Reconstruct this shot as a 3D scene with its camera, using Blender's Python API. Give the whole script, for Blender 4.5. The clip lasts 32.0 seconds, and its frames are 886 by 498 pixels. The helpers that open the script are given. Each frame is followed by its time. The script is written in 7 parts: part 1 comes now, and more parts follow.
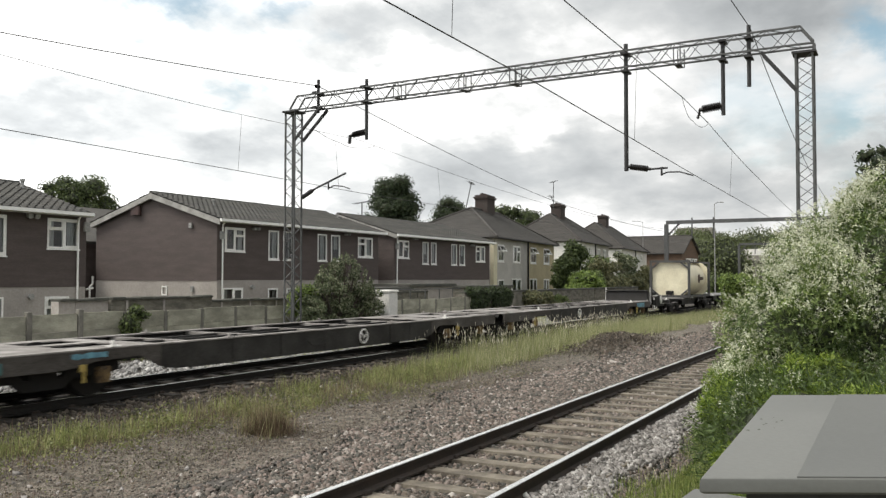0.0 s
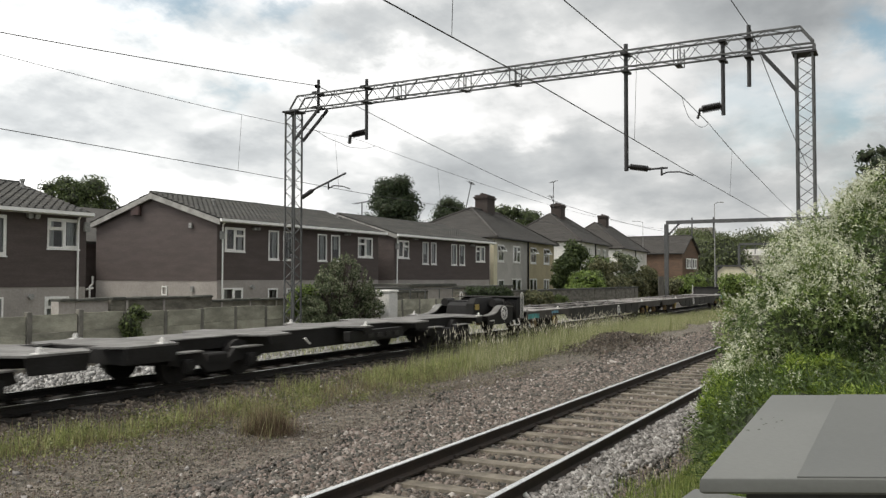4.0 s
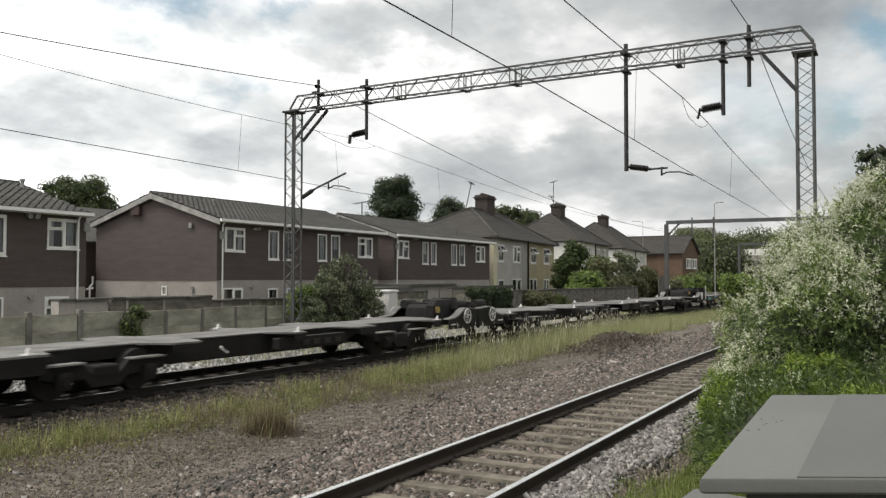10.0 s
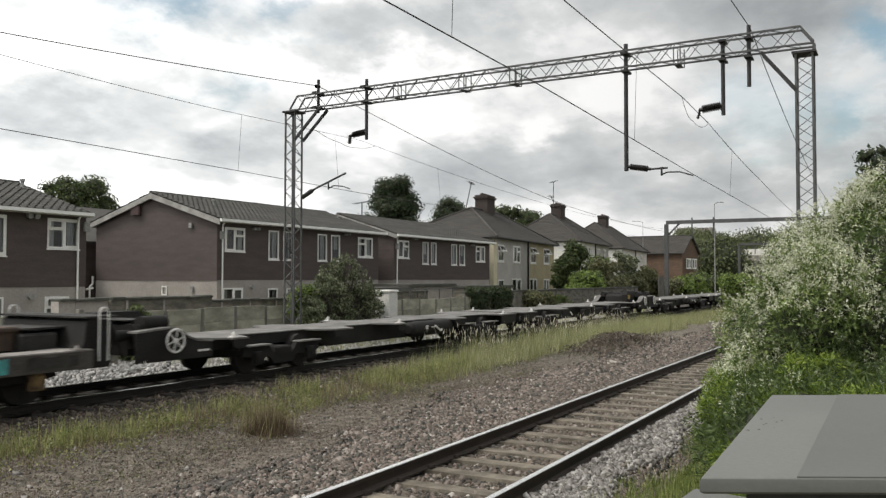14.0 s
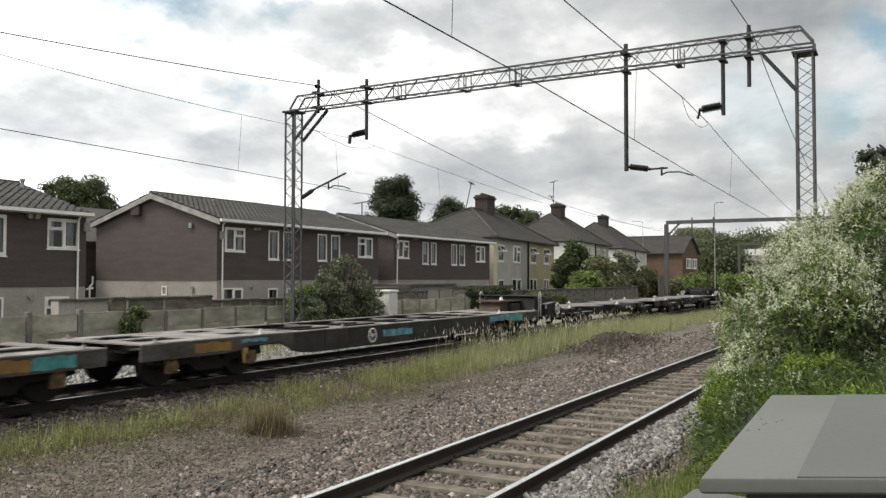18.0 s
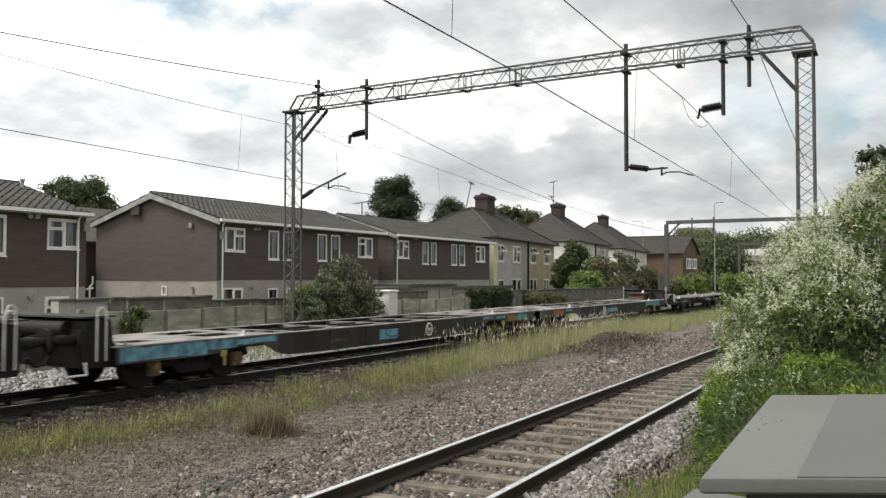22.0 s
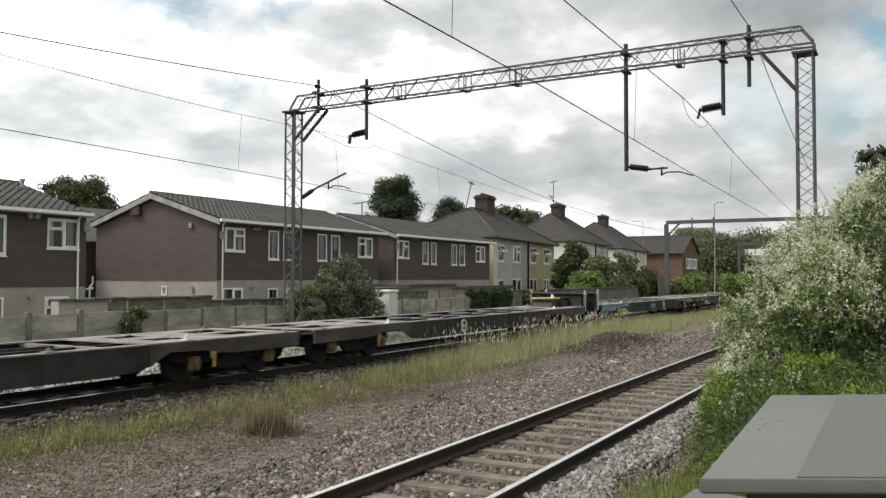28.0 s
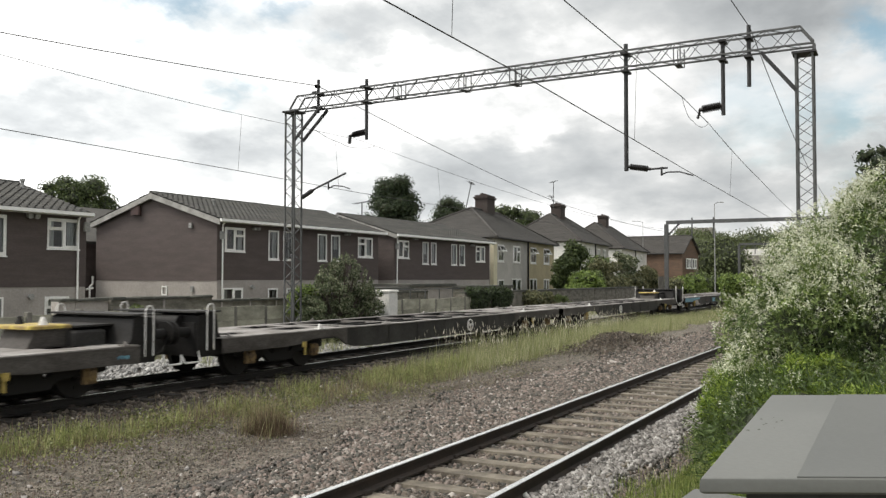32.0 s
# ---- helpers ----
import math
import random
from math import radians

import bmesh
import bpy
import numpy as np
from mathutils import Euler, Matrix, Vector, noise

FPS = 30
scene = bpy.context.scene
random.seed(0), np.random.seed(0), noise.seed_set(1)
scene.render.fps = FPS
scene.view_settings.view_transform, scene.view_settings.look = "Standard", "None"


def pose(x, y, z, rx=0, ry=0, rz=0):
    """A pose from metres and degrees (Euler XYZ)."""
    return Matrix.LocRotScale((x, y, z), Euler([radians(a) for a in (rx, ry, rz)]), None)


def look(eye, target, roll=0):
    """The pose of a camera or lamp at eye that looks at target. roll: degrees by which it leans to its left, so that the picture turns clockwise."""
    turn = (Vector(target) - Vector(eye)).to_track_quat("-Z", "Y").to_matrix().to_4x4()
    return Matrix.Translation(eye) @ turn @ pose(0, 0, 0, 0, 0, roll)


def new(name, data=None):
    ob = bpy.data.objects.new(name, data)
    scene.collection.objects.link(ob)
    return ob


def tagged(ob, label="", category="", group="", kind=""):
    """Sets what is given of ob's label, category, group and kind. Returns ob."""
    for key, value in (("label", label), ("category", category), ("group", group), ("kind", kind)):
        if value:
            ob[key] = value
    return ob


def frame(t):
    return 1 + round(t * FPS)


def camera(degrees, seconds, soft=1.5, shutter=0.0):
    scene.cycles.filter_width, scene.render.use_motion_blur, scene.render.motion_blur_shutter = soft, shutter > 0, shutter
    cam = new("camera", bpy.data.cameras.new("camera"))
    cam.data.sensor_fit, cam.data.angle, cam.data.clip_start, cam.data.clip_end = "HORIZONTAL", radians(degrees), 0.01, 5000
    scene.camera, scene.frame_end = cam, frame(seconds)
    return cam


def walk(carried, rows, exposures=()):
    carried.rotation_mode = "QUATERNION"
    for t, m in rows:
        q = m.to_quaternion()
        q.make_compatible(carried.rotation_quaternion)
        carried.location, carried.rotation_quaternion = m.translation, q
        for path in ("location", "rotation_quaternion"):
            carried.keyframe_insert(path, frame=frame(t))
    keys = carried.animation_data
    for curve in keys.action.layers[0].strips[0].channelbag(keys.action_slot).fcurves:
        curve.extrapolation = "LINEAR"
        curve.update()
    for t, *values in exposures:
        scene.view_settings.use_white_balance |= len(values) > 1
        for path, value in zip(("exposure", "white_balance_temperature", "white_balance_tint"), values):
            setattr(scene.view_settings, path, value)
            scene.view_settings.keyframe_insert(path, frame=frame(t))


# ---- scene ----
cam = camera(54.93, 32.0, soft=1.35, shutter=0.5)
EYE = Vector((0, 0, 2.05))
AIM = EYE + Vector((math.cos(radians(28.61)) * math.cos(radians(1.94)), math.sin(radians(28.61)) * math.cos(radians(1.94)), math.sin(radians(1.94))))
walk(cam, [(0, look(EYE, AIM, 0.08)), (32, look(EYE, AIM, 0.08))], exposures=[(0, 0.0), (1, 0.0), (3, -0.18), (5.5, -0.22), (7, -0.22), (10, -0.22), (12, -0.27), (14, -0.25), (17, -0.06), (19, -0.2), (20, -0.15), (22, -0.02), (24, -0.1), (28, -0.13), (30, -0.06), (31, 0.0), (32, -0.02)])

# ---- world and sun: bright broken cloud, the sun soft and high behind the houses ----
SUN_AZ, SUN_EL = radians(128), radians(52)
world = bpy.data.worlds.new("world")
scene.world = world
world.use_nodes = True
wn, wl = world.node_tree.nodes, world.node_tree.links
wn.clear()
out = wn.new("ShaderNodeOutputWorld")
sky = wn.new("ShaderNodeTexSky")
sky.sky_type, sky.sun_disc, sky.sun_elevation, sky.sun_rotation = "NISHITA", False, SUN_EL, math.pi / 2 - SUN_AZ
sky_bg = wn.new("ShaderNodeBackground")
sky_bg.inputs["Strength"].default_value = 0.13
haze = wn.new("ShaderNodeMix")
haze.data_type, haze.blend_type = "RGBA", "MULTIPLY"
haze.inputs["Factor"].default_value = 1.0
haze.inputs["B"].default_value = (1.0, 1.16, 1.0, 1)
wl.new(sky.outputs[0], haze.inputs["A"])
wl.new(haze.outputs["Result"], sky_bg.inputs["Color"])
tc = wn.new("ShaderNodeTexCoord")
sep = wn.new("ShaderNodeSeparateXYZ")
wl.new(tc.outputs["Generated"], sep.inputs[0])


def wmath(op, a, b):
    n = wn.new("ShaderNodeMath")
    n.operation = op
    for i, v in enumerate((a, b)):
        if isinstance(v, (int, float)):
            n.inputs[i].default_value = v
        else:
            wl.new(v, n.inputs[i])
    return n.outputs[0]


up = wmath("ADD", wmath("MAXIMUM", sep.outputs[2], 0.0), 0.34)
flat = wn.new("ShaderNodeCombineXYZ")
wl.new(wmath("DIVIDE", sep.outputs[0], up), flat.inputs[0])
wl.new(wmath("DIVIDE", sep.outputs[1], up), flat.inputs[1])


def cloud_noise(scale, detail, offset, rough=0.55):
    mp = wn.new("ShaderNodeMapping")
    mp.inputs["Location"].default_value = offset
    wl.new(flat.outputs[0], mp.inputs[0])
    n = wn.new("ShaderNodeTexNoise")
    n.inputs["Scale"].default_value, n.inputs["Detail"].default_value, n.inputs["Roughness"].default_value = scale, detail, rough
    wl.new(mp.outputs[0], n.inputs["Vector"])
    return n.outputs["Fac"]


def ramp_w(src, stops):
    r = wn.new("ShaderNodeValToRGB")
    e = r.color_ramp.elements
    while len(e) < len(stops):
        e.new(0.5)
    for k, (pos, c) in zip(e, stops):
        k.position, k.color = pos, (*c, 1)
    wl.new(src, r.inputs[0])
    return r.outputs[0]


# cloud banks and blue gaps beyond the houses, as tangents from the line's bearing (across, up, half width, half height, weight)
BEAR = radians(28.61)
ahead = wmath("MAXIMUM", wmath("ADD", wmath("MULTIPLY", sep.outputs[0], math.cos(BEAR)), wmath("MULTIPLY", sep.outputs[1], math.sin(BEAR))), 0.12)
across = wmath("SUBTRACT", wmath("MULTIPLY", sep.outputs[0], math.sin(BEAR)), wmath("MULTIPLY", sep.outputs[1], math.cos(BEAR)))
wisp = [wmath("MULTIPLY", wmath("SUBTRACT", cloud_noise(4.5, 7, (k, 3.1, 0), 0.6), 0.5), w) for k, w in ((1.7, 0.3), (8.4, 0.16))]
su = wmath("ADD", wmath("DIVIDE", across, ahead), wisp[0])
sv = wmath("ADD", wmath("DIVIDE", sep.outputs[2], ahead), wisp[1])


def banks(rows):
    total = 0.0
    for a, b, ra, rb, k in rows:
        p, q = (wmath("MULTIPLY", wmath("SUBTRACT", x, c), 1 / r) for x, c, r in ((su, a, ra), (sv, b, rb)))
        fall = wmath("POWER", 2.0, wmath("MULTIPLY", wmath("ADD", wmath("MULTIPLY", p, p), wmath("MULTIPLY", q, q)), -1.0))
        total = wmath("ADD", total, wmath("MULTIPLY", fall, k))
    return total


GREY_BANKS = [(-0.045, 0.288, 0.15, 0.034, -0.2), (0.42, 0.325, 0.12, 0.026, -0.13), (0.22, 0.28, 0.09, 0.022, -0.05), (-0.49, 0.195, 0.09, 0.028, -0.13), (0.15, 0.158, 0.09, 0.03, -0.08), (-0.1, 0.125, 0.14, 0.03, -0.1), (-0.235, 0.145, 0.045, 0.028, -0.06), (0.28, 0.105, 0.14, 0.028, -0.05)]
WHITE_BANKS = [(-0.45, 0.26, 0.13, 0.036, 0.06), (-0.21, 0.26, 0.12, 0.05, 0.07), (-0.32, 0.17, 0.075, 0.024, 0.05), (0.09, 0.19, 0.075, 0.03, 0.09), (0.23, 0.195, 0.045, 0.04, 0.05), (0.5, 0.17, 0.035, 0.04, 0.1), (0.495, 0.24, 0.035, 0.012, 0.08), (-0.35, 0.115, 0.14, 0.02, 0.02)]
BLUE_GAPS = [(-0.34, 0.32, 0.045, 0.022, 0.75), (-0.2, 0.32, 0.026, 0.014, 0.5), (0.51, 0.285, 0.032, 0.03, 0.8), (0.455, 0.19, 0.045, 0.04, 0.55), (-0.26, 0.224, 0.02, 0.016, 0.4), (0.36, 0.2, 0.04, 0.026, 0.3)]
field = wmath("ADD", wmath("ADD", wmath("MULTIPLY", cloud_noise(1.9, 9, (3.4, 5.2, 0), 0.55), 0.75), 0.14), wmath("ADD", wmath("ADD", banks(GREY_BANKS), banks(WHITE_BANKS)), wmath("MULTIPLY", wmath("SUBTRACT", cloud_noise(5.5, 8, (6.1, 2.2, 0), 0.55), 0.5), 0.13)))
cover = wmath("MULTIPLY", ramp_w(cloud_noise(1.5, 8, (2.3, 7.9, 0)), [(0.28, (0.5, 0.5, 0.5)), (0.36, (1, 1, 1))]), wmath("MAXIMUM", wmath("SUBTRACT", 1.0, banks(BLUE_GAPS)), 0.0))
shade = ramp_w(field, [(0.32, (0.5, 0.525, 0.54)), (0.42, (0.67, 0.695, 0.705)), (0.5, (0.88, 0.895, 0.89)), (0.57, (1.24, 1.235, 1.22))])
cloud_bg = wn.new("ShaderNodeBackground")
glow = wmath("ADD", wmath("MULTIPLY", sep.outputs[0], 0.56 * math.cos(SUN_AZ)), wmath("MULTIPLY", sep.outputs[1], 0.56 * math.sin(SUN_AZ)))
wl.new(wmath("MULTIPLY", wmath("ADD", glow, 1.0), 1.13), cloud_bg.inputs["Strength"])
wl.new(shade, cloud_bg.inputs["Color"])
mixw = wn.new("ShaderNodeMixShader")
wl.new(cover, mixw.inputs[0])
wl.new(sky_bg.outputs[0], mixw.inputs[1])
wl.new(cloud_bg.outputs[0], mixw.inputs[2])
wl.new(mixw.outputs[0], out.inputs["Surface"])

sun = new("sun", bpy.data.lights.new("sun", "SUN"))
sun.data.energy, sun.data.angle, sun.data.color = 2.9, radians(18), (1.0, 0.94, 0.84)
SUN_DIR = Vector((math.cos(SUN_AZ) * math.cos(SUN_EL), math.sin(SUN_AZ) * math.cos(SUN_EL), math.sin(SUN_EL)))
sun.matrix_world = look(SUN_DIR * 60, (0, 0, 0))


# ---- materials ----
def mat(name, col, rough=0.75, metal=0.0, col2=None, scale=2.0, fine=30.0, bump=0.2, mixpow=(0.38, 0.66), spread=0.12, stretch=(1, 1, 1), dist=0.01, rand=0.0, spec=0.5):
    """A procedural surface: two colours mixed by a coarse noise, a fine grain over both, relief from the grain."""
    m = bpy.data.materials.new(name)
    m.use_nodes = True
    nt = m.node_tree
    n, l = nt.nodes, nt.links
    b = n["Principled BSDF"]
    b.inputs["Metallic"].default_value = metal
    b.inputs["Specular IOR Level"].default_value = spec
    t = n.new("ShaderNodeTexCoord")
    info = n.new("ShaderNodeObjectInfo")
    add = n.new("ShaderNodeVectorMath")
    add.operation = "MULTIPLY_ADD"
    l.new(info.outputs["Random"], add.inputs[0])
    add.inputs[1].default_value = (37.0, 23.0, 11.0)
    l.new(t.outputs["Object"], add.inputs[2])
    mp = n.new("ShaderNodeMapping")
    mp.inputs["Scale"].default_value = stretch
    l.new(add.outputs[0], mp.inputs[0])

    def noise_tex(s, detail=5):
        x = n.new("ShaderNodeTexNoise")
        x.inputs["Scale"].default_value, x.inputs["Detail"].default_value, x.inputs["Roughness"].default_value = s, detail, 0.6
        l.new(mp.outputs[0], x.inputs["Vector"])
        return x.outputs["Fac"]

    big, small = noise_tex(scale), noise_tex(fine, 3)
    c2 = col2 or tuple(c * 0.6 for c in col)
    r = n.new("ShaderNodeValToRGB")
    r.color_ramp.elements[0].position, r.color_ramp.elements[1].position = mixpow
    r.color_ramp.elements[0].color, r.color_ramp.elements[1].color = (*c2, 1), (*col, 1)
    l.new(big, r.inputs[0])
    hsv = n.new("ShaderNodeHueSaturation")
    l.new(r.outputs[0], hsv.inputs["Color"])
    v = n.new("ShaderNodeMapRange")
    v.inputs["From Min"].default_value, v.inputs["From Max"].default_value = 0.3, 0.7
    v.inputs["To Min"].default_value, v.inputs["To Max"].default_value = 1 - spread, 1 + spread
    l.new(small, v.inputs[0])
    val = v.outputs[0]
    if rand:
        rr = n.new("ShaderNodeMapRange")
        rr.inputs["To Min"].default_value, rr.inputs["To Max"].default_value = 1 - rand, 1 + rand
        l.new(info.outputs["Random"], rr.inputs[0])
        mu = n.new("ShaderNodeMath")
        mu.operation = "MULTIPLY"
        l.new(val, mu.inputs[0]), l.new(rr.outputs[0], mu.inputs[1])
        val = mu.outputs[0]
    l.new(val, hsv.inputs["Value"])
    l.new(hsv.outputs[0], b.inputs["Base Color"])
    ro = n.new("ShaderNodeMapRange")
    ro.inputs["To Min"].default_value, ro.inputs["To Max"].default_value = max(0.03, rough - 0.12), min(1, rough + 0.12)
    l.new(big, ro.inputs[0])
    l.new(ro.outputs[0], b.inputs["Roughness"])
    if bump:
        bp = n.new("ShaderNodeBump")
        bp.inputs["Strength"].default_value, bp.inputs["Distance"].default_value = bump, dist
        l.new(small, bp.inputs["Height"])
        l.new(bp.outputs[0], b.inputs["Normal"])
    return m


def island_mat(name, stops, rough=0.8, trans=0.0, fine=30.0, spread=0.15):
    """For scattered pieces joined in one mesh: each piece takes its own colour from the stops."""
    m = bpy.data.materials.new(name)
    m.use_nodes = True
    n, l = m.node_tree.nodes, m.node_tree.links
    b = n["Principled BSDF"]
    g = n.new("ShaderNodeNewGeometry")
    r = n.new("ShaderNodeValToRGB")
    e = r.color_ramp.elements
    while len(e) < len(stops):
        e.new(0.5)
    for k, (pos, c) in zip(e, stops):
        k.position, k.color = pos, (*c, 1)
    l.new(g.outputs["Random Per Island"], r.inputs[0])
    t = n.new("ShaderNodeTexCoord")
    x = n.new("ShaderNodeTexNoise")
    x.inputs["Scale"].default_value = fine
    l.new(t.outputs["Object"], x.inputs["Vector"])
    v = n.new("ShaderNodeMapRange")
    v.inputs["From Min"].default_value, v.inputs["From Max"].default_value = 0.3, 0.7
    v.inputs["To Min"].default_value, v.inputs["To Max"].default_value = 1 - spread, 1 + spread
    l.new(x.outputs["Fac"], v.inputs[0])
    hsv = n.new("ShaderNodeHueSaturation")
    l.new(r.outputs[0], hsv.inputs["Color"]), l.new(v.outputs[0], hsv.inputs["Value"])
    l.new(hsv.outputs[0], b.inputs["Base Color"])
    b.inputs["Roughness"].default_value = rough
    if trans:
        tr = n.new("ShaderNodeBsdfTranslucent")
        l.new(hsv.outputs[0], tr.inputs["Color"])
        mx = n.new("ShaderNodeMixShader")
        mx.inputs[0].default_value = trans
        l.new(b.outputs[0], mx.inputs[1]), l.new(tr.outputs[0], mx.inputs[2])
        l.new(mx.outputs[0], n["Material Output"].inputs["Surface"])
    return m


def glass_mat():
    m = bpy.data.materials.new("window_glass")
    m.use_nodes = True
    n, l = m.node_tree.nodes, m.node_tree.links
    tr, gl, mx = n.new("ShaderNodeBsdfTransparent"), n.new("ShaderNodeBsdfGlossy"), n.new("ShaderNodeMixShader")
    tr.inputs["Color"].default_value = (0.82, 0.86, 0.86, 1)
    gl.inputs["Roughness"].default_value = 0.03
    fr = n.new("ShaderNodeFresnel")
    fr.inputs["IOR"].default_value = 1.5
    ad = n.new("ShaderNodeMath")
    ad.inputs[1].default_value = 0.06
    l.new(fr.outputs[0], ad.inputs[0])
    l.new(ad.outputs[0], mx.inputs[0]), l.new(tr.outputs[0], mx.inputs[1]), l.new(gl.outputs[0], mx.inputs[2])
    l.new(mx.outputs[0], n["Material Output"].inputs["Surface"])
    return m


GLASS = glass_mat()
M_STEEL = mat("galvanised_steel", (0.1, 0.103, 0.103), 0.65, 0.2, (0.06, 0.062, 0.062), 4, 60, 0.1)
M_DARKSTEEL = mat("dark_steel", (0.035, 0.035, 0.037), 0.6, 0.2, (0.02, 0.02, 0.021), 4, 60, 0.1)
M_RAILSIDE = mat("rusty_rail", (0.05, 0.036, 0.028), 0.85, 0.1, (0.03, 0.024, 0.02), 6, 60, 0.2)
M_RAILTOP = mat("polished_rail", (0.78, 0.78, 0.76), 0.2, 0.85, (0.66, 0.66, 0.65), 3, 60, 0.03)
M_CONCRETE = mat("weathered_concrete", (0.33, 0.31, 0.27), 0.9, 0, (0.2, 0.19, 0.165), 1.6, 25, 0.3, rand=0.12)
M_WALLPANEL = mat("concrete_panel", (0.4, 0.39, 0.31), 0.92, 0, (0.22, 0.215, 0.17), 1.3, 18, 0.3, rand=0.14, stretch=(1, 1, 2.2))
M_WALLPOST = mat("concrete_post", (0.19, 0.18, 0.155), 0.92, 0, (0.11, 0.105, 0.09), 2.2, 18, 0.3, rand=0.1)
M_SLEEPER = mat("sleeper_concrete", (0.215, 0.19, 0.15), 0.9, 0, (0.085, 0.072, 0.055), 3.5, 30, 0.3, rand=0.15)
M_CLAD = mat("brown_cladding", (0.098, 0.077, 0.073), 0.8, 0, (0.074, 0.058, 0.054), 0.9, 14, 0.15, stretch=(1, 1, 5), spread=0.2)
M_BLOCK = mat("grey_blockwork", (0.38, 0.352, 0.33), 0.9, 0, (0.3, 0.278, 0.26), 0.8, 14, 0.2)
M_ROOF = mat("dark_roof_tile", (0.075, 0.073, 0.066), 0.9, 0, (0.045, 0.045, 0.043), 1.0, 18, 0.35, rand=0.1)
M_WHITE = mat("white_upvc", (0.84, 0.84, 0.82), 0.4, 0, (0.77, 0.77, 0.75), 2, 20, 0.02)
M_CURTAIN = mat("net_curtain", (0.62, 0.62, 0.6), 0.9, 0, (0.4, 0.4, 0.39), 5, 30, 0.2, stretch=(6, 6, 0.5))
M_FASCIA = mat("pale_fascia", (0.38, 0.37, 0.35), 0.6, 0, (0.22, 0.215, 0.2), 2.5, 20, 0.05)
# dark colour that paints in the dimness behind the windows
M_ROOM = mat("room_painted_dim", (0.12, 0.11, 0.1), 0.95, 0, None, 1, 8, 0)


# ---- mesh helpers ----
class Shape:
    """Collects simple solids into one mesh."""

    def __init__(self):
        self.v, self.f = [], []

    def add(self, v, f):
        k = len(self.v)
        self.v += [tuple(p) for p in v]
        self.f += [tuple(i + k for i in q) for q in f]
        return self

    def box(self, x0, x1, y0, y1, z0, z1, m=None, cut=0.0):
        if cut:
            c = min(cut, abs(x1 - x0) / 3, abs(y1 - y0) / 3)
            ring = [(x0 + c, y0), (x1 - c, y0), (x1, y0 + c), (x1, y1 - c), (x1 - c, y1), (x0 + c, y1), (x0, y1 - c), (x0, y0 + c)]
            h = min(cut, abs(z1 - z0) / 3)
            mid = lambda q, k: (x0 + (x1 - x0) / 2 + (q[0] - (x0 + x1) / 2) * k, (y0 + y1) / 2 + (q[1] - (y0 + y1) / 2) * k)
            kk = 1 - 2 * c / max(abs(x1 - x0), abs(y1 - y0), 1e-6) * 0.9
            v = [(*q, z0) for q in ring] + [(*q, z1 - h) for q in ring] + [(*mid(q, kk), z1) for q in ring]
            f = [tuple(range(7, -1, -1)), tuple(range(16, 24))]
            for r in (0, 8):
                f += [(r + i, r + (i + 1) % 8, r + 8 + (i + 1) % 8, r + 8 + i) for i in range(8)]
        else:
            v = [(x, y, z) for z in (z0, z1) for x, y in ((x0, y0), (x1, y0), (x1, y1), (x0, y1))]
            f = [(3, 2, 1, 0), (4, 5, 6, 7), (0, 1, 5, 4), (1, 2, 6, 5), (2, 3, 7, 6), (3, 0, 4, 7)]
        if m is not None:
            v = [m @ Vector(p) for p in v]
        return self.add(v, f)

    def tube(self, p, q, r, n=8, r2=None, cap=True):
        p, q = Vector(p), Vector(q)
        d = (q - p).normalized()
        a = d.orthogonal().normalized()
        b = d.cross(a)
        r2 = r if r2 is None else r2
        v = []
        for c, k in ((p, r), (q, r2)):
            v += [c + a * math.cos(2 * math.pi * i / n) * k + b * math.sin(2 * math.pi * i / n) * k for i in range(n)]
        f = [(i, (i + 1) % n, n + (i + 1) % n, n + i) for i in range(n)]
        if cap:
            f += [tuple(range(n - 1, -1, -1)), tuple(range(n, 2 * n))]
        return self.add(v, f)

    def path(self, pts, r, n=6):
        for a, b in zip(pts, pts[1:]):
            self.tube(a, b, r, n)
        return self

    def bar(self, p, q, w, h):
        """A square bar from p to q, w wide, h deep."""
        p, q = Vector(p), Vector(q)
        d = (q - p)
        z = Vector((0, 0, 1)) if abs(d.normalized().z) < 0.95 else Vector((1, 0, 0))
        a = d.cross(z).normalized() * w / 2
        b = a.cross(d).normalized() * h / 2
        v = [c + s * a + t * b for c in (p, q) for s, t in ((-1, -1), (1, -1), (1, 1), (-1, 1))]
        return self.add(v, [(0, 1, 2, 3), (7, 6, 5, 4), (0, 4, 5, 1), (1, 5, 6, 2), (2, 6, 7, 3), (3, 7, 4, 0)])

    def prism(self, poly, axis, a, b):
        """A polygon of (s, t) pushed along an axis from a to b. axis x: (y, z); y: (x, z); z: (x, y)."""
        put = {"x": lambda s, t, c: (c, s, t), "y": lambda s, t, c: (s, c, t), "z": lambda s, t, c: (s, t, c)}[axis]
        n = len(poly)
        v = [put(s, t, a) for s, t in poly] + [put(s, t, b) for s, t in poly]
        f = [tuple(range(n)), tuple(range(2 * n - 1, n - 1, -1))] + [(i, n + i, n + (i + 1) % n, (i + 1) % n) for i in range(n)]
        return self.add(v, f)

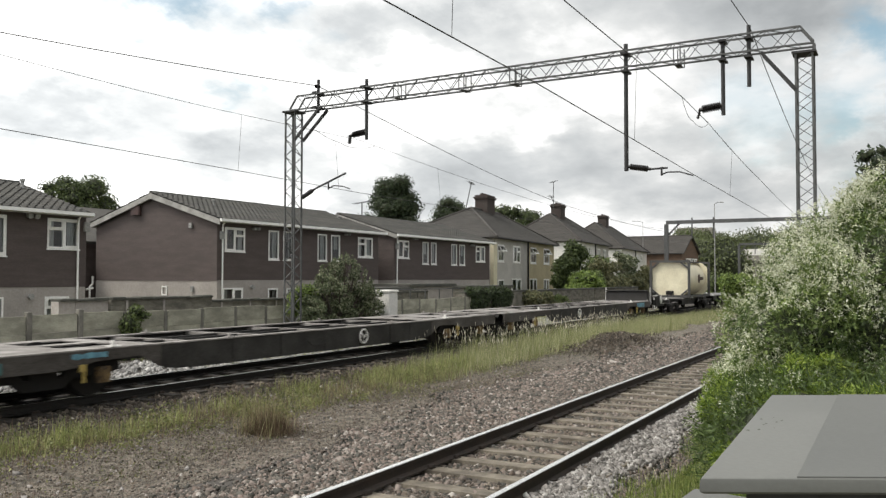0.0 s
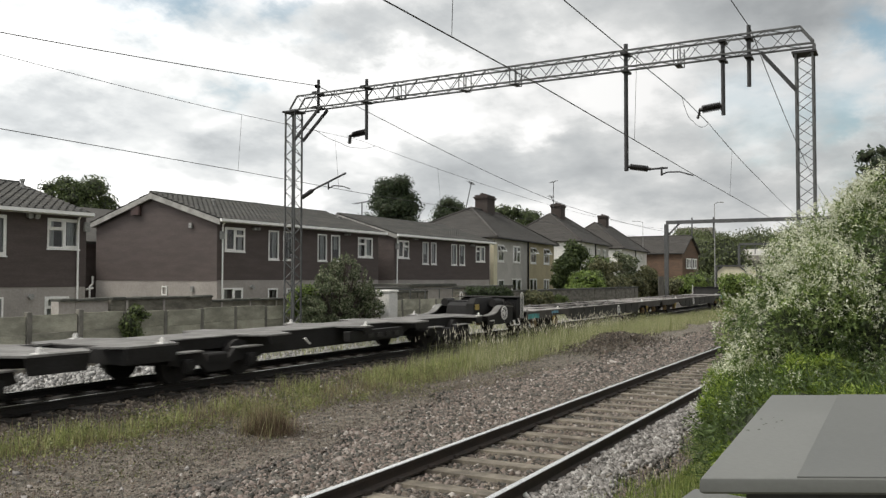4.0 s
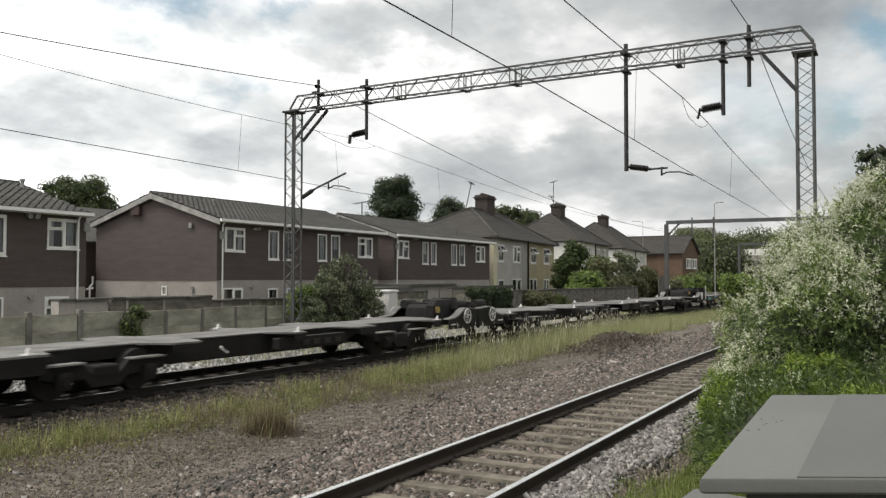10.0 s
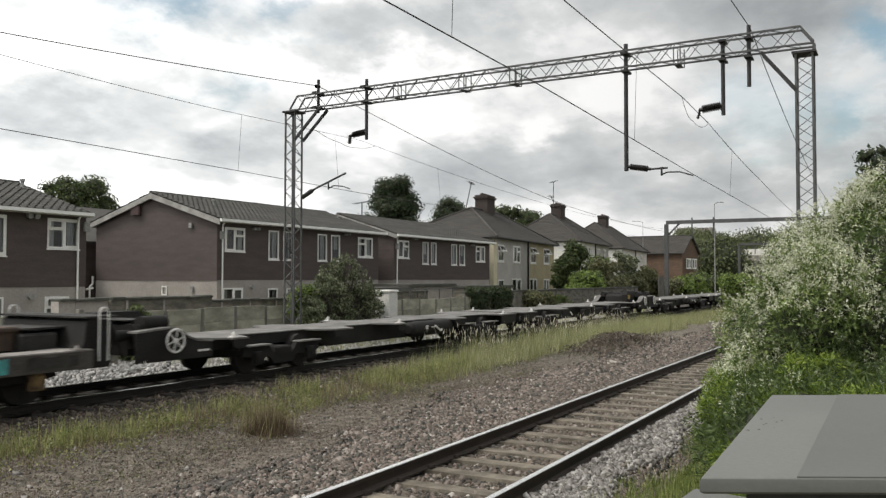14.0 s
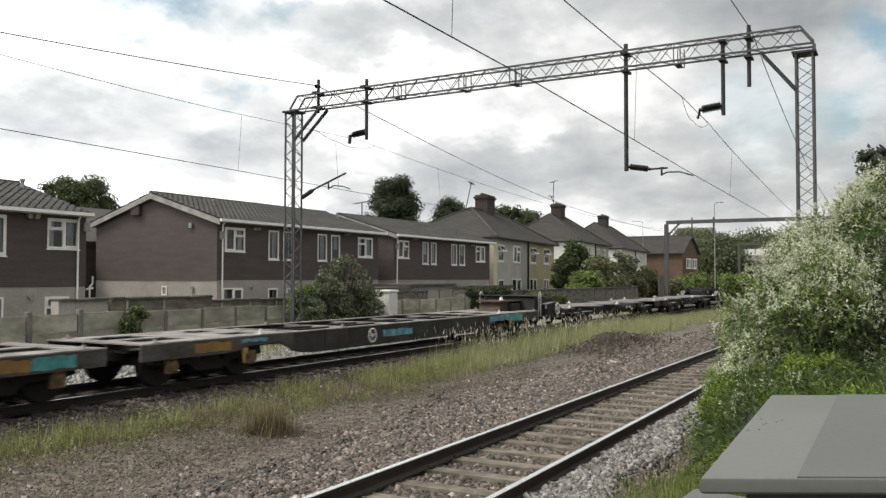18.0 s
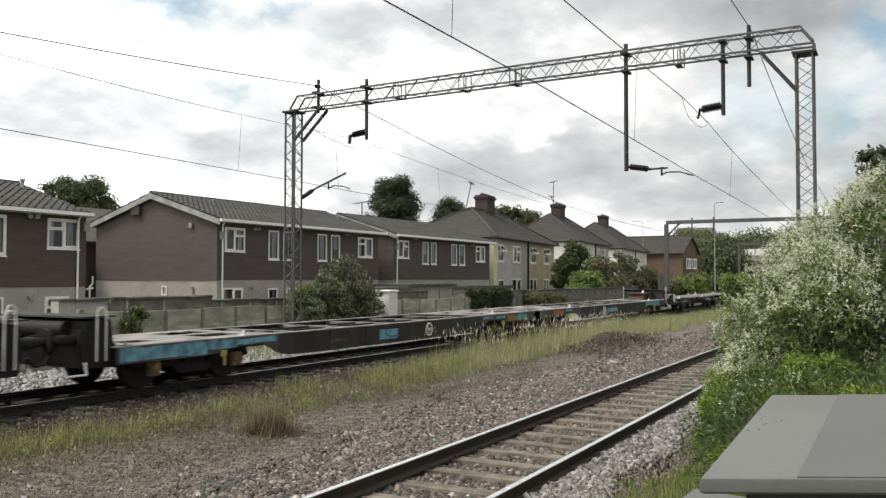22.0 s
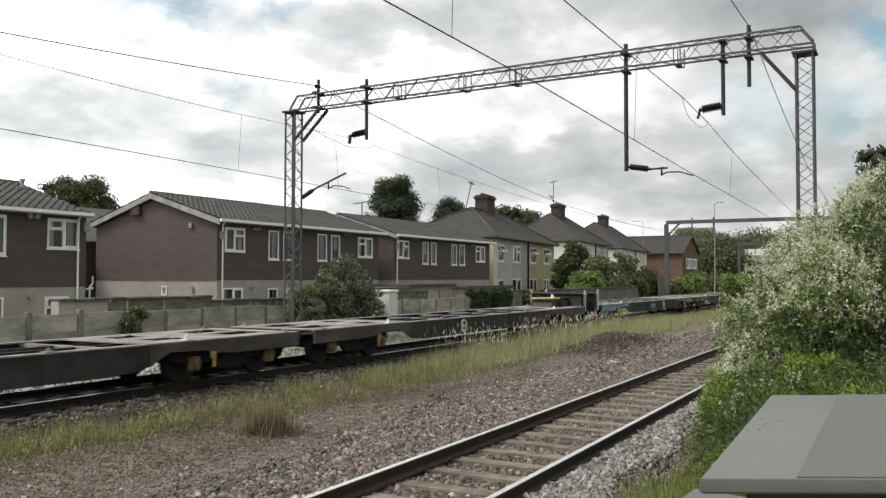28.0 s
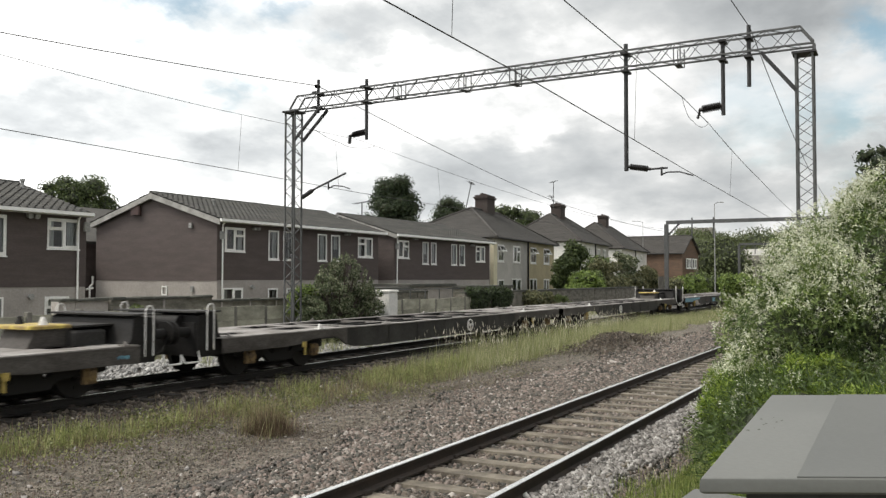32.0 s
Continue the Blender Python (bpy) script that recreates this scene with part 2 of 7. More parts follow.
    def ring(self, c, axis, r, t, n=24, k=6):
        """A torus round an axis (x, y or z) at c."""
        v, f = [], []
        for i in range(n):
            a = 2 * math.pi * i / n
            for j in range(k):
                b = 2 * math.pi * j / k
                s, h = r + t * math.cos(b), t * math.sin(b)
                q = (s * math.cos(a), h, s * math.sin(a)) if axis == "y" else ((h, s * math.cos(a), s * math.sin(a)) if axis == "x" else (s * math.cos(a), s * math.sin(a), h))
                v.append((c[0] + q[0], c[1] + q[1], c[2] + q[2]))
                f.append((i * k + j, i * k + (j + 1) % k, ((i + 1) % n) * k + (j + 1) % k, ((i + 1) % n) * k + j))
        return self.add(v, f)


def as_mesh(name, s, material, smooth=True, weld=False):
    me = bpy.data.meshes.new(name)
    me.from_pydata(s.v, [], s.f)
    bm = bmesh.new()
    bm.from_mesh(me)
    if weld:
        bmesh.ops.remove_doubles(bm, verts=bm.verts, dist=1e-4)
    if len(s.f) > 1:
        bmesh.ops.recalc_face_normals(bm, faces=bm.faces)
    bm.to_mesh(me)
    bm.free()
    if smooth:
        me.polygons.foreach_set("use_smooth", [True] * len(me.polygons))
        me.set_sharp_from_angle(angle=radians(32))
    me.materials.append(material)
    return me


def part(name, s, material, parent=None, label="", at=None):
    me = s if isinstance(s, bpy.types.Mesh) else as_mesh(name, s, material)
    ob = new(name, me)
    ob.parent = parent
    if at is not None:
        ob.matrix_basis = at
    if label:
        ob["label"] = label
    return ob


def thing(name, m, label, category, group="", kind=""):
    ob = new(name)
    ob.empty_display_size = 0.1
    ob.matrix_basis = m
    return tagged(ob, label, category, group, kind)


def soup(name, verts, faces, material, smooth=False):
    """A mesh from arrays of points and of equal-sided faces."""
    me = bpy.data.meshes.new(name)
    k = faces.shape[1]
    me.vertices.add(len(verts))
    me.vertices.foreach_set("co", verts.astype(np.float32).ravel())
    me.loops.add(faces.size)
    me.loops.foreach_set("vertex_index", faces.astype(np.int32).ravel())
    me.polygons.add(len(faces))
    me.polygons.foreach_set("loop_start", np.arange(0, faces.size, k, dtype=np.int32))
    me.update(calc_edges=True)
    if smooth:
        me.polygons.foreach_set("use_smooth", [True] * len(faces))
    me.materials.append(material)
    return me


def turns(rng, n, tilt=None):
    """n random rotations; tilt limits the lean from upright, in radians."""
    a = rng.uniform(0, 2 * math.pi, n)
    if tilt is None:
        q = rng.normal(size=(n, 4))
        q /= np.linalg.norm(q, axis=1)[:, None]
        w, x, y, z = q.T
        return np.stack([1 - 2 * (y * y + z * z), 2 * (x * y - z * w), 2 * (x * z + y * w), 2 * (x * y + z * w), 1 - 2 * (x * x + z * z), 2 * (y * z - x * w),
                         2 * (x * z - y * w), 2 * (y * z + x * w), 1 - 2 * (x * x + y * y)], -1).reshape(n, 3, 3)
    ca, sa, o, i = np.cos(a), np.sin(a), np.zeros(n), np.ones(n)
    rz = np.stack([ca, -sa, o, sa, ca, o, o, o, i], -1).reshape(n, 3, 3)
    b = rng.uniform(-tilt, tilt, n)
    cb, sb = np.cos(b), np.sin(b)
    rx = np.stack([i, o, o, o, cb, -sb, o, sb, cb], -1).reshape(n, 3, 3)
    return rz @ rx


def scatter(name, tv, tf, pos, rot, size, material, jitter=0.0, rng=None):
    """Copies of a small template at many places, joined into one mesh."""
    tv, tf = np.array(tv, float), np.array(tf)
    n = len(pos)
    size = np.asarray(size, float)
    size = size[:, None] if size.ndim == 1 else size
    v = tv[None] * size[:, None, :]
    if jitter:
        v = v * (1 + rng.uniform(-jitter, jitter, v.shape))
    v = np.einsum("nij,nkj->nki", rot, v) + pos[:, None, :]
    f = tf[None] + (np.arange(n) * len(tv))[:, None, None]
    return soup(name, v.reshape(-1, 3), f.reshape(-1, tf.shape[1]), material)


STONE_V = [(-1, -1, -.7), (1, -1, -.8), (1, 1, -.7), (-1, 1, -.8), (-.8, -.8, .7), (.8, -.7, .8), (.7, .8, .6), (-.7, .8, .8)]
STONE_F = [(3, 2, 1, 0), (4, 5, 6, 7), (0, 1, 5, 4), (1, 2, 6, 5), (2, 3, 7, 6), (3, 0, 4, 7)]
LEAF_V = [(0, 0, 0), (0.33, 0.45, 0.1), (0, 1, -0.05), (-0.33, 0.45, 0.1)]
LEAF_F = [(0, 1, 2), (0, 2, 3)]
BLADE_V = [(-0.5, 0, 0), (0.5, 0, 0), (0.35, 0.12, 0.55), (-0.3, 0.12, 0.55), (0.0, 0.4, 1.0)]


# ---- ground ----
G_Y = [-60, -4, 0.4, 1.5, 2.5, 3.0, 3.3, 5.2, 6.2, 7.6, 8.3, 10.8, 11.6, 12.2, 14.5, 15.5, 16.5, 18.5, 22, 70]
G_Z = [0.5, 0.5, 0.42, 0.08, -0.27, -0.24, -0.21, -0.21, -0.25, -0.36, -0.38, -0.34, -0.28, -0.21, -0.21, -0.3, -0.2, -0.15, -0.45, -0.45]


def ground_z(x, y):
    x, y = np.asarray(x, float), np.asarray(y, float)
    wob = 0.03 * np.sin(x * 1.3 + 2 * np.sin(y * 0.9)) + 0.025 * np.sin(y * 2.3 + x * 0.5)
    loose = np.clip((y - 7.2) / 1.2, 0, 1) * np.clip((11.6 - y) / 0.8, 0, 1) + np.clip((2.2 - y) / 0.8, 0, 1)
    heap = 0.3 * np.exp(-((x - 29) / 3.0) ** 2 - ((y - 9.0) / 0.9) ** 2)
    return np.interp(y, G_Y, G_Z) + wob * np.clip(loose, 0, 1) + heap


M_SOIL = mat("dry_weedy_soil", (0.22, 0.192, 0.158), 0.95, 0, (0.075, 0.066, 0.05), 5.5, 70, 0.9, dist=0.03, spread=0.55)
M_BED = mat("ballast_bed", (0.07, 0.062, 0.054), 0.95, 0, (0.04, 0.035, 0.03), 1.5, 30, 0.8, dist=0.03, spread=0.4)
# bed under the train: its shade is painted in along with the oil
M_OILSHADE = mat("oily_bed_with_shade", (0.03, 0.026, 0.022), 0.95, 0, (0.018, 0.016, 0.014), 1.5, 30, 0.8, dist=0.03, spread=0.4)
M_TURF = mat("rough_turf", (0.09, 0.11, 0.035), 0.95, 0, (0.12, 0.1, 0.06), 0.8, 20, 0.5, dist=0.03, spread=0.3)


def build_ground():
    gx = np.concatenate([[-3000, -900, -300, -120, -60, -30], np.arange(-20, 60, 0.4), np.arange(60, 140, 4), [160, 220, 350, 600, 1100, 2000, 4000]])
    gy = np.concatenate([[-3000, -900, -300, -120, -60, -30, -15], np.arange(-8, 20, 0.25), np.arange(20, 60, 3), [70, 110, 200, 400, 900, 2000, 4000]])
    xx, yy = np.meshgrid(gx, gy)
    zz = ground_z(xx, yy)
    nx, ny = len(gx), len(gy)
    i = np.arange(nx * ny).reshape(ny, nx)
    f = np.stack([i[:-1, :-1], i[:-1, 1:], i[1:, 1:], i[1:, :-1]], -1).reshape(-1, 4)
    me = soup("ground", np.stack([xx, yy, zz], -1).reshape(-1, 3), f, M_SOIL, True)
    me.materials.append(M_BED), me.materials.append(M_TURF), me.materials.append(M_OILSHADE)
    cy = np.repeat((gy[:-1] + gy[1:]) / 2, nx - 1)
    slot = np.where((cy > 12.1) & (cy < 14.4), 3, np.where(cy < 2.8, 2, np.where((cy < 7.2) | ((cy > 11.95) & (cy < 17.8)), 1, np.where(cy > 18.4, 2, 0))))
    me.polygons.foreach_set("material_index", slot.astype(np.int32))
    tagged(new("ground", me), "stony soil with ballast beds and rough turf", "ground", kind="structure")


build_ground()

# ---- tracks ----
# far rails and sleepers, train shade and oil both in their colour
M_RAILSHADE = mat("oily_rail_with_shade", (0.016, 0.013, 0.011), 0.8, 0.1, (0.01, 0.009, 0.008), 6, 60, 0.2)
M_SLEEPERSHADE = mat("oily_sleeper_with_shade", (0.05, 0.044, 0.038), 0.9, 0, (0.03, 0.026, 0.022), 2.5, 30, 0.3)
RAIL = [(-0.07, -0.159), (0.07, -0.159), (0.07, -0.148), (0.012, -0.125), (0.01, -0.05), (0.035, -0.038), (0.035, -0.006), (-0.035, -0.006), (-0.035, -0.038), (-0.01, -0.05), (-0.012, -0.125), (-0.07, -0.148)]


def build_track(y_near, x0, x1, label, sleepers, sleeper_mat, rail_mat):
    track = thing("railway_track", pose(0, y_near + 0.7525, 0), label, "railway track", kind="structure")
    for y in (-0.7525, 0.7525):
        rail = part("rail", Shape().prism([(y + s, t) for s, t in RAIL], "x", x0, x1), rail_mat, track)
        part("running_surface", Shape().prism([(y - 0.034, -0.006), (y + 0.034, -0.006), (y + 0.028, 0.0), (y - 0.028, 0.0)], "x", x0, x1), M_RAILTOP, rail, "polished steel running surface")
    s = Shape()
    prof = [(-0.13, -0.34), (0.13, -0.34), (0.105, -0.16), (-0.105, -0.16)]
    s.prism(prof, "y", -1.25, 1.25)
    sleeper = as_mesh("sleeper", s, sleeper_mat)
    c = Shape()
    for y in (-0.7525, 0.7525):
        for k in (-1, 1):
            c.box(-0.06, 0.06, y + k * 0.075 - 0.03, y + k * 0.075 + 0.03, -0.162, -0.118, cut=0.015)
    clips = as_mesh("rail_clip", c, M_RAILSIDE)
    for i in range(sleepers):
        ob = part("sleeper", sleeper, None, track, at=pose(random.uniform(-0.015, 0.015) + x0 + 0.35 + i * 0.668, 0, random.uniform(-0.012, 0.008), 0, 0, random.uniform(-0.5, 0.5)))
        part("rail_clip", clips, None, ob)
    return track


build_track(3.467, -17.04, 70, "single track on concrete sleepers in stone ballast", 129, M_SLEEPER, M_RAILSIDE)
build_track(12.6, -40, 260, "far railway track on ballast under the train", 150, M_SLEEPERSHADE, M_RAILSHADE)

STONE_BROWN = island_mat("brown_ballast", [(0, (0.022, 0.022, 0.019)), (0.22, (0.065, 0.063, 0.053)), (0.45, (0.15, 0.115, 0.096)), (0.6, (0.09, 0.088, 0.076)), (0.8, (0.215, 0.168, 0.146)), (0.96, (0.25, 0.225, 0.2)), (1, (0.42, 0.39, 0.36))], 0.9)
STONE_GREY = island_mat("grey_ballast", [(0, (0.07, 0.066, 0.06)), (0.4, (0.2, 0.187, 0.175)), (0.8, (0.29, 0.275, 0.26)), (1, (0.42, 0.41, 0.39))], 0.9)
STONE_PALE = island_mat("pale_ballast", [(0, (0.12, 0.118, 0.112)), (0.5, (0.3, 0.295, 0.285)), (1, (0.5, 0.49, 0.475))], 0.9)
STONE_DARK = island_mat("dark_ballast", [(0, (0.04, 0.033, 0.027)), (0.5, (0.1, 0.083, 0.066)), (1, (0.22, 0.185, 0.15))], 0.95)


def stones(name, n, x0, x1, y0, y1, r, material, label, seed, lift=0.0, keep=None, pack=1.0):
    rng = np.random.default_rng(seed)
    x = x0 + (x1 - x0) * rng.uniform(0, 1, n) ** pack
    y = rng.uniform(y0, y1, n)
    ok = np.ones(n, bool) if keep is None else keep(x, y, rng)
    x, y = x[ok], y[ok]
    m = len(x)
    z = ground_z(x, y) + lift + rng.uniform(-0.6, 0.5, m) * r - np.where((y > 3.55) & (y < 4.9), 0.035, 0)
    size = r * np.clip(rng.lognormal(-0.08, 0.4, (m, 1)), 0.4, 2.2) * rng.uniform(0.45, 1.35, (m, 3))
    me = scatter(name, STONE_V, STONE_F, np.stack([x, y, z], -1), turns(rng, m), size, material, 0.42, rng)
    return tagged(new(name, me), label, "ballast", kind="stuff")


def off_rails(x, y, rng):
    on = (np.abs(y - 3.467) < 0.09) | (np.abs(y - 4.972) < 0.09)
    ph = np.abs(((x - 3.35) / 0.668 + 0.5) % 1 - 0.5) * 0.668
    sleeper = (ph < 0.13) & (y > 3.55) & (y < 5.2)
    far_edge = 6.75 + 1.3 * np.clip((x - 9.5) / 5.5, 0, 1) + 0.35 * np.sin(x * 1.9) * np.sin(x * 0.7) + rng.normal(0, 0.18, len(x))
    return ~on & (y < far_edge) & (~sleeper | (rng.uniform(0, 1, len(x)) < 0.04))


stones("ballast_stones", 125000, 4.5, 19, 3.3, 8.6, 0.0175, STONE_BROWN, "brown and pinkish crushed stone ballast", 1, 0.03, off_rails)
stones("ballast_stones", 70000, 19, 50, 3.3, 8.6, 0.023, STONE_BROWN, "brown crushed stone ballast further along", 2, 0.02, off_rails, 1.5)
stones("shoulder_stones", 34000, 5.5, 22, 2.6, 3.4, 0.017, STONE_GREY, "pale grey crushed stone along the rail", 3, 0.055, lambda x, y, r: off_rails(x, y, r) & (y > 2.86 + 0.1 * np.sin(x * 2.1) + r.normal(0, 0.07, len(x))))
stones("cess_stones", 6500, 4, 26, 6.8, 9.0, 0.0145, STONE_BROWN, "loose stones among the weeds", 4, 0.0, lambda x, y, r: r.uniform(0, 1, len(x)) > (y - 6.9) / 2.2)
stones("dark_stones", 9000, 5, 40, 11.8, 12.5, 0.022, STONE_DARK, "dark ballast beside the far track", 5, 0.0, None, 1.2)
stones("edge_stones", 15000, 5, 40, 10.9, 12.05, 0.018, STONE_BROWN, "brown stones along the edge of the far track", 13, 0.0, None, 1.4)
stones("pale_stones", 30000, 8, 50, 14.3, 17.6, 0.027, STONE_PALE, "pale ballast beyond the far track", 6, 0.02, lambda x, y, r: (abs(y - 14.105) > 0.1))
stones("small_stones", 17000, 4.5, 24, 7.0, 11.9, 0.0095, STONE_BROWN, "small brown pebbles in the dry soil", 7, -0.004, None, 1.3)
stones("soil_clods", 40000, 4.5, 22, 7.2, 11.9, 0.008, STONE_DARK, "dark crumbs of soil and cinder", 10, 0.0, None, 1.3)
stones("shoulder_stones", 9000, 6, 18, 2.3, 3.0, 0.013, STONE_BROWN, "brown crumbled stone at the foot of the verge", 11, 0.03, off_rails)
stones("ballast_stones", 9000, -14, 4.5, 3.0, 7.3, 0.04, STONE_BROWN, "brown crushed stone ballast beside the bank", 9, 0.02, off_rails)
stones("track_stones", 15000, 4.5, 20, 3.56, 4.88, 0.016, STONE_DARK, "dirty brown stone between the rails", 12, 0.035, off_rails)
stones("pale_pebbles", 420, 5, 24, 7.8, 11.4, 0.018, STONE_GREY, "a few pale stones in the dry soil", 8)


# ---- concrete boundary wall ----
def build_boundary():
    wall = thing("boundary_wall", pose(0, 18.5, -0.2), "grey concrete post and panel wall along the railway", "wall", kind="structure")
    panel = Shape().box(0.07, 1.36, -0.035, 0.035, 0.005, 0.44, cut=0.012)
    panel_me = as_mesh("panel", panel, M_WALLPANEL)
    post_me = as_mesh("post", Shape().box(-0.07, 0.07, -0.08, 0.08, 0, 1.42, cut=0.015), M_WALLPOST)
    slim_me = as_mesh("post", Shape().box(-0.065, 0.065, -0.03, 0.05, 0, 1.33, cut=0.012), M_WALLPOST)
    for i in range(-6, 17):
        x = 13.19 + i * 1.43
        z = 0.02 * math.sin(i * 1.7)
        part("post", post_me if x < 15.9 else slim_me, None, wall, at=pose(x, 0, z, 0, random.uniform(-0.6, 0.6), 0))
        for k in range(3):
            part("panel", panel_me, None, wall, at=pose(x, random.uniform(-0.01, 0.01), z + k * 0.447, 0, 0, 0))


build_boundary()

# ---- houses ----
M_RED = mat("red_alarm_box", (0.06, 0.028, 0.024), 0.6, 0, None, 3, 20, 0)
M_PIPE = mat("grey_vent_cowl", (0.34, 0.34, 0.33), 0.6, 0, None, 5, 20, 0)


def wall_cells(length, z0, z1, holes):
    """Boxes (x0, x1, z0, z1) that fill a wall round its holes."""
    xs = sorted({0, length, *(h[0] for h in holes), *(h[1] for h in holes)})
    cells = []
    for a, b in zip(xs, xs[1:]):
        zs = [(z0, z1)]
        for h in holes:
            if h[0] < b - 1e-6 and h[1] > a + 1e-6:
                zs = [q for s, e in zs for q in ((s, min(e, h[2])), (max(s, h[3]), e)) if q[1] - q[0] > 1e-4]
        cells += [(a, b, s, e) for s, e in zs]
    return cells


def boards(s, x0, x1, z0, z1, pitch, y, lip):
    """Lapped horizontal boards on the face at y, looking towards -y."""
    k0 = math.floor(z0 / pitch)
    z = k0 * pitch
    while z < z1 - 1e-4:
        a, b = max(z, z0), min(z + pitch, z1)
        s.add([(x0, y - lip, a), (x1, y - lip, a), (x1, y - 0.004, b), (x0, y - 0.004, b), (x0, y, a), (x1, y, a)], [(0, 1, 2, 3), (4, 5, 1, 0)])
        z += pitch
    return s


def window(parent, x0, x1, z0, z1, y, kind, seed, name="window", t=0.065):
    """A white plastic window in the opening; the wall's face is at y, looking towards -y."""
    w = part(name, Shape().box(x0 - 0.03, x1 + 0.03, y - 0.07, y - 0.012, z0 - 0.05, z0 - 0.004, cut=0.01), M_WHITE, parent, "white plastic window with net curtains")
    fr = Shape()
    bars = [(x0, x0 + t, z0, z1), (x1 - t, x1, z0, z1), (x0 + t, x1 - t, z0, z0 + t), (x0 + t, x1 - t, z1 - t, z1)]
    mid = (x0 + x1) / 2
    panes = [(x0 + t, x1 - t, z0 + t, z1 - t)]
    top = z1 - (z1 - z0) * 0.36
    if kind in ("tl", "tr"):
        bars.append((mid - t * 0.55, mid + t * 0.55, z0 + t, z1 - t))
        a, b = (x0 + t, mid - t * 0.55) if kind == "tl" else (mid + t * 0.55, x1 - t)
        bars.append((a, b, top - t / 2, top + t / 2))
        c, d = (mid + t * 0.55, x1 - t) if kind == "tl" else (x0 + t, mid - t * 0.55)
        panes = [(a, b, z0 + t, top - t / 2), (a, b, top + t / 2, z1 - t), (c, d, z0 + t, z1 - t)]
    elif kind == "pair":
        bars.append((mid - t * 0.55, mid + t * 0.55, z0 + t, z1 - t))
        panes = [(x0 + t, mid - t * 0.55, z0 + t, z1 - t), (mid + t * 0.55, x1 - t, z0 + t, z1 - t)]
    elif kind == "top":
        bars.append((x0 + t, x1 - t, top - t / 2, top + t / 2))
        panes = [(x0 + t, x1 - t, z0 + t, top - t / 2), (x0 + t, x1 - t, top + t / 2, z1 - t)]
    elif kind == "vent":
        # the top-light stands open, hinged at its head
        bars.append((x0 + t, x1 - t, top - t / 2, top + t / 2))
        panes = [(x0 + t, x1 - t, z0 + t, top - t / 2)]
        a, b, c, d, out, u = x0 + t, x1 - t, top - t / 2, z1 - t / 2, 0.32, 0.09
        slope = lambda z: y - 0.05 - out * (d - z) / (d - c)
        light = Shape()
        for p, q, e, f in ((a, a + u, c, d), (b - u, b, c, d), (a + u, b - u, c, c + u), (a + u, b - u, d - u, d)):
            light.add([(p, slope(e), e), (q, slope(e), e), (q, slope(f), f), (p, slope(f), f)] + [(p, slope(e) + 0.05, e), (q, slope(e) + 0.05, e), (q, slope(f) + 0.05, f), (p, slope(f) + 0.05, f)], [(0, 1, 2, 3), (7, 6, 5, 4), (0, 4, 5, 1), (1, 5, 6, 2), (2, 6, 7, 3), (3, 7, 4, 0)])
        part("top_light", light, M_WHITE, w, "white top-light propped open")
        glazing = part("pane", Shape().add([(a + u, slope(c + u) + 0.02, c + u), (b - u, slope(c + u) + 0.02, c + u), (b - u, slope(d - u) + 0.02, d - u), (a + u, slope(d - u) + 0.02, d - u)], [(0, 1, 2, 3)]), GLASS, w)
        glazing.visible_shadow = False
    for a, b, c, d in bars:
        fr.box(a, b, y - 0.028, y + 0.035, c, d)
    part("window_frame", fr, M_WHITE, w)
    for i, (a, b, c, d) in enumerate(panes):
        if kind != "one" and (i == len(panes) - 1 or i == 1):
            u, sash = 0.045, Shape()
            for q in ((a, a + u, c, d), (b - u, b, c, d), (a + u, b - u, c, c + u), (a + u, b - u, d - u, d)):
                sash.box(q[0], q[1], y - 0.045, y + 0.0, q[2], q[3])
            part("casement", sash, M_WHITE, w)
    for a, b, c, d in panes:
        p = part("pane", Shape().add([(a, y + 0.01, c), (b, y + 0.01, c), (b, y + 0.01, d), (a, y + 0.01, d)], [(0, 1, 2, 3)]), GLASS, w)
        p.visible_shadow = False
    rr = random.Random(seed)
    cw = (x1 - x0) * rr.uniform(0.18, 0.42)
    drop = z0 if rr.random() < 0.75 else z0 + (z1 - z0) * 0.45
    for a, b in ((x0, x0 + cw), (x1 - cw * rr.uniform(0.5, 1.2), x1)):
        cur = Shape()
        n = 8
        v = [(a + (b - a) * i / n, y + 0.16 + 0.03 * (i % 2), z) for i in range(n + 1) for z in (drop, z1)]
        cur.add(v, [(2 * i, 2 * i + 2, 2 * i + 3, 2 * i + 1) for i in range(n)])
        part("curtain", cur, M_CURTAIN, w, "pale net curtain")
    return w


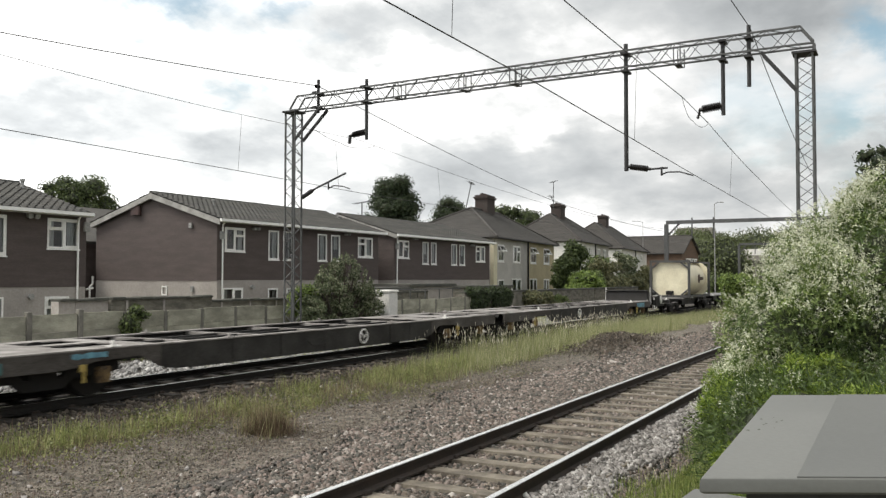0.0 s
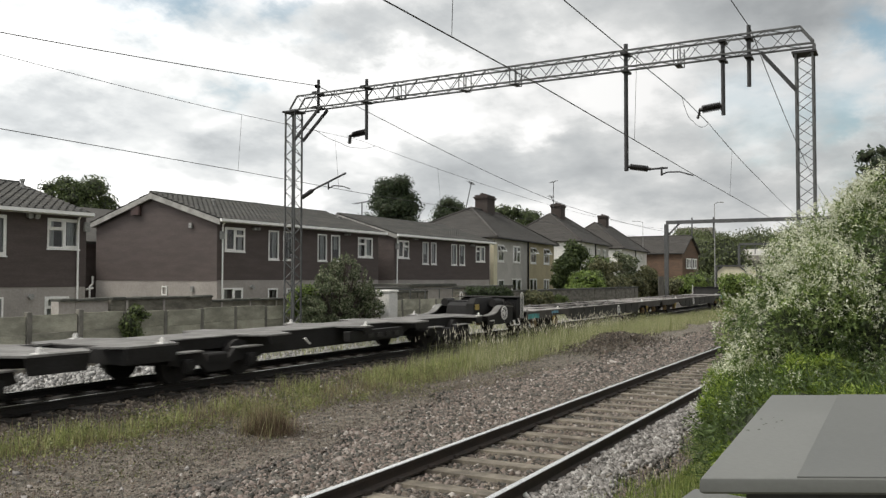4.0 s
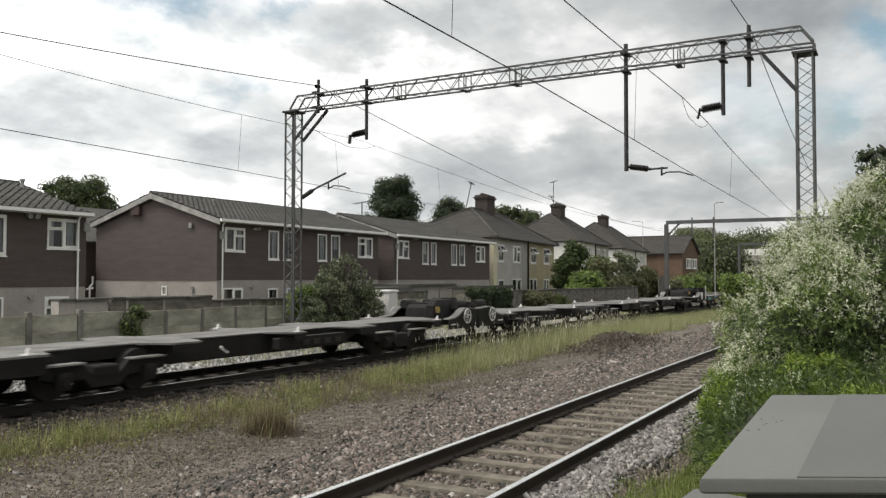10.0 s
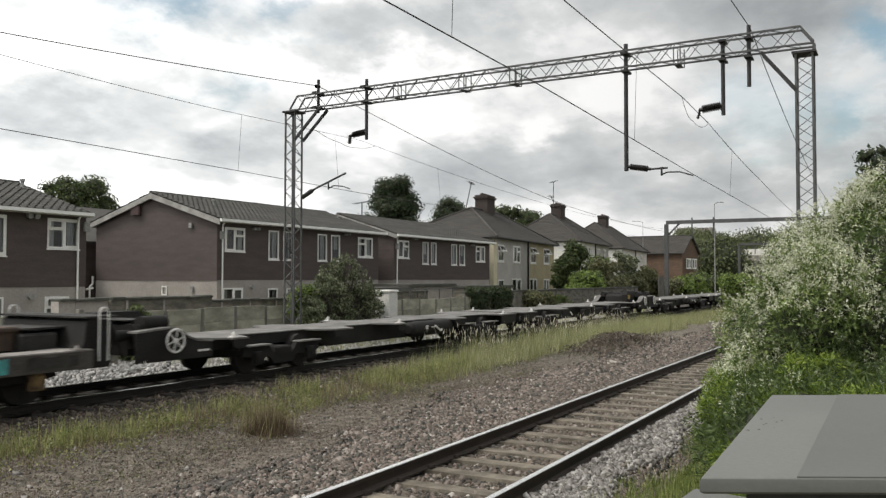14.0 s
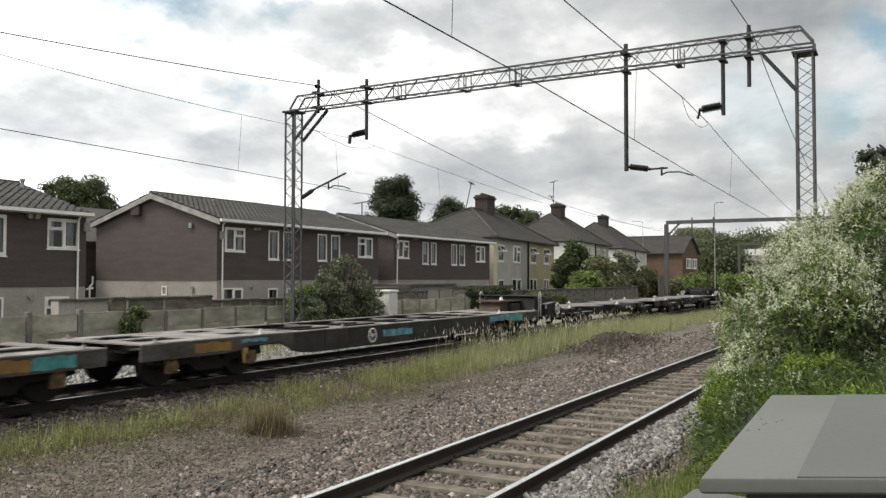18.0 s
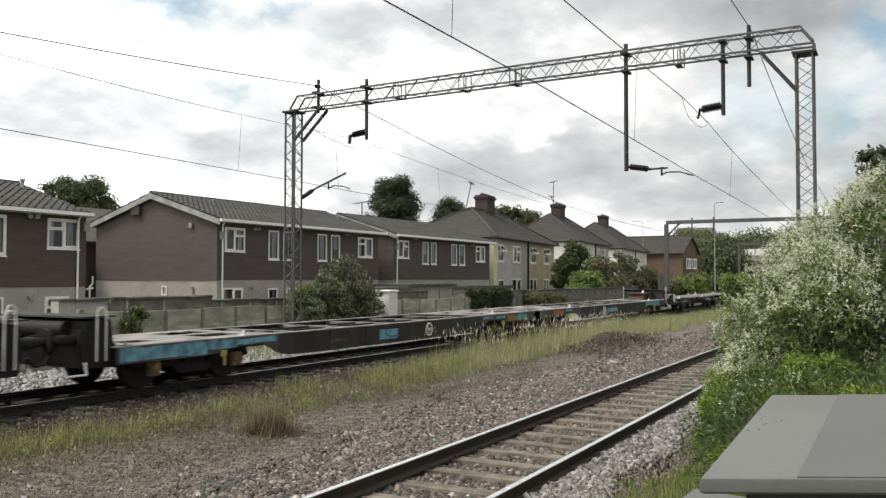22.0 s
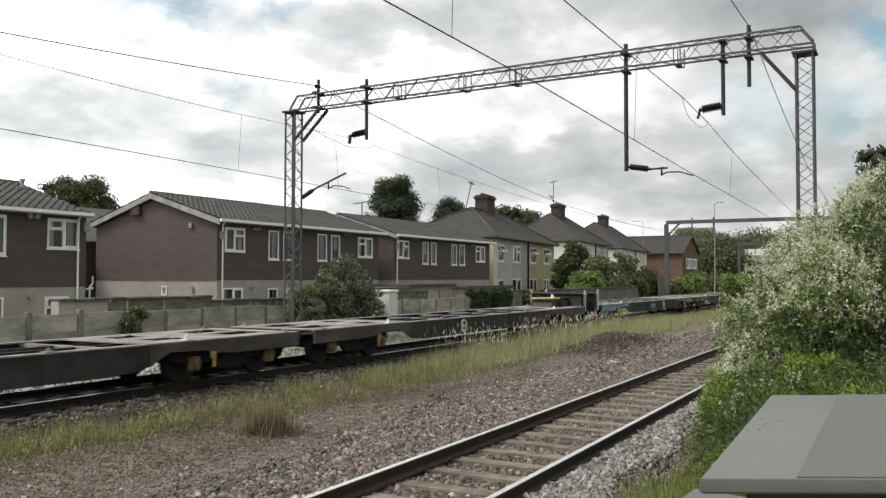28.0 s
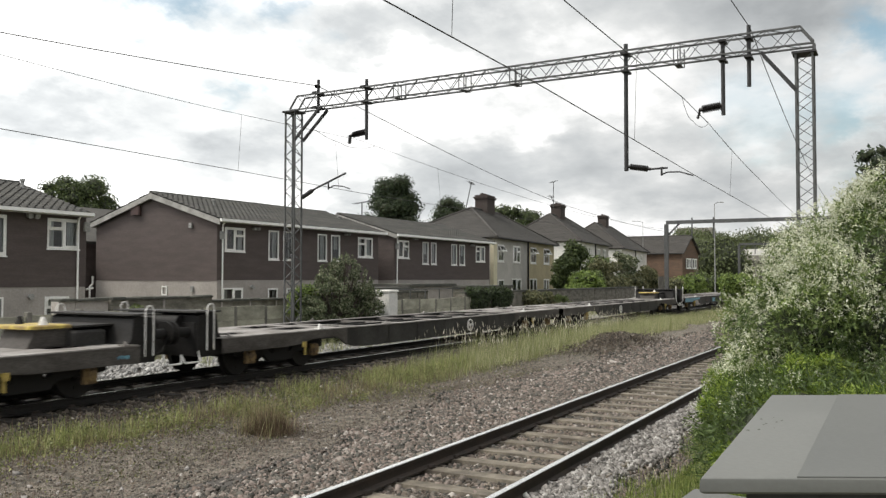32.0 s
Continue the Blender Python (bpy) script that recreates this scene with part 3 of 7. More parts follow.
def tiles(parent, a, along, upv, length, depth, tw, tl):
    """Courses of lapped roll tiles on a slope: a corner, unit vectors along the eave and up the slope."""
    a, along, upv = Vector(a), Vector(along), Vector(upv)
    nrm = along.cross(upv).normalized()
    if nrm.z < 0:
        nrm = -nrm
    cols, rows = max(1, round(length / tw)), max(1, round(depth / tl))
    tw, tl = length / cols, depth / rows
    prof = [(0, 0.0), (0.22, 0.045), (0.45, 0.0), (0.97, -0.008)]
    us = [(c + p) * tw for c in range(cols) for p, _ in prof] + [length]
    hs = [h for c in range(cols) for _, h in prof] + [0.0]
    n = len(us)
    for r in range(rows):
        v, f, base = [], [], 0
        lift0, lift1 = 0.05, 0.012
        for t, lift in ((r * tl, lift0 - 0.045), (r * tl, lift0), ((r + 1) * tl, lift1)):
            v += [a + along * u + upv * t + nrm * (h + lift) for u, h in zip(us, hs)]
        for k in (0, 1):
            f += [(base + k * n + i, base + k * n + i + 1, base + (k + 1) * n + i + 1, base + (k + 1) * n + i) for i in range(n - 1)]
        part("tile_course", Shape().add(v, f), M_ROOF, parent)


def terrace(x0, x1, dz, holes_up, holes_down, kinds, label, seed, gable_bits=True, lap=0.2):
    """A two-dwelling block: dark boarded upper floor on grey blockwork, shallow tiled roof, its long face towards the tracks."""
    y0, y1 = 26.0, 33.6
    L, D = x1 - x0, y1 - y0
    h = thing("terraced_house", pose(x0, y0, dz), label, "house", "boarded houses")
    g0, mid, eave, apex = -0.5, 1.94, 4.62, 5.85
    th = 0.24
    holes = [(a - x0, b - x0, c - dz, d - dz) for a, b, c, d in holes_up + holes_down]
    lower, upper = Shape(), Shape()
    clad = Shape()
    for a, b, c, d in wall_cells(L, g0, mid, holes):
        lower.box(a, b, 0.0, th, c, d)
    for a, b, c, d in wall_cells(L, mid, eave, holes):
        upper.box(a, b, 0.0, th, c, d)
        boards(clad, a - (0.04 if a == 0 else 0), b, c, d, 0.085, -0.006, 0.013)
    part("lower_wall", as_mesh("lower_wall", lower, M_BLOCK, weld=True), None, h, "grey painted blockwork ground floor")
    part("upper_wall", as_mesh("upper_wall", upper, M_CLAD, weld=True), None, h)
    part("cladding", clad, M_CLAD, h, "dark brown lapped boards")
    # gable ends and back
    gl = Shape()
    for xa in (0.0, L - th):
        gl.prism([(th, mid), (D, mid), (D, eave - 0.2), (D / 2, apex - 0.12), (th, eave)], "x", xa, xa + th)
    gl.box(th, L - th, D - th, D, mid, eave - 0.25)
    part("gable_wall", gl, M_CLAD, h, "dark brown boarded gable")
    gb = Shape()
    for xa in (0.0, L - th):
        gb.box(xa, xa + th, th, D, g0, mid)
    gb.box(th, L - th, D - th, D, g0, mid)
    part("gable_base", gb, M_BLOCK, h)
    gc = Shape()
    pitch, z = 0.085, mid - 0.03
    while z < apex - 0.3:
        half = D / 2 if z < eave - 0.25 else max(0.05, (apex - 0.15 - z) / (apex - 0.15 - (eave - 0.25)) * D / 2)
        ya, yb = D / 2 - half, D / 2 + half
        zt = z + pitch
        gc.add([(-0.02, ya - 0.02, z), (-0.02, yb, z), (-0.006, yb, zt), (-0.006, ya - 0.02, zt), (0, ya, z), (0, yb, z)], [(0, 1, 2, 3), (4, 5, 1, 0)])
        z += pitch
    part("gable_cladding", gc, M_CLAD, h)
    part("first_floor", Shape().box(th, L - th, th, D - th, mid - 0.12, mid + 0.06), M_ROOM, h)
    # unseen ceiling added to stop daylight leaking in under the roof
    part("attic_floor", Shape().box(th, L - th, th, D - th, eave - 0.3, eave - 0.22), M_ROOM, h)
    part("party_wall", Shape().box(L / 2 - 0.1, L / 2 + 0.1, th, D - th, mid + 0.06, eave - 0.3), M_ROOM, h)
    # roof
    ov = 0.35
    up_f = Vector((0, D / 2 + ov, apex - (eave - 0.06))).normalized()
    depth = Vector((0, D / 2 + ov, apex - (eave - 0.06))).length
    rf = Shape()
    rf.prism([(-ov, eave - 0.1), (D / 2, apex - 0.05), (D + ov, eave - 0.1), (D + ov, eave - 0.22), (D / 2, apex - 0.2), (-ov, eave - 0.22)], "x", -0.2, L + lap)
    for k, ya in ((1, -ov), (-1, D + ov)):
        bb = Shape().prism([(ya, eave - 0.08), (D / 2, apex - 0.02), (D / 2, apex - 0.26), (ya, eave - 0.32)], "x", -0.25, -0.205)
        part("barge_board", bb, M_FASCIA, h, "pale grey verge board")
    part("roof_deck", rf, M_FASCIA, h, "pale painted eaves and verge boards")
    for side in (0, 1):
        if side == 0:
            slope = part("roof_slope", Shape().prism([(-ov, eave - 0.09), (D / 2, apex - 0.035), (D / 2, apex - 0.05), (-ov, eave - 0.1)], "x", -0.2, L + lap), M_ROOF, h, "dark grey roll tiles")
            tiles(slope, (-0.24, -ov - 0.04, eave - 0.07), (1, 0, 0), up_f, L + lap + 0.28, depth, 0.3, 0.34)
        else:
            slope = part("roof_slope", Shape().prism([(D + ov, eave - 0.09), (D / 2, apex - 0.035), (D / 2, apex - 0.05), (D + ov, eave - 0.1)], "x", -0.2, L + lap), M_ROOF, h)
            tiles(slope, (-0.24, D + ov + 0.04, eave - 0.07), (1, 0, 0), Vector((0, -up_f.y, up_f.z)), L + lap + 0.28, depth, 0.6, 0.68)
    n = round((L + lap + 0.28) / 0.45)
    rg = as_mesh("ridge_tile", Shape().tube((0, D / 2, apex - 0.01), ((L + lap + 0.28) / n - 0.01, D / 2, apex - 0.005), 0.11, 8), M_ROOF)
    for i in range(n):
        part("ridge_tile", rg, None, h, at=pose(-0.24 + i * (L + lap + 0.28) / n, 0, 0))
    gt = Shape().prism([(-ov - 0.12, eave - 0.05), (-ov - 0.13, eave - 0.17), (-ov - 0.02, eave - 0.19), (-ov - 0.01, eave - 0.05)], "x", -0.25, L + lap + 0.05)
    part("gutter", gt, M_WHITE, h, "white plastic gutter")
    dp = Shape()
    dp.path([(0.22, -0.24, eave - 0.16), (0.22, -0.1, eave - 0.3), (0.22, -0.09, g0)], 0.036, 8) if gable_bits else dp.path([(L - 0.4, -0.24, eave - 0.16), (L - 0.4, -0.1, eave - 0.3), (L - 0.4, -0.09, g0)], 0.038, 8)
    part("downpipe", dp, M_WHITE, h, "white plastic downpipe")
    for i, ((a, b, c, d), k) in enumerate(zip(holes, kinds)):
        window(h, a, b, c, d, 0.0, k, seed * 50 + i)
    return h


H2_UP = [(27.88, 29.16, 3.2, 4.25), (30.76, 31.5, 2.89, 4.25), (31.82, 32.5, 2.89, 4.25), (34.5, 35.28, 2.89, 4.25), (35.64, 36.42, 2.89, 4.25), (38.07, 39.5, 3.16, 4.25)]
H2_DN = [(27.8, 29.06, 0.6, 1.6), (30.76, 31.45, 0.6, 1.55), (32.1, 33.0, 0.6, 1.55), (35.0, 36.4, 0.6, 1.6)]
KINDS = ["tr", "one", "one", "one", "one", "tl", "pair", "one", "pair", "pair"]
terrace(27.45, 40.1, 0.0, H2_UP, H2_DN, KINDS, "two-storey house block in dark brown boards over grey blockwork", 2)
H3_UP = [(a + 14.27, b + 14.27, c, d) for a, b, c, d in H2_UP]
H3_DN = [(42.1, 43.26, 0.3, 1.62), (45.6, 46.4, 0.6, 1.5), (47.6, 48.6, 0.6, 1.5), (50.3, 51.6, 0.6, 1.5)]
terrace(41.75, 54.5, 0.0, H3_UP, H3_DN, KINDS, "two-storey brown boarded house block with pale eaves", 3)
H1_UP = [(19.2, 20.48, 3.05, 4.1), (16.3, 17.68, 2.76, 4.1), (13.2, 14.3, 2.76, 4.1), (10.5, 12, 3.0, 4.1)]
H1_DN = [(19.15, 20.1, 0.3, 1.39), (16.9, 17.62, 0.2, 1.4), (13.0, 14.0, 0.3, 1.4)]
terrace(8.4, 20.78, -0.22, H1_UP, H1_DN, ["tl", "pair", "one", "tl", "top", "one", "pair"], "brown boarded house block with roll-tiled roof", 1, False, -0.06)


# ---- overhead line gantry ----
M_INS = mat("brown_porcelain", (0.02, 0.017, 0.016), 0.35, 0, None, 3, 20, 0)


def lattice(parent, p, q, side_a, side_b, pitch, chord, lace, name):
    """A four-chord laced mast or beam from p to q."""
    p, q, a, b = Vector(p), Vector(q), Vector(side_a) / 2, Vector(side_b) / 2
    corners = [-a - b, a - b, a + b, -a + b]
    root = part(name, Shape().bar(p + corners[0], q + corners[0], chord, chord), M_STEEL, parent)
    for c in corners[1:]:
        part("chord", Shape().bar(p + c, q + c, chord, chord), M_STEEL, root)
    n = max(2, round((q - p).length / pitch))
    for k in range(4):
        c0, c1 = corners[k], corners[(k + 1) % 4]
        for i in range(n):
            u, w = p.lerp(q, i / n), p.lerp(q, (i + 1) / n)
            part("lacing_bar", Shape().bar(u + (c0 if (i + k) % 2 else c1), w + (c1 if (i + k) % 2 else c0), lace, lace * 0.7), M_STEEL, root)
    return root


def insulator(parent, p, q, r=0.075, n=7):
    p, q = Vector(p), Vector(q)
    s = Shape().tube(p, q, r * 0.45, 8)
    d = (q - p)
    for i in range(n):
        c = p + d * (0.15 + 0.7 * i / (n - 1))
        s.tube(c - d * 0.03, c + d * 0.03, r, 10, r * 0.7)
    return part("insulator", s, M_INS, parent, "dark ribbed insulator")


def build_gantry():
    g = thing("line_gantry", pose(21.17, 0, -0.2), "galvanised lattice steel gantry over the tracks", "gantry")
    zt = 7.42
    for y in (16.9, 2.02):
        lattice(g, (0, y, 0), (0, y, zt), (0.36, 0, 0), (0, 0.36, 0), 0.28, 0.045, 0.02, "mast")
        part("cap_plate", Shape().box(-0.26, 0.26, y - 0.26, y + 0.26, zt, zt + 0.05), M_DARKSTEEL, g)
        part("footing", Shape().box(-0.45, 0.45, y - 0.45, y + 0.45, -0.15, 0.12, cut=0.03), M_CONCRETE, g)
    lattice(g, (0, 16.62, 7.69), (0, 2.1, 7.84), (0.38, 0, 0), (0, 0, 0.42), 0.36, 0.042, 0.02, "beam")
    for y, k, z, lift in ((16.62, 1, 7.69, 0.1), (2.1, -1, 7.84, 0.26)):
        s = Shape()
        for x in (-0.19, 0.19):
            s.bar((x, y, z + 0.21), (x, y + k * 0.28, zt + lift), 0.042, 0.042)
            s.bar((x, y + k * 0.28, zt + lift), (x, y + k * 0.28, zt + 0.05), 0.042, 0.042)
            s.bar((x, y, z - 0.21), (x, y + k * 0.28, z - 0.21), 0.045, 0.045)
        part("beam_end", s, M_STEEL, g)
    for y in (13.0, 10.85, 9.3, 4.9):
        s = Shape()
        for x in (-0.22, 0.22):
            for dy in (-0.08, 0.08):
                s.bar((x, y + dy, 7.5), (x, y + dy, 7.95), 0.025, 0.02)
        s.box(-0.22, 0.22, y - 0.08, y + 0.08, 7.49, 7.5)
        part("splice_plate", s, M_STEEL, g)
    for y0, y1, z0, z1 in ((16.7, 15.75, 6.55, 7.45), (2.2, 2.95, 6.6, 7.55)):
        for x in (-0.2, 0.2):
            part("knee_brace", Shape().bar((x, y0, z0), (x, y1, z1), 0.07, 0.07), M_DARKSTEEL, g)
    tubes = ((15.95, 8.38, 7.35, 0.045), (14.16, 8.2, 6.38, 0.05), (6.24, 8.22, 4.97, 0.055), (3.85, 8.02, 6.18, 0.05), (3.25, 8.28, 6.81, 0.05))
    for y, a, b, r in tubes:
        t = part("drop_tube", Shape().tube((0, y, b), (0, y, a), r, 10), M_DARKSTEEL, g)
        for z in (7.5, 7.95):
            part("clamp", Shape().box(-0.23, 0.23, y - 0.08, y + 0.08, z - 0.025, z + 0.025), M_DARKSTEEL, t)
    # suspension insulators, registration arms
    insulator(g, (0, 14.16, 6.62), (0, 14.72, 6.55), 0.1)
    insulator(g, (0, 14.74, 6.56), (0, 14.78, 6.3), 0.1, 4)
    insulator(g, (0, 3.85, 6.42), (0, 4.42, 6.36), 0.11, 9)
    insulator(g, (0, 4.4, 6.36), (0, 4.46, 6.14), 0.05, 4)
    insulator(g, (0, 6.2, 5.08), (0, 5.62, 4.98), 0.085, 9)
    arm = Shape().path([(0, 5.62, 4.98), (0, 5.2, 4.99)], 0.025).tube((0, 5.35, 5.02), (0, 5.35, 4.8), 0.025)
    arm.path([(0, 5.35, 4.83), (0, 5.2, 4.88), (0, 4.9, 4.87), (0, 4.57, 4.76)], 0.018)
    part("registration_arm", arm, M_DARKSTEEL, g)
    insulator(g, (0, 16.6, 4.72), (0, 16.1, 4.98), 0.08)
    arm = Shape().path([(0, 16.1, 4.98), (0, 14.9, 5.42)], 0.03).tube((0, 15.55, 5.16), (0, 15.55, 4.95), 0.025)
    arm.path([(0, 15.55, 4.98), (0, 15.35, 5.06), (0, 15.0, 5.02), (0, 14.75, 4.93)], 0.018)
    part("registration_arm", arm, M_DARKSTEEL, g)
    insulator(g, (0, 15.9, 8.15), (0, 16.08, 8.2), 0.06, 4)


build_gantry()


def far_gantry(x, ya, yb, h, name_label):
    g = thing("line_gantry", pose(x, 0, -0.2), name_label, "gantry")
    for y in (ya, yb):
        part("mast", Shape().box(-0.15, 0.15, y - 0.16, y + 0.16, 0, h), M_STEEL, g)
    part("beam", Shape().box(-0.15, 0.15, yb, ya, h, h + 0.3), M_STEEL, g)
    for y, k in ((ya, -1), (yb, 1)):
        part("knee_brace", Shape().bar((0, y, h - 1.1), (0, y + k * 1.1, h), 0.12, 0.12), M_STEEL, g)
    for y in (ya - 2.2, ya - 4.0, yb + 3):
        part("drop_tube", Shape().tube((0, y, h - 1.3), (0, y, h + 0.5), 0.06), M_STEEL, g)


far_gantry(74.5, 18.45, 2.0, 6.95, "plain steel portal gantry further along the line")
far_gantry(128.0, 21.3, 3.0, 7.0, "small distant steel gantry over the line")


# ---- wires ----
M_WIRE = mat("copper_wire", (0.045, 0.045, 0.045), 0.6, 0.3, None, 2, 20, 0)


def wire(pts, r, label, sag=0.0, spans=None):
    c = bpy.data.curves.new("overhead_wire", "CURVE")
    c.dimensions, c.bevel_depth, c.bevel_resolution = "3D", r, 1
    sp = c.splines.new("POLY")
    line = []
    for (p, q), s in zip(zip(pts, pts[1:]), spans or [sag] * 9):
        p, q = Vector(p), Vector(q)
        n = 20 if s else 1
        line += [p.lerp(q, i / n) - Vector((0, 0, 4 * s * (i / n) * (1 - i / n))) for i in range(n)]
    line.append(Vector(pts[-1]))
    sp.points.add(len(line) - 1)
    for k, v in zip(sp.points, line):
        k.co = (*v, 1)
    c.materials.append(M_WIRE)
    return tagged(new("overhead_wire", c), label, "wire", "overhead wires")


def dropper(x, y, z0, z1, y1=None):
    wire([(x, y, z0), (x, y if y1 is None else y1, z1)], 0.004, "thin vertical dropper wire")


B0, B1, B2 = -32.0, 21.17, 74.5
# far track: contact, messenger and feeder
wire([(B0, 14.6, 4.85), (9.7, 14.5, 4.76), (16.0, 14.5, 4.69), (B1, 14.32, 4.58), (B2, 14.2, 4.5), (128, 15, 4.5)], 0.008, "contact wire over the far track")
wire([(B0, 14.2, 6.5), (9.6, 14.4, 6.09), (15.2, 14.4, 6.06), (B1, 14.4, 6.18), (B2, 14.4, 6.2), (128, 15, 6.2)], 0.0055, "messenger wire over the far track", spans=[0.2, 0.02, 0.0, 0.95, 0.9])
wire([(B0, 15.95, 7.9), (10.67, 16, 6.99), (B1, 16.0, 8.0), (25.8, 16, 7.46), (34.4, 16, 6.56), (49.7, 16, 5.71), (B2, 16.3, 5.75), (128, 18, 7.0)], 0.011, "feeder wire along the gantry masts", spans=[1.2, 0.04, 0.0, 0.03, 0.14, 0.15, 1])
# near track
wire([(B0, 4.35, 4.85), (7.0, 4.5, 4.79), (11.0, 4.5, 4.76), (B1, 4.53, 4.56), (33.1, 4.55, 4.36), (B2, 5.4, 4.3), (128, 9, 4.5)], 0.008, "contact wire over the near track")
wire([(B0, 4.2, 6.4), (11.9, 4.45, 6.2), (19.5, 4.45, 6.17), (22.4, 4.45, 6.04), (31.0, 4.45, 5.47), (B2, 4.9, 5.9), (128, 9, 5.9)], 0.009, "messenger wire over the near track", spans=[0.06, 0.01, 0.0, 0.05, 0.7, 0.9])
wire([(B0, 3.2, 8.0), (B1, 3.22, 8.02), (B2, 3.9, 7.4), (128, 6, 7.4)], 0.011, "feeder wire by the near mast", spans=[0.3, 1.7, 1])
# droppers
dropper(8.45, 4.46, 6.22, 4.79, 4.5)
dropper(15.8, 4.45, 6.18, 4.66, 4.5)
dropper(25.75, 4.45, 5.81, 4.47, 4.52)
dropper(16.0, 14.4, 6.07, 4.69, 14.5)
dropper(26.0, 14.4, 5.9, 4.57, 14.27)
dropper(19.9, 14.4, 6.15, 4.59, 14.25)
wire([(19.0, 14.4, 6.15), (20.2, 14.4, 5.96), (21.0, 14.4, 5.93), (22.0, 14.4, 6.12)], 0.007, "slack looped jumper wire", 0.04)
wire([(19.5, 4.45, 6.15), (20.6, 4.45, 5.8), (22.4, 4.45, 6.03)], 0.006, "slack looped jumper wire", 0.12)


# ---- the train ----
TRAIN_Y = 13.35
MOVERS, WHEELSETS = [], []
M_BLACK = mat("black_wagon_paint", (0.021, 0.0205, 0.0205), 0.62, 0.0, (0.0125, 0.0115, 0.0105), 1.6, 30, 0.1, spread=0.35, spec=0.2)
M_GREYWAG = mat("grimy_grey_wagon_paint", (0.082, 0.075, 0.068), 0.75, 0.0, (0.035, 0.029, 0.025), 1.7, 26, 0.15, spread=0.35, stretch=(0.6, 1, 1.6))
M_SILL = mat("dark_sill_paint", (0.046, 0.044, 0.041), 0.68, 0.0, (0.018, 0.017, 0.016), 1.3, 26, 0.15, spread=0.3, spec=0.3)
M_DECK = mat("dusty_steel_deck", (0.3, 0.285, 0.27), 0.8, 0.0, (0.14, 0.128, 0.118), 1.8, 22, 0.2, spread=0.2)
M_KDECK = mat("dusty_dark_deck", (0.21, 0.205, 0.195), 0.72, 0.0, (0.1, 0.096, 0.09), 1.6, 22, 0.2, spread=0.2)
# near-black running gear: the shade under the wagons is coloured in with the grime
M_BOGIE = mat("bogie_grime_and_shade", (0.0084, 0.0072, 0.0063), 0.9, 0.0, (0.0048, 0.0042, 0.0036), 2.5, 30, 0.3)
M_AXLEBOX = mat("ochre_axlebox", (0.2, 0.13, 0.05), 0.8, 0.0, (0.06, 0.04, 0.022), 7, 30, 0.2)
M_WHITEPAINT = mat("white_paint", (0.75, 0.74, 0.71), 0.6, 0.0, (0.56, 0.55, 0.53), 5, 30, 0.1)
M_YELLOW = mat("faded_yellow_paint", (0.48, 0.37, 0.08), 0.65, 0.0, (0.24, 0.17, 0.06), 6, 30, 0.1)
M_TEAL = mat("teal_paint", (0.07, 0.36, 0.34), 0.6, 0.0, (0.045, 0.16, 0.17), 4.5, 30, 0.1)
M_BLUE = mat("pale_blue_paint", (0.14, 0.33, 0.42), 0.6, 0.0, (0.05, 0.11, 0.16), 4.5, 30, 0.1, mixpow=(0.35, 0.6))
M_OCHRE = mat("ochre_paint", (0.3, 0.17, 0.03), 0.6, 0.0, (0.18, 0.1, 0.03), 3, 30, 0.1)
M_RUSTRED = mat("rust_brown_paint", (0.085, 0.055, 0.038), 0.8, 0.0, (0.05, 0.034, 0.026), 3, 30, 0.1)
# wheel steel taken nearly to black for the shade beneath the deck
M_WHEEL = mat("worn_wheel_and_shade", (0.012, 0.0105, 0.0095), 0.8, 0.1, (0.013, 0.011, 0.01), 4, 30, 0.1)
M_CREAM = mat("cream_tank_paint", (0.72, 0.67, 0.5), 0.45, 0.0, (0.6, 0.55, 0.4), 1.3, 20, 0.05)
M_TANKFRAME = mat("grey_green_frame_paint", (0.06, 0.06, 0.058), 0.6, 0.0, None, 2, 20, 0.1)


def train_way(t):
    """How far the train has gone since the start; it slows gently."""
    return 5.38 * t - 0.005 * t * t - 0.000373 * t ** 3


def wheelset_mesh(r):
    s = Shape().tube((0, -0.95, 0), (0, 0.95, 0), 0.075, 10)
    for k in (-1, 1):
        y = k * 0.7525
        s.tube((0, y - 0.065, 0), (0, y + 0.065, 0), r, 28)
        s.tube((0, y - k * 0.065, 0), (0, y - k * 0.09, 0), r + 0.028, 28)
        s.tube((0, y + k * 0.065, 0), (0, y + k * 0.13, 0), r * 0.3, 14)
        for a in range(5):
            c = 2 * math.pi * a / 5
            s.tube((math.cos(c) * r * 0.62, y + k * 0.06, math.sin(c) * r * 0.62), (math.cos(c) * r * 0.62, y + k * 0.075, math.sin(c) * r * 0.62), 0.035, 6)
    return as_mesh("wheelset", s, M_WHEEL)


R_F, R_K = 0.42, 0.37
WS = {R_F: wheelset_mesh(R_F), R_K: wheelset_mesh(R_K)}


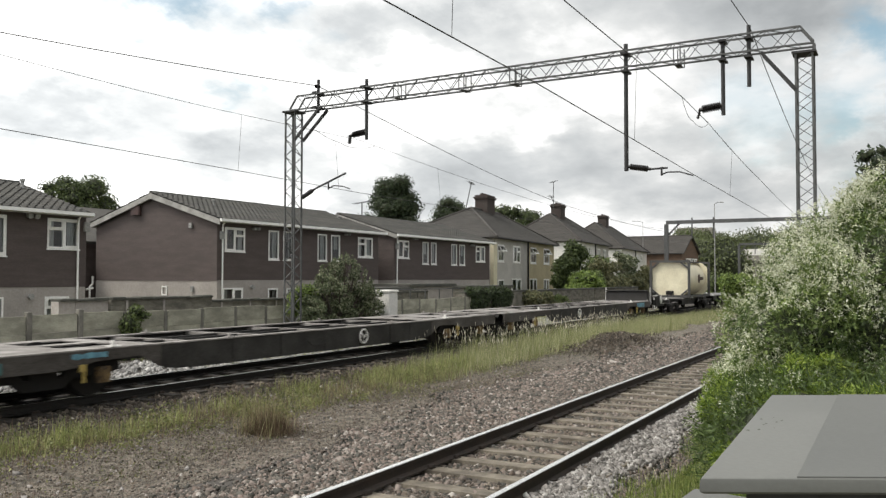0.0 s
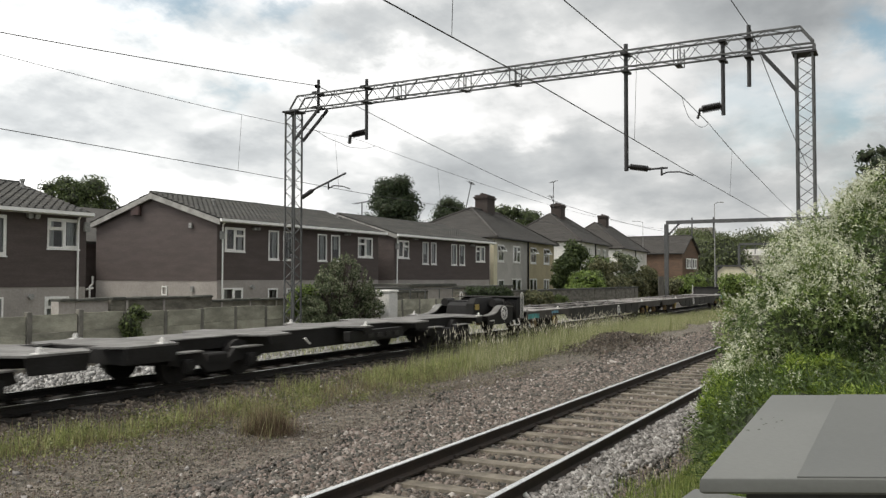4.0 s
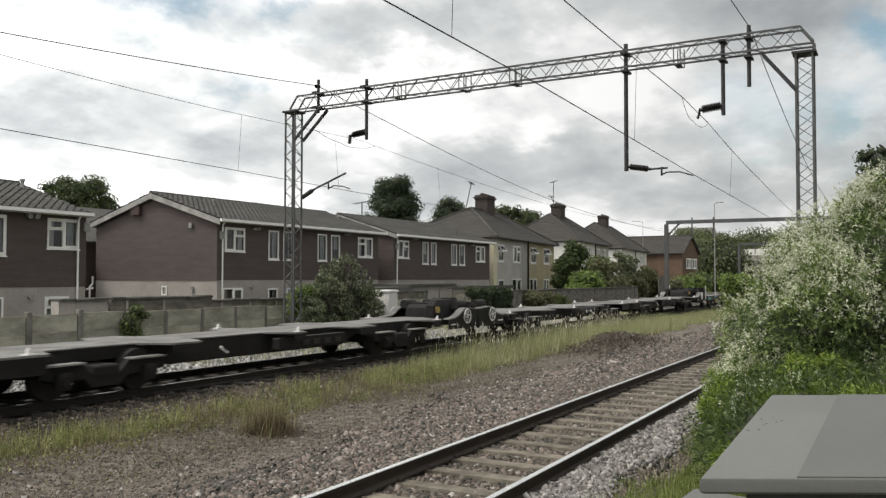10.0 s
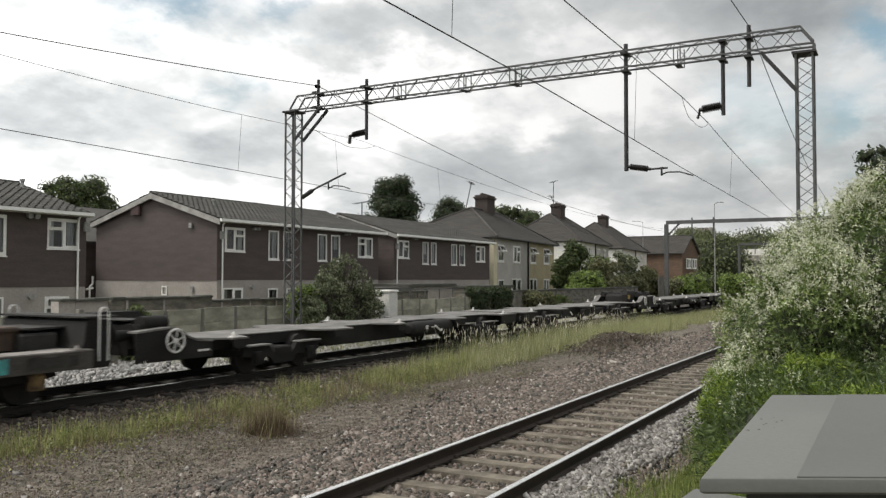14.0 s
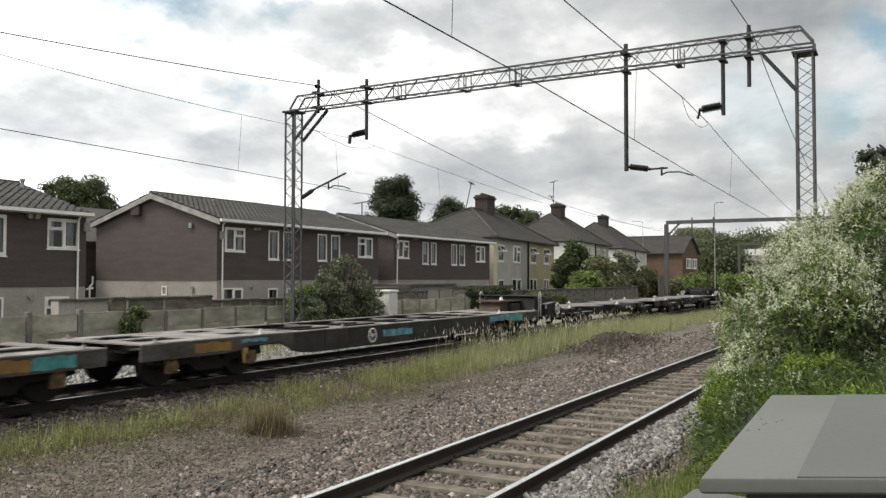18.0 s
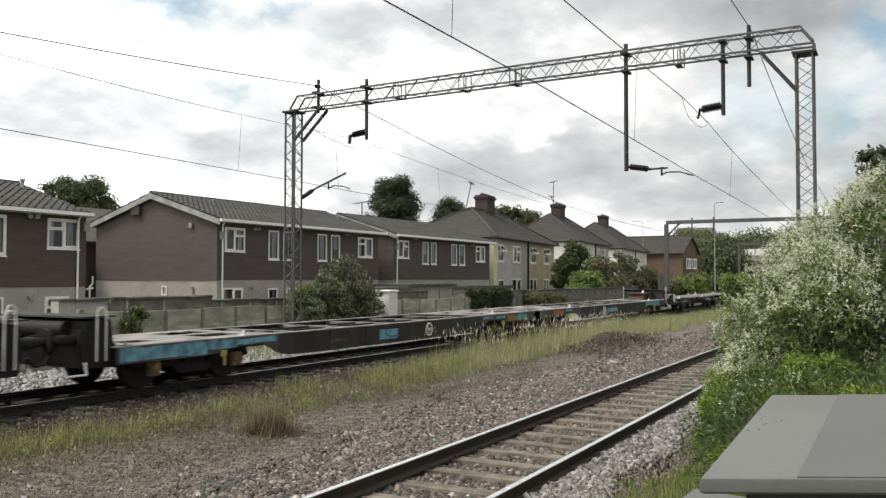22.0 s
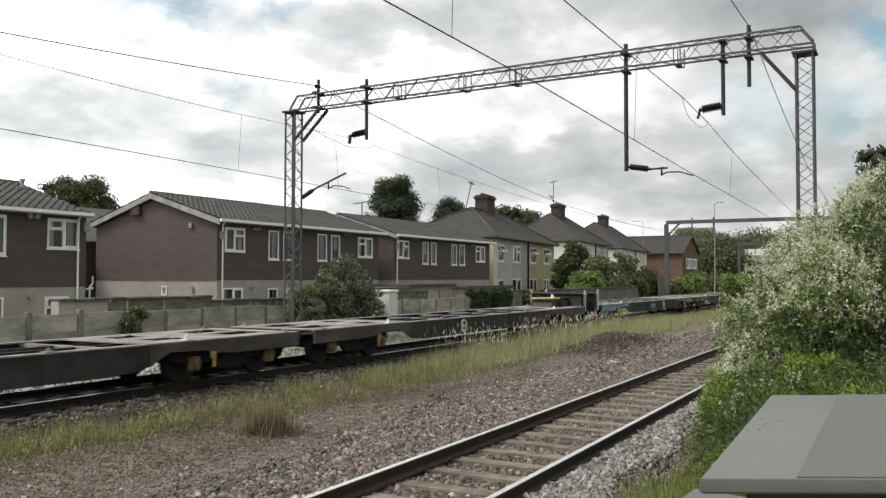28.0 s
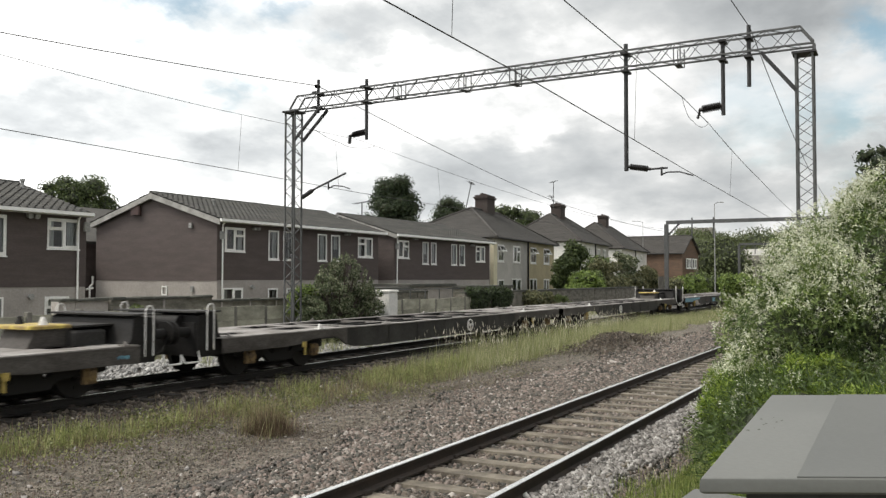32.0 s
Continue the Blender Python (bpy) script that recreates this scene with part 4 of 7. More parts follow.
def bogie_meshes(base, r, low):
    f = Shape()
    h = base / 2
    top = 0.6 if low else 0.56
    for k in (-1, 1):
        y = k * 1.02
        f.prism([(-h - 0.42, r + 0.02), (-h - 0.36, r + 0.2), (-h * 0.55, r + 0.22), (-h * 0.3, r - 0.02), (h * 0.3, r - 0.02), (h * 0.55, r + 0.22), (h + 0.36, r + 0.2), (h + 0.42, r + 0.02),
                 (h + 0.2, r - 0.02), (h * 0.5, r - 0.05), (h * 0.34, r - 0.2), (-h * 0.34, r - 0.2), (-h * 0.5, r - 0.05), (-h - 0.2, r - 0.02)], "y", y - 0.06, y + 0.06)
        for q in (-0.16, 0, 0.16):
            f.tube((q, y, r - 0.15), (q, y, r + 0.06), 0.06, 10)
    f.box(-0.28, 0.28, -1.1, 1.1, r - 0.02, r + 0.16, cut=0.03)
    for q in (-h - 0.4, h + 0.34):
        f.box(q, q + 0.07, -1.0, 1.0, r + 0.02, r + 0.14)
    b = Shape().box(-0.13, 0.13, -0.12, 0.02, -0.14, 0.13, cut=0.03).tube((0, -0.12, 0), (0, -0.15, 0), 0.1, 12)
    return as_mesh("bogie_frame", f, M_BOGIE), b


BF = {R_F: bogie_meshes(2.2, R_F, False), R_K: bogie_meshes(1.8, R_K, True)}
BOXES = {}
# pale slabs on the black frames: dust plus light painted on their tops
LIT_DUST_TOP = as_mesh("frame_top", Shape().box(-0.38, 0.38, -0.13, 0.13, 0, 0.03, cut=0.01), M_KDECK)


def bogie(wagon, x, r, base, box_mat):
    frame_me, b = BF[r]
    ob = part("bogie", frame_me, None, wagon, at=pose(x, 0, 0))
    if r == R_K:
        for k in (-1, 1):
            for q in (-0.88, 0.88):
                part("frame_top", LIT_DUST_TOP, None, ob, "dusty bogie frame top, coloured pale as if lit", at=pose(q, k * 1.05, r + 0.215))
    for q in (-base / 2, base / 2):
        w = part("wheelset", WS[r], None, ob, at=pose(q, 0, r))
        WHEELSETS.append((w, q, r))
        for k in (-1, 1):
            key = (r, box_mat.name, k)
            if key not in BOXES:
                BOXES[key] = as_mesh("axlebox", Shape().add([(px, py if k < 0 else -py, pz) for px, py, pz in b.v], b.f), box_mat)
            part("axlebox", BOXES[key], None, ob, at=pose(q, k * 1.09, r - 0.03))
    return ob


def hand_wheel(parent, x, y, z, r, spokes, label="white spoked hand brake wheel"):
    s = Shape().ring((0, 0, 0), "y", r, 0.019, 28, 6)
    for i in range(spokes):
        a = 2 * math.pi * i / spokes + 0.3
        s.bar((0, 0, 0), (math.cos(a) * r, 0, math.sin(a) * r), 0.06 * r + 0.004, 0.07 * r + 0.006)
    s.tube((0, -0.03, 0), (0, 0.04, 0), 0.15 * r + 0.012, 10)
    return part("hand_wheel", s, M_WHITEPAINT, parent, label, at=pose(x, y, z))


SPIGOT = as_mesh("spigot", Shape().box(-0.09, 0.09, -0.08, 0.08, 0, 0.02).tube((0, 0, 0.02), (0, 0, 0.08), 0.04, 8, 0.036).tube((0, 0, 0.08), (0, 0, 0.12), 0.036, 8, 0.01), M_WHITEPAINT)


LOW_SPIGOT = as_mesh("spigot", Shape().box(-0.09, 0.09, -0.08, 0.08, 0, 0.015).tube((0, 0, 0.015), (0, 0, 0.05), 0.035, 8, 0.03).tube((0, 0, 0.05), (0, 0, 0.075), 0.03, 8, 0.01), M_DECK)


def spigots(wagon, xs, z, ys=(-1.2, 1.2), cone=SPIGOT):
    for x in xs:
        for y in ys:
            part("container_spigot", cone, None, wagon, "whitened container locating cone", at=pose(x, y, z))


def plate_with_holes(s, x0, x1, y0, y1, z0, z1, holes):
    xs = sorted({x0, x1, *(h[0] for h in holes), *(h[1] for h in holes)})
    for a, b in zip(xs, xs[1:]):
        ys = [(y0, y1)]
        for h in holes:
            if h[0] < b - 1e-6 and h[1] > a + 1e-6:
                ys = [q for c, d in ys for q in ((c, min(d, h[2])), (max(c, h[3]), d)) if q[1] - q[0] > 1e-4]
        for c, d in ys:
            s.box(a, b, c, d, z0, z1)
    return s


def buffers(wagon, x, s, z=0.98):
    """Buffers, hook and hoses at an end whose outward way is s."""
    for y in (-0.87, 0.87):
        b = Shape().tube((x, y, z), (x + s * 0.42, y, z), 0.1, 14).tube((x + s * 0.42, y, z), (x + s * 0.62, y, z), 0.075, 14)
        b.tube((x + s * 0.6, y, z), (x + s * 0.645, y, z), 0.23, 20).box(min(x, x + s * 0.05), max(x, x + s * 0.05), y - 0.18, y + 0.18, z - 0.18, z + 0.18)
        part("buffer", b, M_BLACK, wagon)
    h = Shape().box(min(x, x + s * 0.25), max(x, x + s * 0.25), -0.05, 0.05, z - 0.1, z + 0.06)
    for i in range(3):
        h.ring((x + s * (0.3 + 0.14 * i), 0, z - 0.06 - 0.05 * i), "y" if i % 2 else "x", 0.09, 0.025, 14, 6)
    part("screw_coupling", h, M_BOGIE, wagon)
    hose = Shape()
    for y in (-0.4, 0.4):
        hose.path([(x, y, z - 0.1), (x + s * 0.12, y, z - 0.2), (x + s * 0.22, y * 0.9, z - 0.42), (x + s * 0.4, y * 0.8, z - 0.45), (x + s * 0.55, y * 0.75, z - 0.3)], 0.03, 6)
    part("brake_hose", hose, M_BLACK, wagon)
    st = Shape().path([(x + s * 0.1, -1.22, 0.62), (x + s * 0.12, -1.28, 0.42), (x + s * 0.5, -1.28, 0.42), (x + s * 0.55, -1.22, 0.58)], 0.02, 6)
    part("shunter_step", st, M_WHITEPAINT, wagon, "white bent step rail")


def flat_wagon(u_outer, s, patches=(), body=M_GREYWAG, block=False, block_mat=M_GREYWAG, label="grimy grey container flat wagon with open underframe"):
    """A skeletal container flat. a runs from its buffered end inwards; s is the way in which that end points."""
    LEN = 18.7
    uc = u_outer - s * LEN / 2
    w = thing("container_flat_wagon", pose(uc, TRAIN_Y, 0), label, "railway wagon", "empty container wagons")
    MOVERS.append((w, uc))
    X = lambda a: s * (LEN / 2 - a)

    def span(a, b):
        return min(X(a), X(b)), max(X(a), X(b))

    for k in (-1, 1):
        y0, y1 = (k * 1.3, k * 1.25)
        y0, y1 = min(y0, y1), max(y0, y1)
        web = [(4.3, 0.82), (4.3, 0.45), (4.42, 0.39), (4.7, 0.352), (14.0, 0.352), (14.28, 0.39), (14.4, 0.45), (14.4, 0.82)]
        sill = part("side_sill", Shape().prism([(X(a), z) for a, z in web], "y", y0 + 0.01, y1 - 0.01), M_SILL, w, "dark deep side sill")
        fl = Shape()
        a0, a1 = span(4.3, 14.4)
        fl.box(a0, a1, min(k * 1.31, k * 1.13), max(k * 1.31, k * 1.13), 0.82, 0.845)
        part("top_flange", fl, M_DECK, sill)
        fl = Shape()
        a0, a1 = span(5.0, 13.7)
        fl.box(a0, a1, min(k * 1.31, k * 1.13), max(k * 1.31, k * 1.13), 0.337, 0.352)
        for q in (6.2, 7.7, 9.3, 12.2, 13.2):
            b0, b1 = span(q, q + 0.03)
            fl.box(b0, b1, min(k * 1.305, k * 1.25), max(k * 1.305, k * 1.25), 0.352, 0.82)
        part("stiffener", fl, M_SILL, sill)
        for e0, e1, arch in ((0.0, 4.3, 1), (14.4, 18.7, -1)):
            inner = e1 if arch == 1 else e0
            d = 1 if arch == 1 else -1
            outer = e0 if arch == 1 else e1
            poly = [(outer, 0.82), (outer, 0.53), (inner - d * 2.2, 0.53), (inner - d * 1.75, 0.56), (inner - d * 1.45, 0.63), (inner - d * 0.5, 0.66), (inner - d * 0.25, 0.55), (inner, 0.42), (inner, 0.82)]
            part("side_plate", Shape().prism([(X(a), z) for a, z in poly], "y", y0, y1), body, w)
    for e0, e1 in ((0.0, 4.3), (14.4, 18.7)):
        a0, a1 = span(e0, e1)
        m = (e0 + e1) / 2
        hol = []
        for h0, h1, hy0, hy1 in ((m - 1.5, m - 0.75, -0.75, -0.25), (m - 1.5, m - 0.75, 0.3, 0.8), (m + 0.5, m + 1.7, -0.78, -0.1), (m + 0.5, m + 1.7, 0.2, 0.85)):
            hx0, hx1 = span(h0, h1)
            hol.append((hx0, hx1, hy0, hy1))
        part("deck_plate", as_mesh("deck_plate", plate_with_holes(Shape(), a0, a1, -1.3, 1.3, 0.824, 0.846, hol), M_DECK, weld=True), None, w, "dusty steel end deck")
        part("bolster", Shape().box(a0 + 0.1, a1 - 0.1, -0.8, 0.8, 0.66, 0.7), M_SILL, w)
    a0, a1 = span(0.05, 18.65)
    part("centre_sill", Shape().box(a0, a1, -0.32, -0.26, 0.5, 0.81).box(a0, a1, 0.26, 0.32, 0.5, 0.81).box(a0, a1, -0.26, 0.26, 0.5, 0.52), M_SILL, w)
    for q in (5.3, 7.4, 9.5, 11.6, 13.6):
        b0, b1 = span(q, q + 0.14)
        part("cross_beam", Shape().box(b0, b1, -1.25, 1.25, 0.75, 0.815), M_DECK, w)
    bogie(w, X(2.05), R_F, 2.2, M_AXLEBOX), bogie(w, X(16.75), R_F, 2.2, M_AXLEBOX)
    hand_wheel(w, X(10.85 if s < 0 else 11.3), -1.36, 0.59, 0.17, 3)
    spigots(w, [X(q) for q in (0.25, 6.2, 12.4, 18.3)], 0.848, cone=LOW_SPIGOT)
    spigots(w, [X(q) for q in (3.3, 15.4)], 0.848, (-1.2,))
    # raised buffer end
    e = Shape()
    hs = [(0.02, 0.5), (-0.5, 0.5), (-0.55, 0.75), (-0.5, 1.3), (-0.1, 1.36), (0.0, 1.3), (0.05, 0.95), (0.14, 0.82), (0.14, 0.5)]
    e.prism([(X(a), z) for a, z in hs], "y", -1.12, 1.12)
    part("headstock", e, M_BLACK, w, "black raised buffer beam")
    b0, b1 = span(-0.62, 0.06)
    part("end_cap", Shape().box(b0, b1, -1.18, 1.18, 1.36, 1.39), M_SILL, w)
    part("air_reservoir", Shape().tube((X(-0.55), -0.7, 1.16), (X(-0.55), 0.7, 1.16), 0.15, 14), M_BLACK, w)
    for y in (-1.22, 1.22):
        part("handrail", Shape().path([(X(-0.18), y, 0.62), (X(-0.18), y, 1.45), (X(-0.23), y, 1.53), (X(-0.32), y, 1.53), (X(-0.37), y, 1.45), (X(-0.37), y, 0.62)], 0.015, 6), M_WHITEPAINT, w, "white hooped handrail")
    buffers(w, X(-0.5), s)
    if block:
        part("end_block", Shape().box(*span(0.16, 0.86), -0.62, 0.62, 0.848, 1.12, cut=0.04), M_SILL, w, "dark raised block over the deck")
        part("pedestal", Shape().prism([(X(0.75), 0.848), (X(1.62), 0.848), (X(1.45), 1.17), (X(0.75), 1.17)], "y", -0.42, 0.42), block_mat, w)
        part("cover_plate", Shape().box(*span(-0.05, 0.8), -0.6, 0.6, 1.18, 1.21), M_SILL, w)
        part("stop_plate", Shape().box(*span(0.8, 1.62), -0.5, 0.5, 1.17, 1.235, cut=0.02), block_mat if block_mat is not M_GREYWAG else M_YELLOW, w, "yellow painted stop plate")
        for y in (-0.33, 0.3):
            part("stop_cone", Shape().tube((X(1.25), y, 1.235), (X(1.25), y, 1.37), 0.08, 10, 0.035), M_BLACK if y > 0 else M_WHITEPAINT, w)
    for q in (2.6, 16.0):
        b0, b1 = span(q, q + 0.05)
        part("brake_lever", Shape().box(b0, b1, -1.33, -1.29, 0.3, 0.56).tube((X(q), -1.31, 0.48), (X(q), -1.31, 0.6), 0.06, 8), M_YELLOW, w, "yellow brake lever plate")
    cable = [(X(8.6), -1.335, 0.62), (X(8.75), -1.335, 0.52), (X(9.1), -1.335, 0.5), (X(9.2), -1.335, 0.56)]
    part("brake_pull", Shape().path(cable, 0.012, 6), M_SILL, w, "dark brake release pull")
    for a, b, z0, z1, m in patches:
        c0, c1 = span(a, b)
        rr = random.Random(round(a * 100))
        n = 7
        lo = [(c0 + (c1 - c0) * i / n, z0 + rr.uniform(0, 0.03)) for i in range(n + 1)]
        hi = [(c0 + (c1 - c0) * i / n + rr.uniform(-0.02, 0.02), z1 - rr.uniform(0, 0.035)) for i in range(n, -1, -1)]
        part("paint_patch", Shape().prism(lo + hi, "y", -1.307, -1.296), m, w, "sprayed colour patch on the side plate")
    return w


def low_wagon(u_outer, s, tank=False, label="black low-deck container wagon with dusty deck"):
    """A low container flat. a runs from its raised buffer end inwards."""
    LEN = 16.75
    uc = u_outer - s * LEN / 2
    w = thing("low_container_wagon", pose(uc, TRAIN_Y, 0), label, "railway wagon", "low container wagons")
    MOVERS.append((w, uc))
    X = lambda a: s * (LEN / 2 - a)

    def span(a, b):
        return min(X(a), X(b)), max(X(a), X(b))

    def slab(name, a, b, half, z0, z1, m, lab="", cut=0.0):
        c0, c1 = span(a, b)
        return part(name, Shape().box(c0, c1, -half, half, z0, z1, cut=cut), m, w, lab)

    # frame: deep black beams, the deck over them
    beam = [(1.9, 0.8), (1.9, 0.52), (6.0, 0.58), (6.6, 0.35), (12.4, 0.35), (13.0, 0.58), (16.7, 0.56), (16.7, 0.8)]
    for y in (-0.6, 0.6):
        part("main_beam", Shape().prism([(X(a), z) for a, z in beam], "y", y - 0.03, y + 0.03), M_BLACK, w)
    part("deck", plate_with_holes(Shape(), *span(1.5, 16.75), -0.66, 0.66, 0.802, 0.825, []), M_KDECK, w, "dusty dark steel deck")
    for a, b in ((2.5, 2.95), (6.0, 6.75), (8.9, 9.3), (12.2, 12.9), (15.55, 16.75)):
        for k in (-1, 1):
            c0, c1 = span(a, b)
            t0, t1 = span(a - 0.35, b + 0.35)
            poly = [(t0, k * 0.66), (c0, k * 1.3), (c1, k * 1.3), (t1, k * 0.66)]
            o = part("outrigger", Shape().prism(poly, "z", 0.79, 0.826), M_KDECK, w)
            part("outrigger_web", Shape().prism([(c0, 0.79), (c1, 0.79), (c1 - 0.05, 0.5 if a > 15 else 0.62), (c0 + 0.05, 0.5 if a > 15 else 0.62)], "y", min(k * 1.24, k * 1.29), max(k * 1.24, k * 1.29)), M_BLACK, o)
    slab("centre_box", 6.3, 12.7, 0.45, 0.34, 0.8, M_BLACK)
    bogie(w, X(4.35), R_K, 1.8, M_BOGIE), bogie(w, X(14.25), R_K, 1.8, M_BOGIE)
    spigots(w, [X(q) for q in (2.6, 9.1, 15.85)], 0.826, (-1.2, 1.2))
    # raised buffer end with fenders and hand wheels
    # the tall housing stands on one side only: turned wagons show it on the far side
    base = [(1.77, -0.33), (1.77, -0.6), (1.42, -0.78), (0.35, -0.78), (0.35, -0.33)]
    crown = [(1.52, -0.36), (1.5, -0.56), (1.3, -0.68), (0.5, -0.68), (0.5, -0.36)]
    v = [(X(a), y * s, z) for ring_, z in ((base, 0.6), (base, 1.19), (crown, 1.375)) for a, y in ring_]
    f = [(4, 3, 2, 1, 0), (10, 11, 12, 13, 14)] + [(r + k, r + (k + 1) % 5, r + 5 + (k + 1) % 5, r + 5 + k) for r in (0, 5) for k in range(5)]
    part("end_housing", Shape().add(v, f), M_BLACK, w, "black faceted end housing")
    part("valve_casing", Shape().prism([(X(a), z) for a, z in ((0.35, 0.6), (0.35, 1.16), (0.5, 1.24), (1.05, 1.22), (1.25, 1.1), (1.3, 0.826), (1.3, 0.6))], "y", *sorted((-0.31 * s, 0.68 * s))), M_BLACK, w)
    slab("housing_lid", 0.3, 0.95, 0.72, 1.245, 1.265, M_SILL)
    for k in (-1, 1):
        y0, y1 = sorted((k * 1.04, k * 1.28))
        top = [(0.04, 1.08), (0.35, 1.1), (0.85, 1.13), (1.1, 1.06), (1.3, 0.94), (1.55, 0.86), (1.95, 0.826)]
        pol = [(X(a), z) for a, z in top] + [(X(a), z - 0.035) for a, z in reversed(top)]
        # pale plate paints in the highlight along the fender's curve
        part("fender", Shape().prism(pol, "y", y0, y1), M_KDECK, w, "curved dusty fender plate, coloured pale for its lit edge")
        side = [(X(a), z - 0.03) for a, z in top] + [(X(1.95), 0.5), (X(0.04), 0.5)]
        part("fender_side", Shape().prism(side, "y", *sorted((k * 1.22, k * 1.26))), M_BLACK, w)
        hand_wheel(w, X(0.9), k * 1.34, 0.87, 0.215, 6)
        part("tank_cylinder", Shape().tube((X(0.4), k * 0.92, 1.2), (X(1.0), k * 0.92, 1.2), 0.14, 14), M_BLACK, w)
    plate = [(1.7 - 0.35 * q + 0.008 * o, (-0.636 - 0.18 * q - 0.016 * o) * s) for q, o in ((0.0, 0.2), (0.38, 0.2), (0.38, 1), (0.0, 1))]
    part("yellow_plate", Shape().prism([(X(a), y) for a, y in plate], "z", 0.98, 1.17), M_YELLOW, w, "small yellow notice plate")
    buffers(w, X(0.35), s, 1.0)
    part("number_plate", Shape().box(*span(1.55, 1.85), -1.275, -1.262, 0.62, 0.66), M_WHITEPAINT, w, "small white stencil panel")
    # inner end coupling beam
    slab("inner_headstock", 16.45, 16.75, 1.25, 0.5, 0.8, M_BLACK, "", 0.03)
    slab("drawbar", 16.6, 17.4, 0.12, 0.5, 0.66, M_BOGIE)
    if tank:
        part("air_tank", Shape().tube((X(9.9), -1.02, 0.6), (X(12.15), -1.02, 0.6), 0.21, 20).tube((X(9.82), -1.02, 0.6), (X(9.9), -1.02, 0.6), 0.12, 20, 0.21).tube((X(12.15), -1.02, 0.6), (X(12.23), -1.02, 0.6), 0.21, 20, 0.12), M_BLACK, w, "glossy black air reservoir")
        part("release_pull", Shape().path([(X(11.4), -1.26, 0.55), (X(11.3), -1.27, 0.5), (X(11.0), -1.26, 0.66)], 0.025, 6), M_WHITEPAINT, w, "white brake release pull")
        part("stencil", Shape().box(*span(10.5, 10.62), -1.236, -1.226, 0.58, 0.69).box(*span(10.8, 11.2), -1.236, -1.226, 0.62, 0.64), M_WHITEPAINT, w, "pale stencil marks")
    else:
        g = Shape()
        for i in range(4):
            g.box(*span(7.3 + i * 0.42, 7.55 + i * 0.42), -1.1, -1.08, 0.5, 0.62)
        part("equipment_box", Shape().box(*span(7.0, 9.6), -1.07, -0.86, 0.45, 0.7, cut=0.02), M_BLACK, w)
        part("vent_panel", g, M_SILL, w)
        part("release_pull", Shape().path([(X(11.3), -1.12, 0.52), (X(11.45), -1.14, 0.6), (X(11.5), -1.12, 0.66)], 0.025, 6), M_WHITEPAINT, w, "white brake release pull")
    return w


low_wagon(80.9, 1), low_wagon(46.3, -1)
BL, TE, OC, RE = M_BLUE, M_TEAL, M_OCHRE, M_RUSTRED
flat_wagon(45.15, 1, [(1.2, 2.6, 0.56, 0.8, BL)])
flat_wagon(7.0, -1, [(0.1, 1.15, 0.56, 0.76, TE), (2.4, 3.1, 0.68, 0.8, BL)])
low_wagon(5.85, 1), low_wagon(-28.4, -1, True)
low_wagon(-28.4, 1), low_wagon(-62.6, -1, True)
flat_wagon(-63.5, 1, [(0.3, 1.2, 0.58, 0.8, M_SILL), (1.55, 2.75, 0.545, 0.82, TE), (2.76, 4.25, 0.6, 0.815, BL), (9.2, 10.7, 0.5, 0.7, BL), (16.4, 17.4, 0.57, 0.79, OC), (15.3, 16.1, 0.7, 0.8, BL)], block=True, block_mat=M_RUSTRED)
flat_wagon(-101.65, -1, [(16.4, 17.25, 0.56, 0.79, OC), (17.27, 18.1, 0.56, 0.8, TE), (15.5, 16.2, 0.68, 0.8, BL), (14.5, 15.2, 0.7, 0.8, BL), (8.35, 9.25, 0.42, 0.72, BL), (6.2, 6.8, 0.5, 0.6, RE), (0.05, 2.15, 0.545, 0.82, BL), (2.17, 3.0, 0.62, 0.82, BL), (3.0, 4.25, 0.665, 0.815, BL)])
flat_wagon(-103.9, 1, (), block=True)
flat_wagon(-141.9, -1, (), M_GREYWAG)
flat_wagon(-144.0, 1, [(0.25, 0.5, 0.61, 0.7, BL)], block=True)


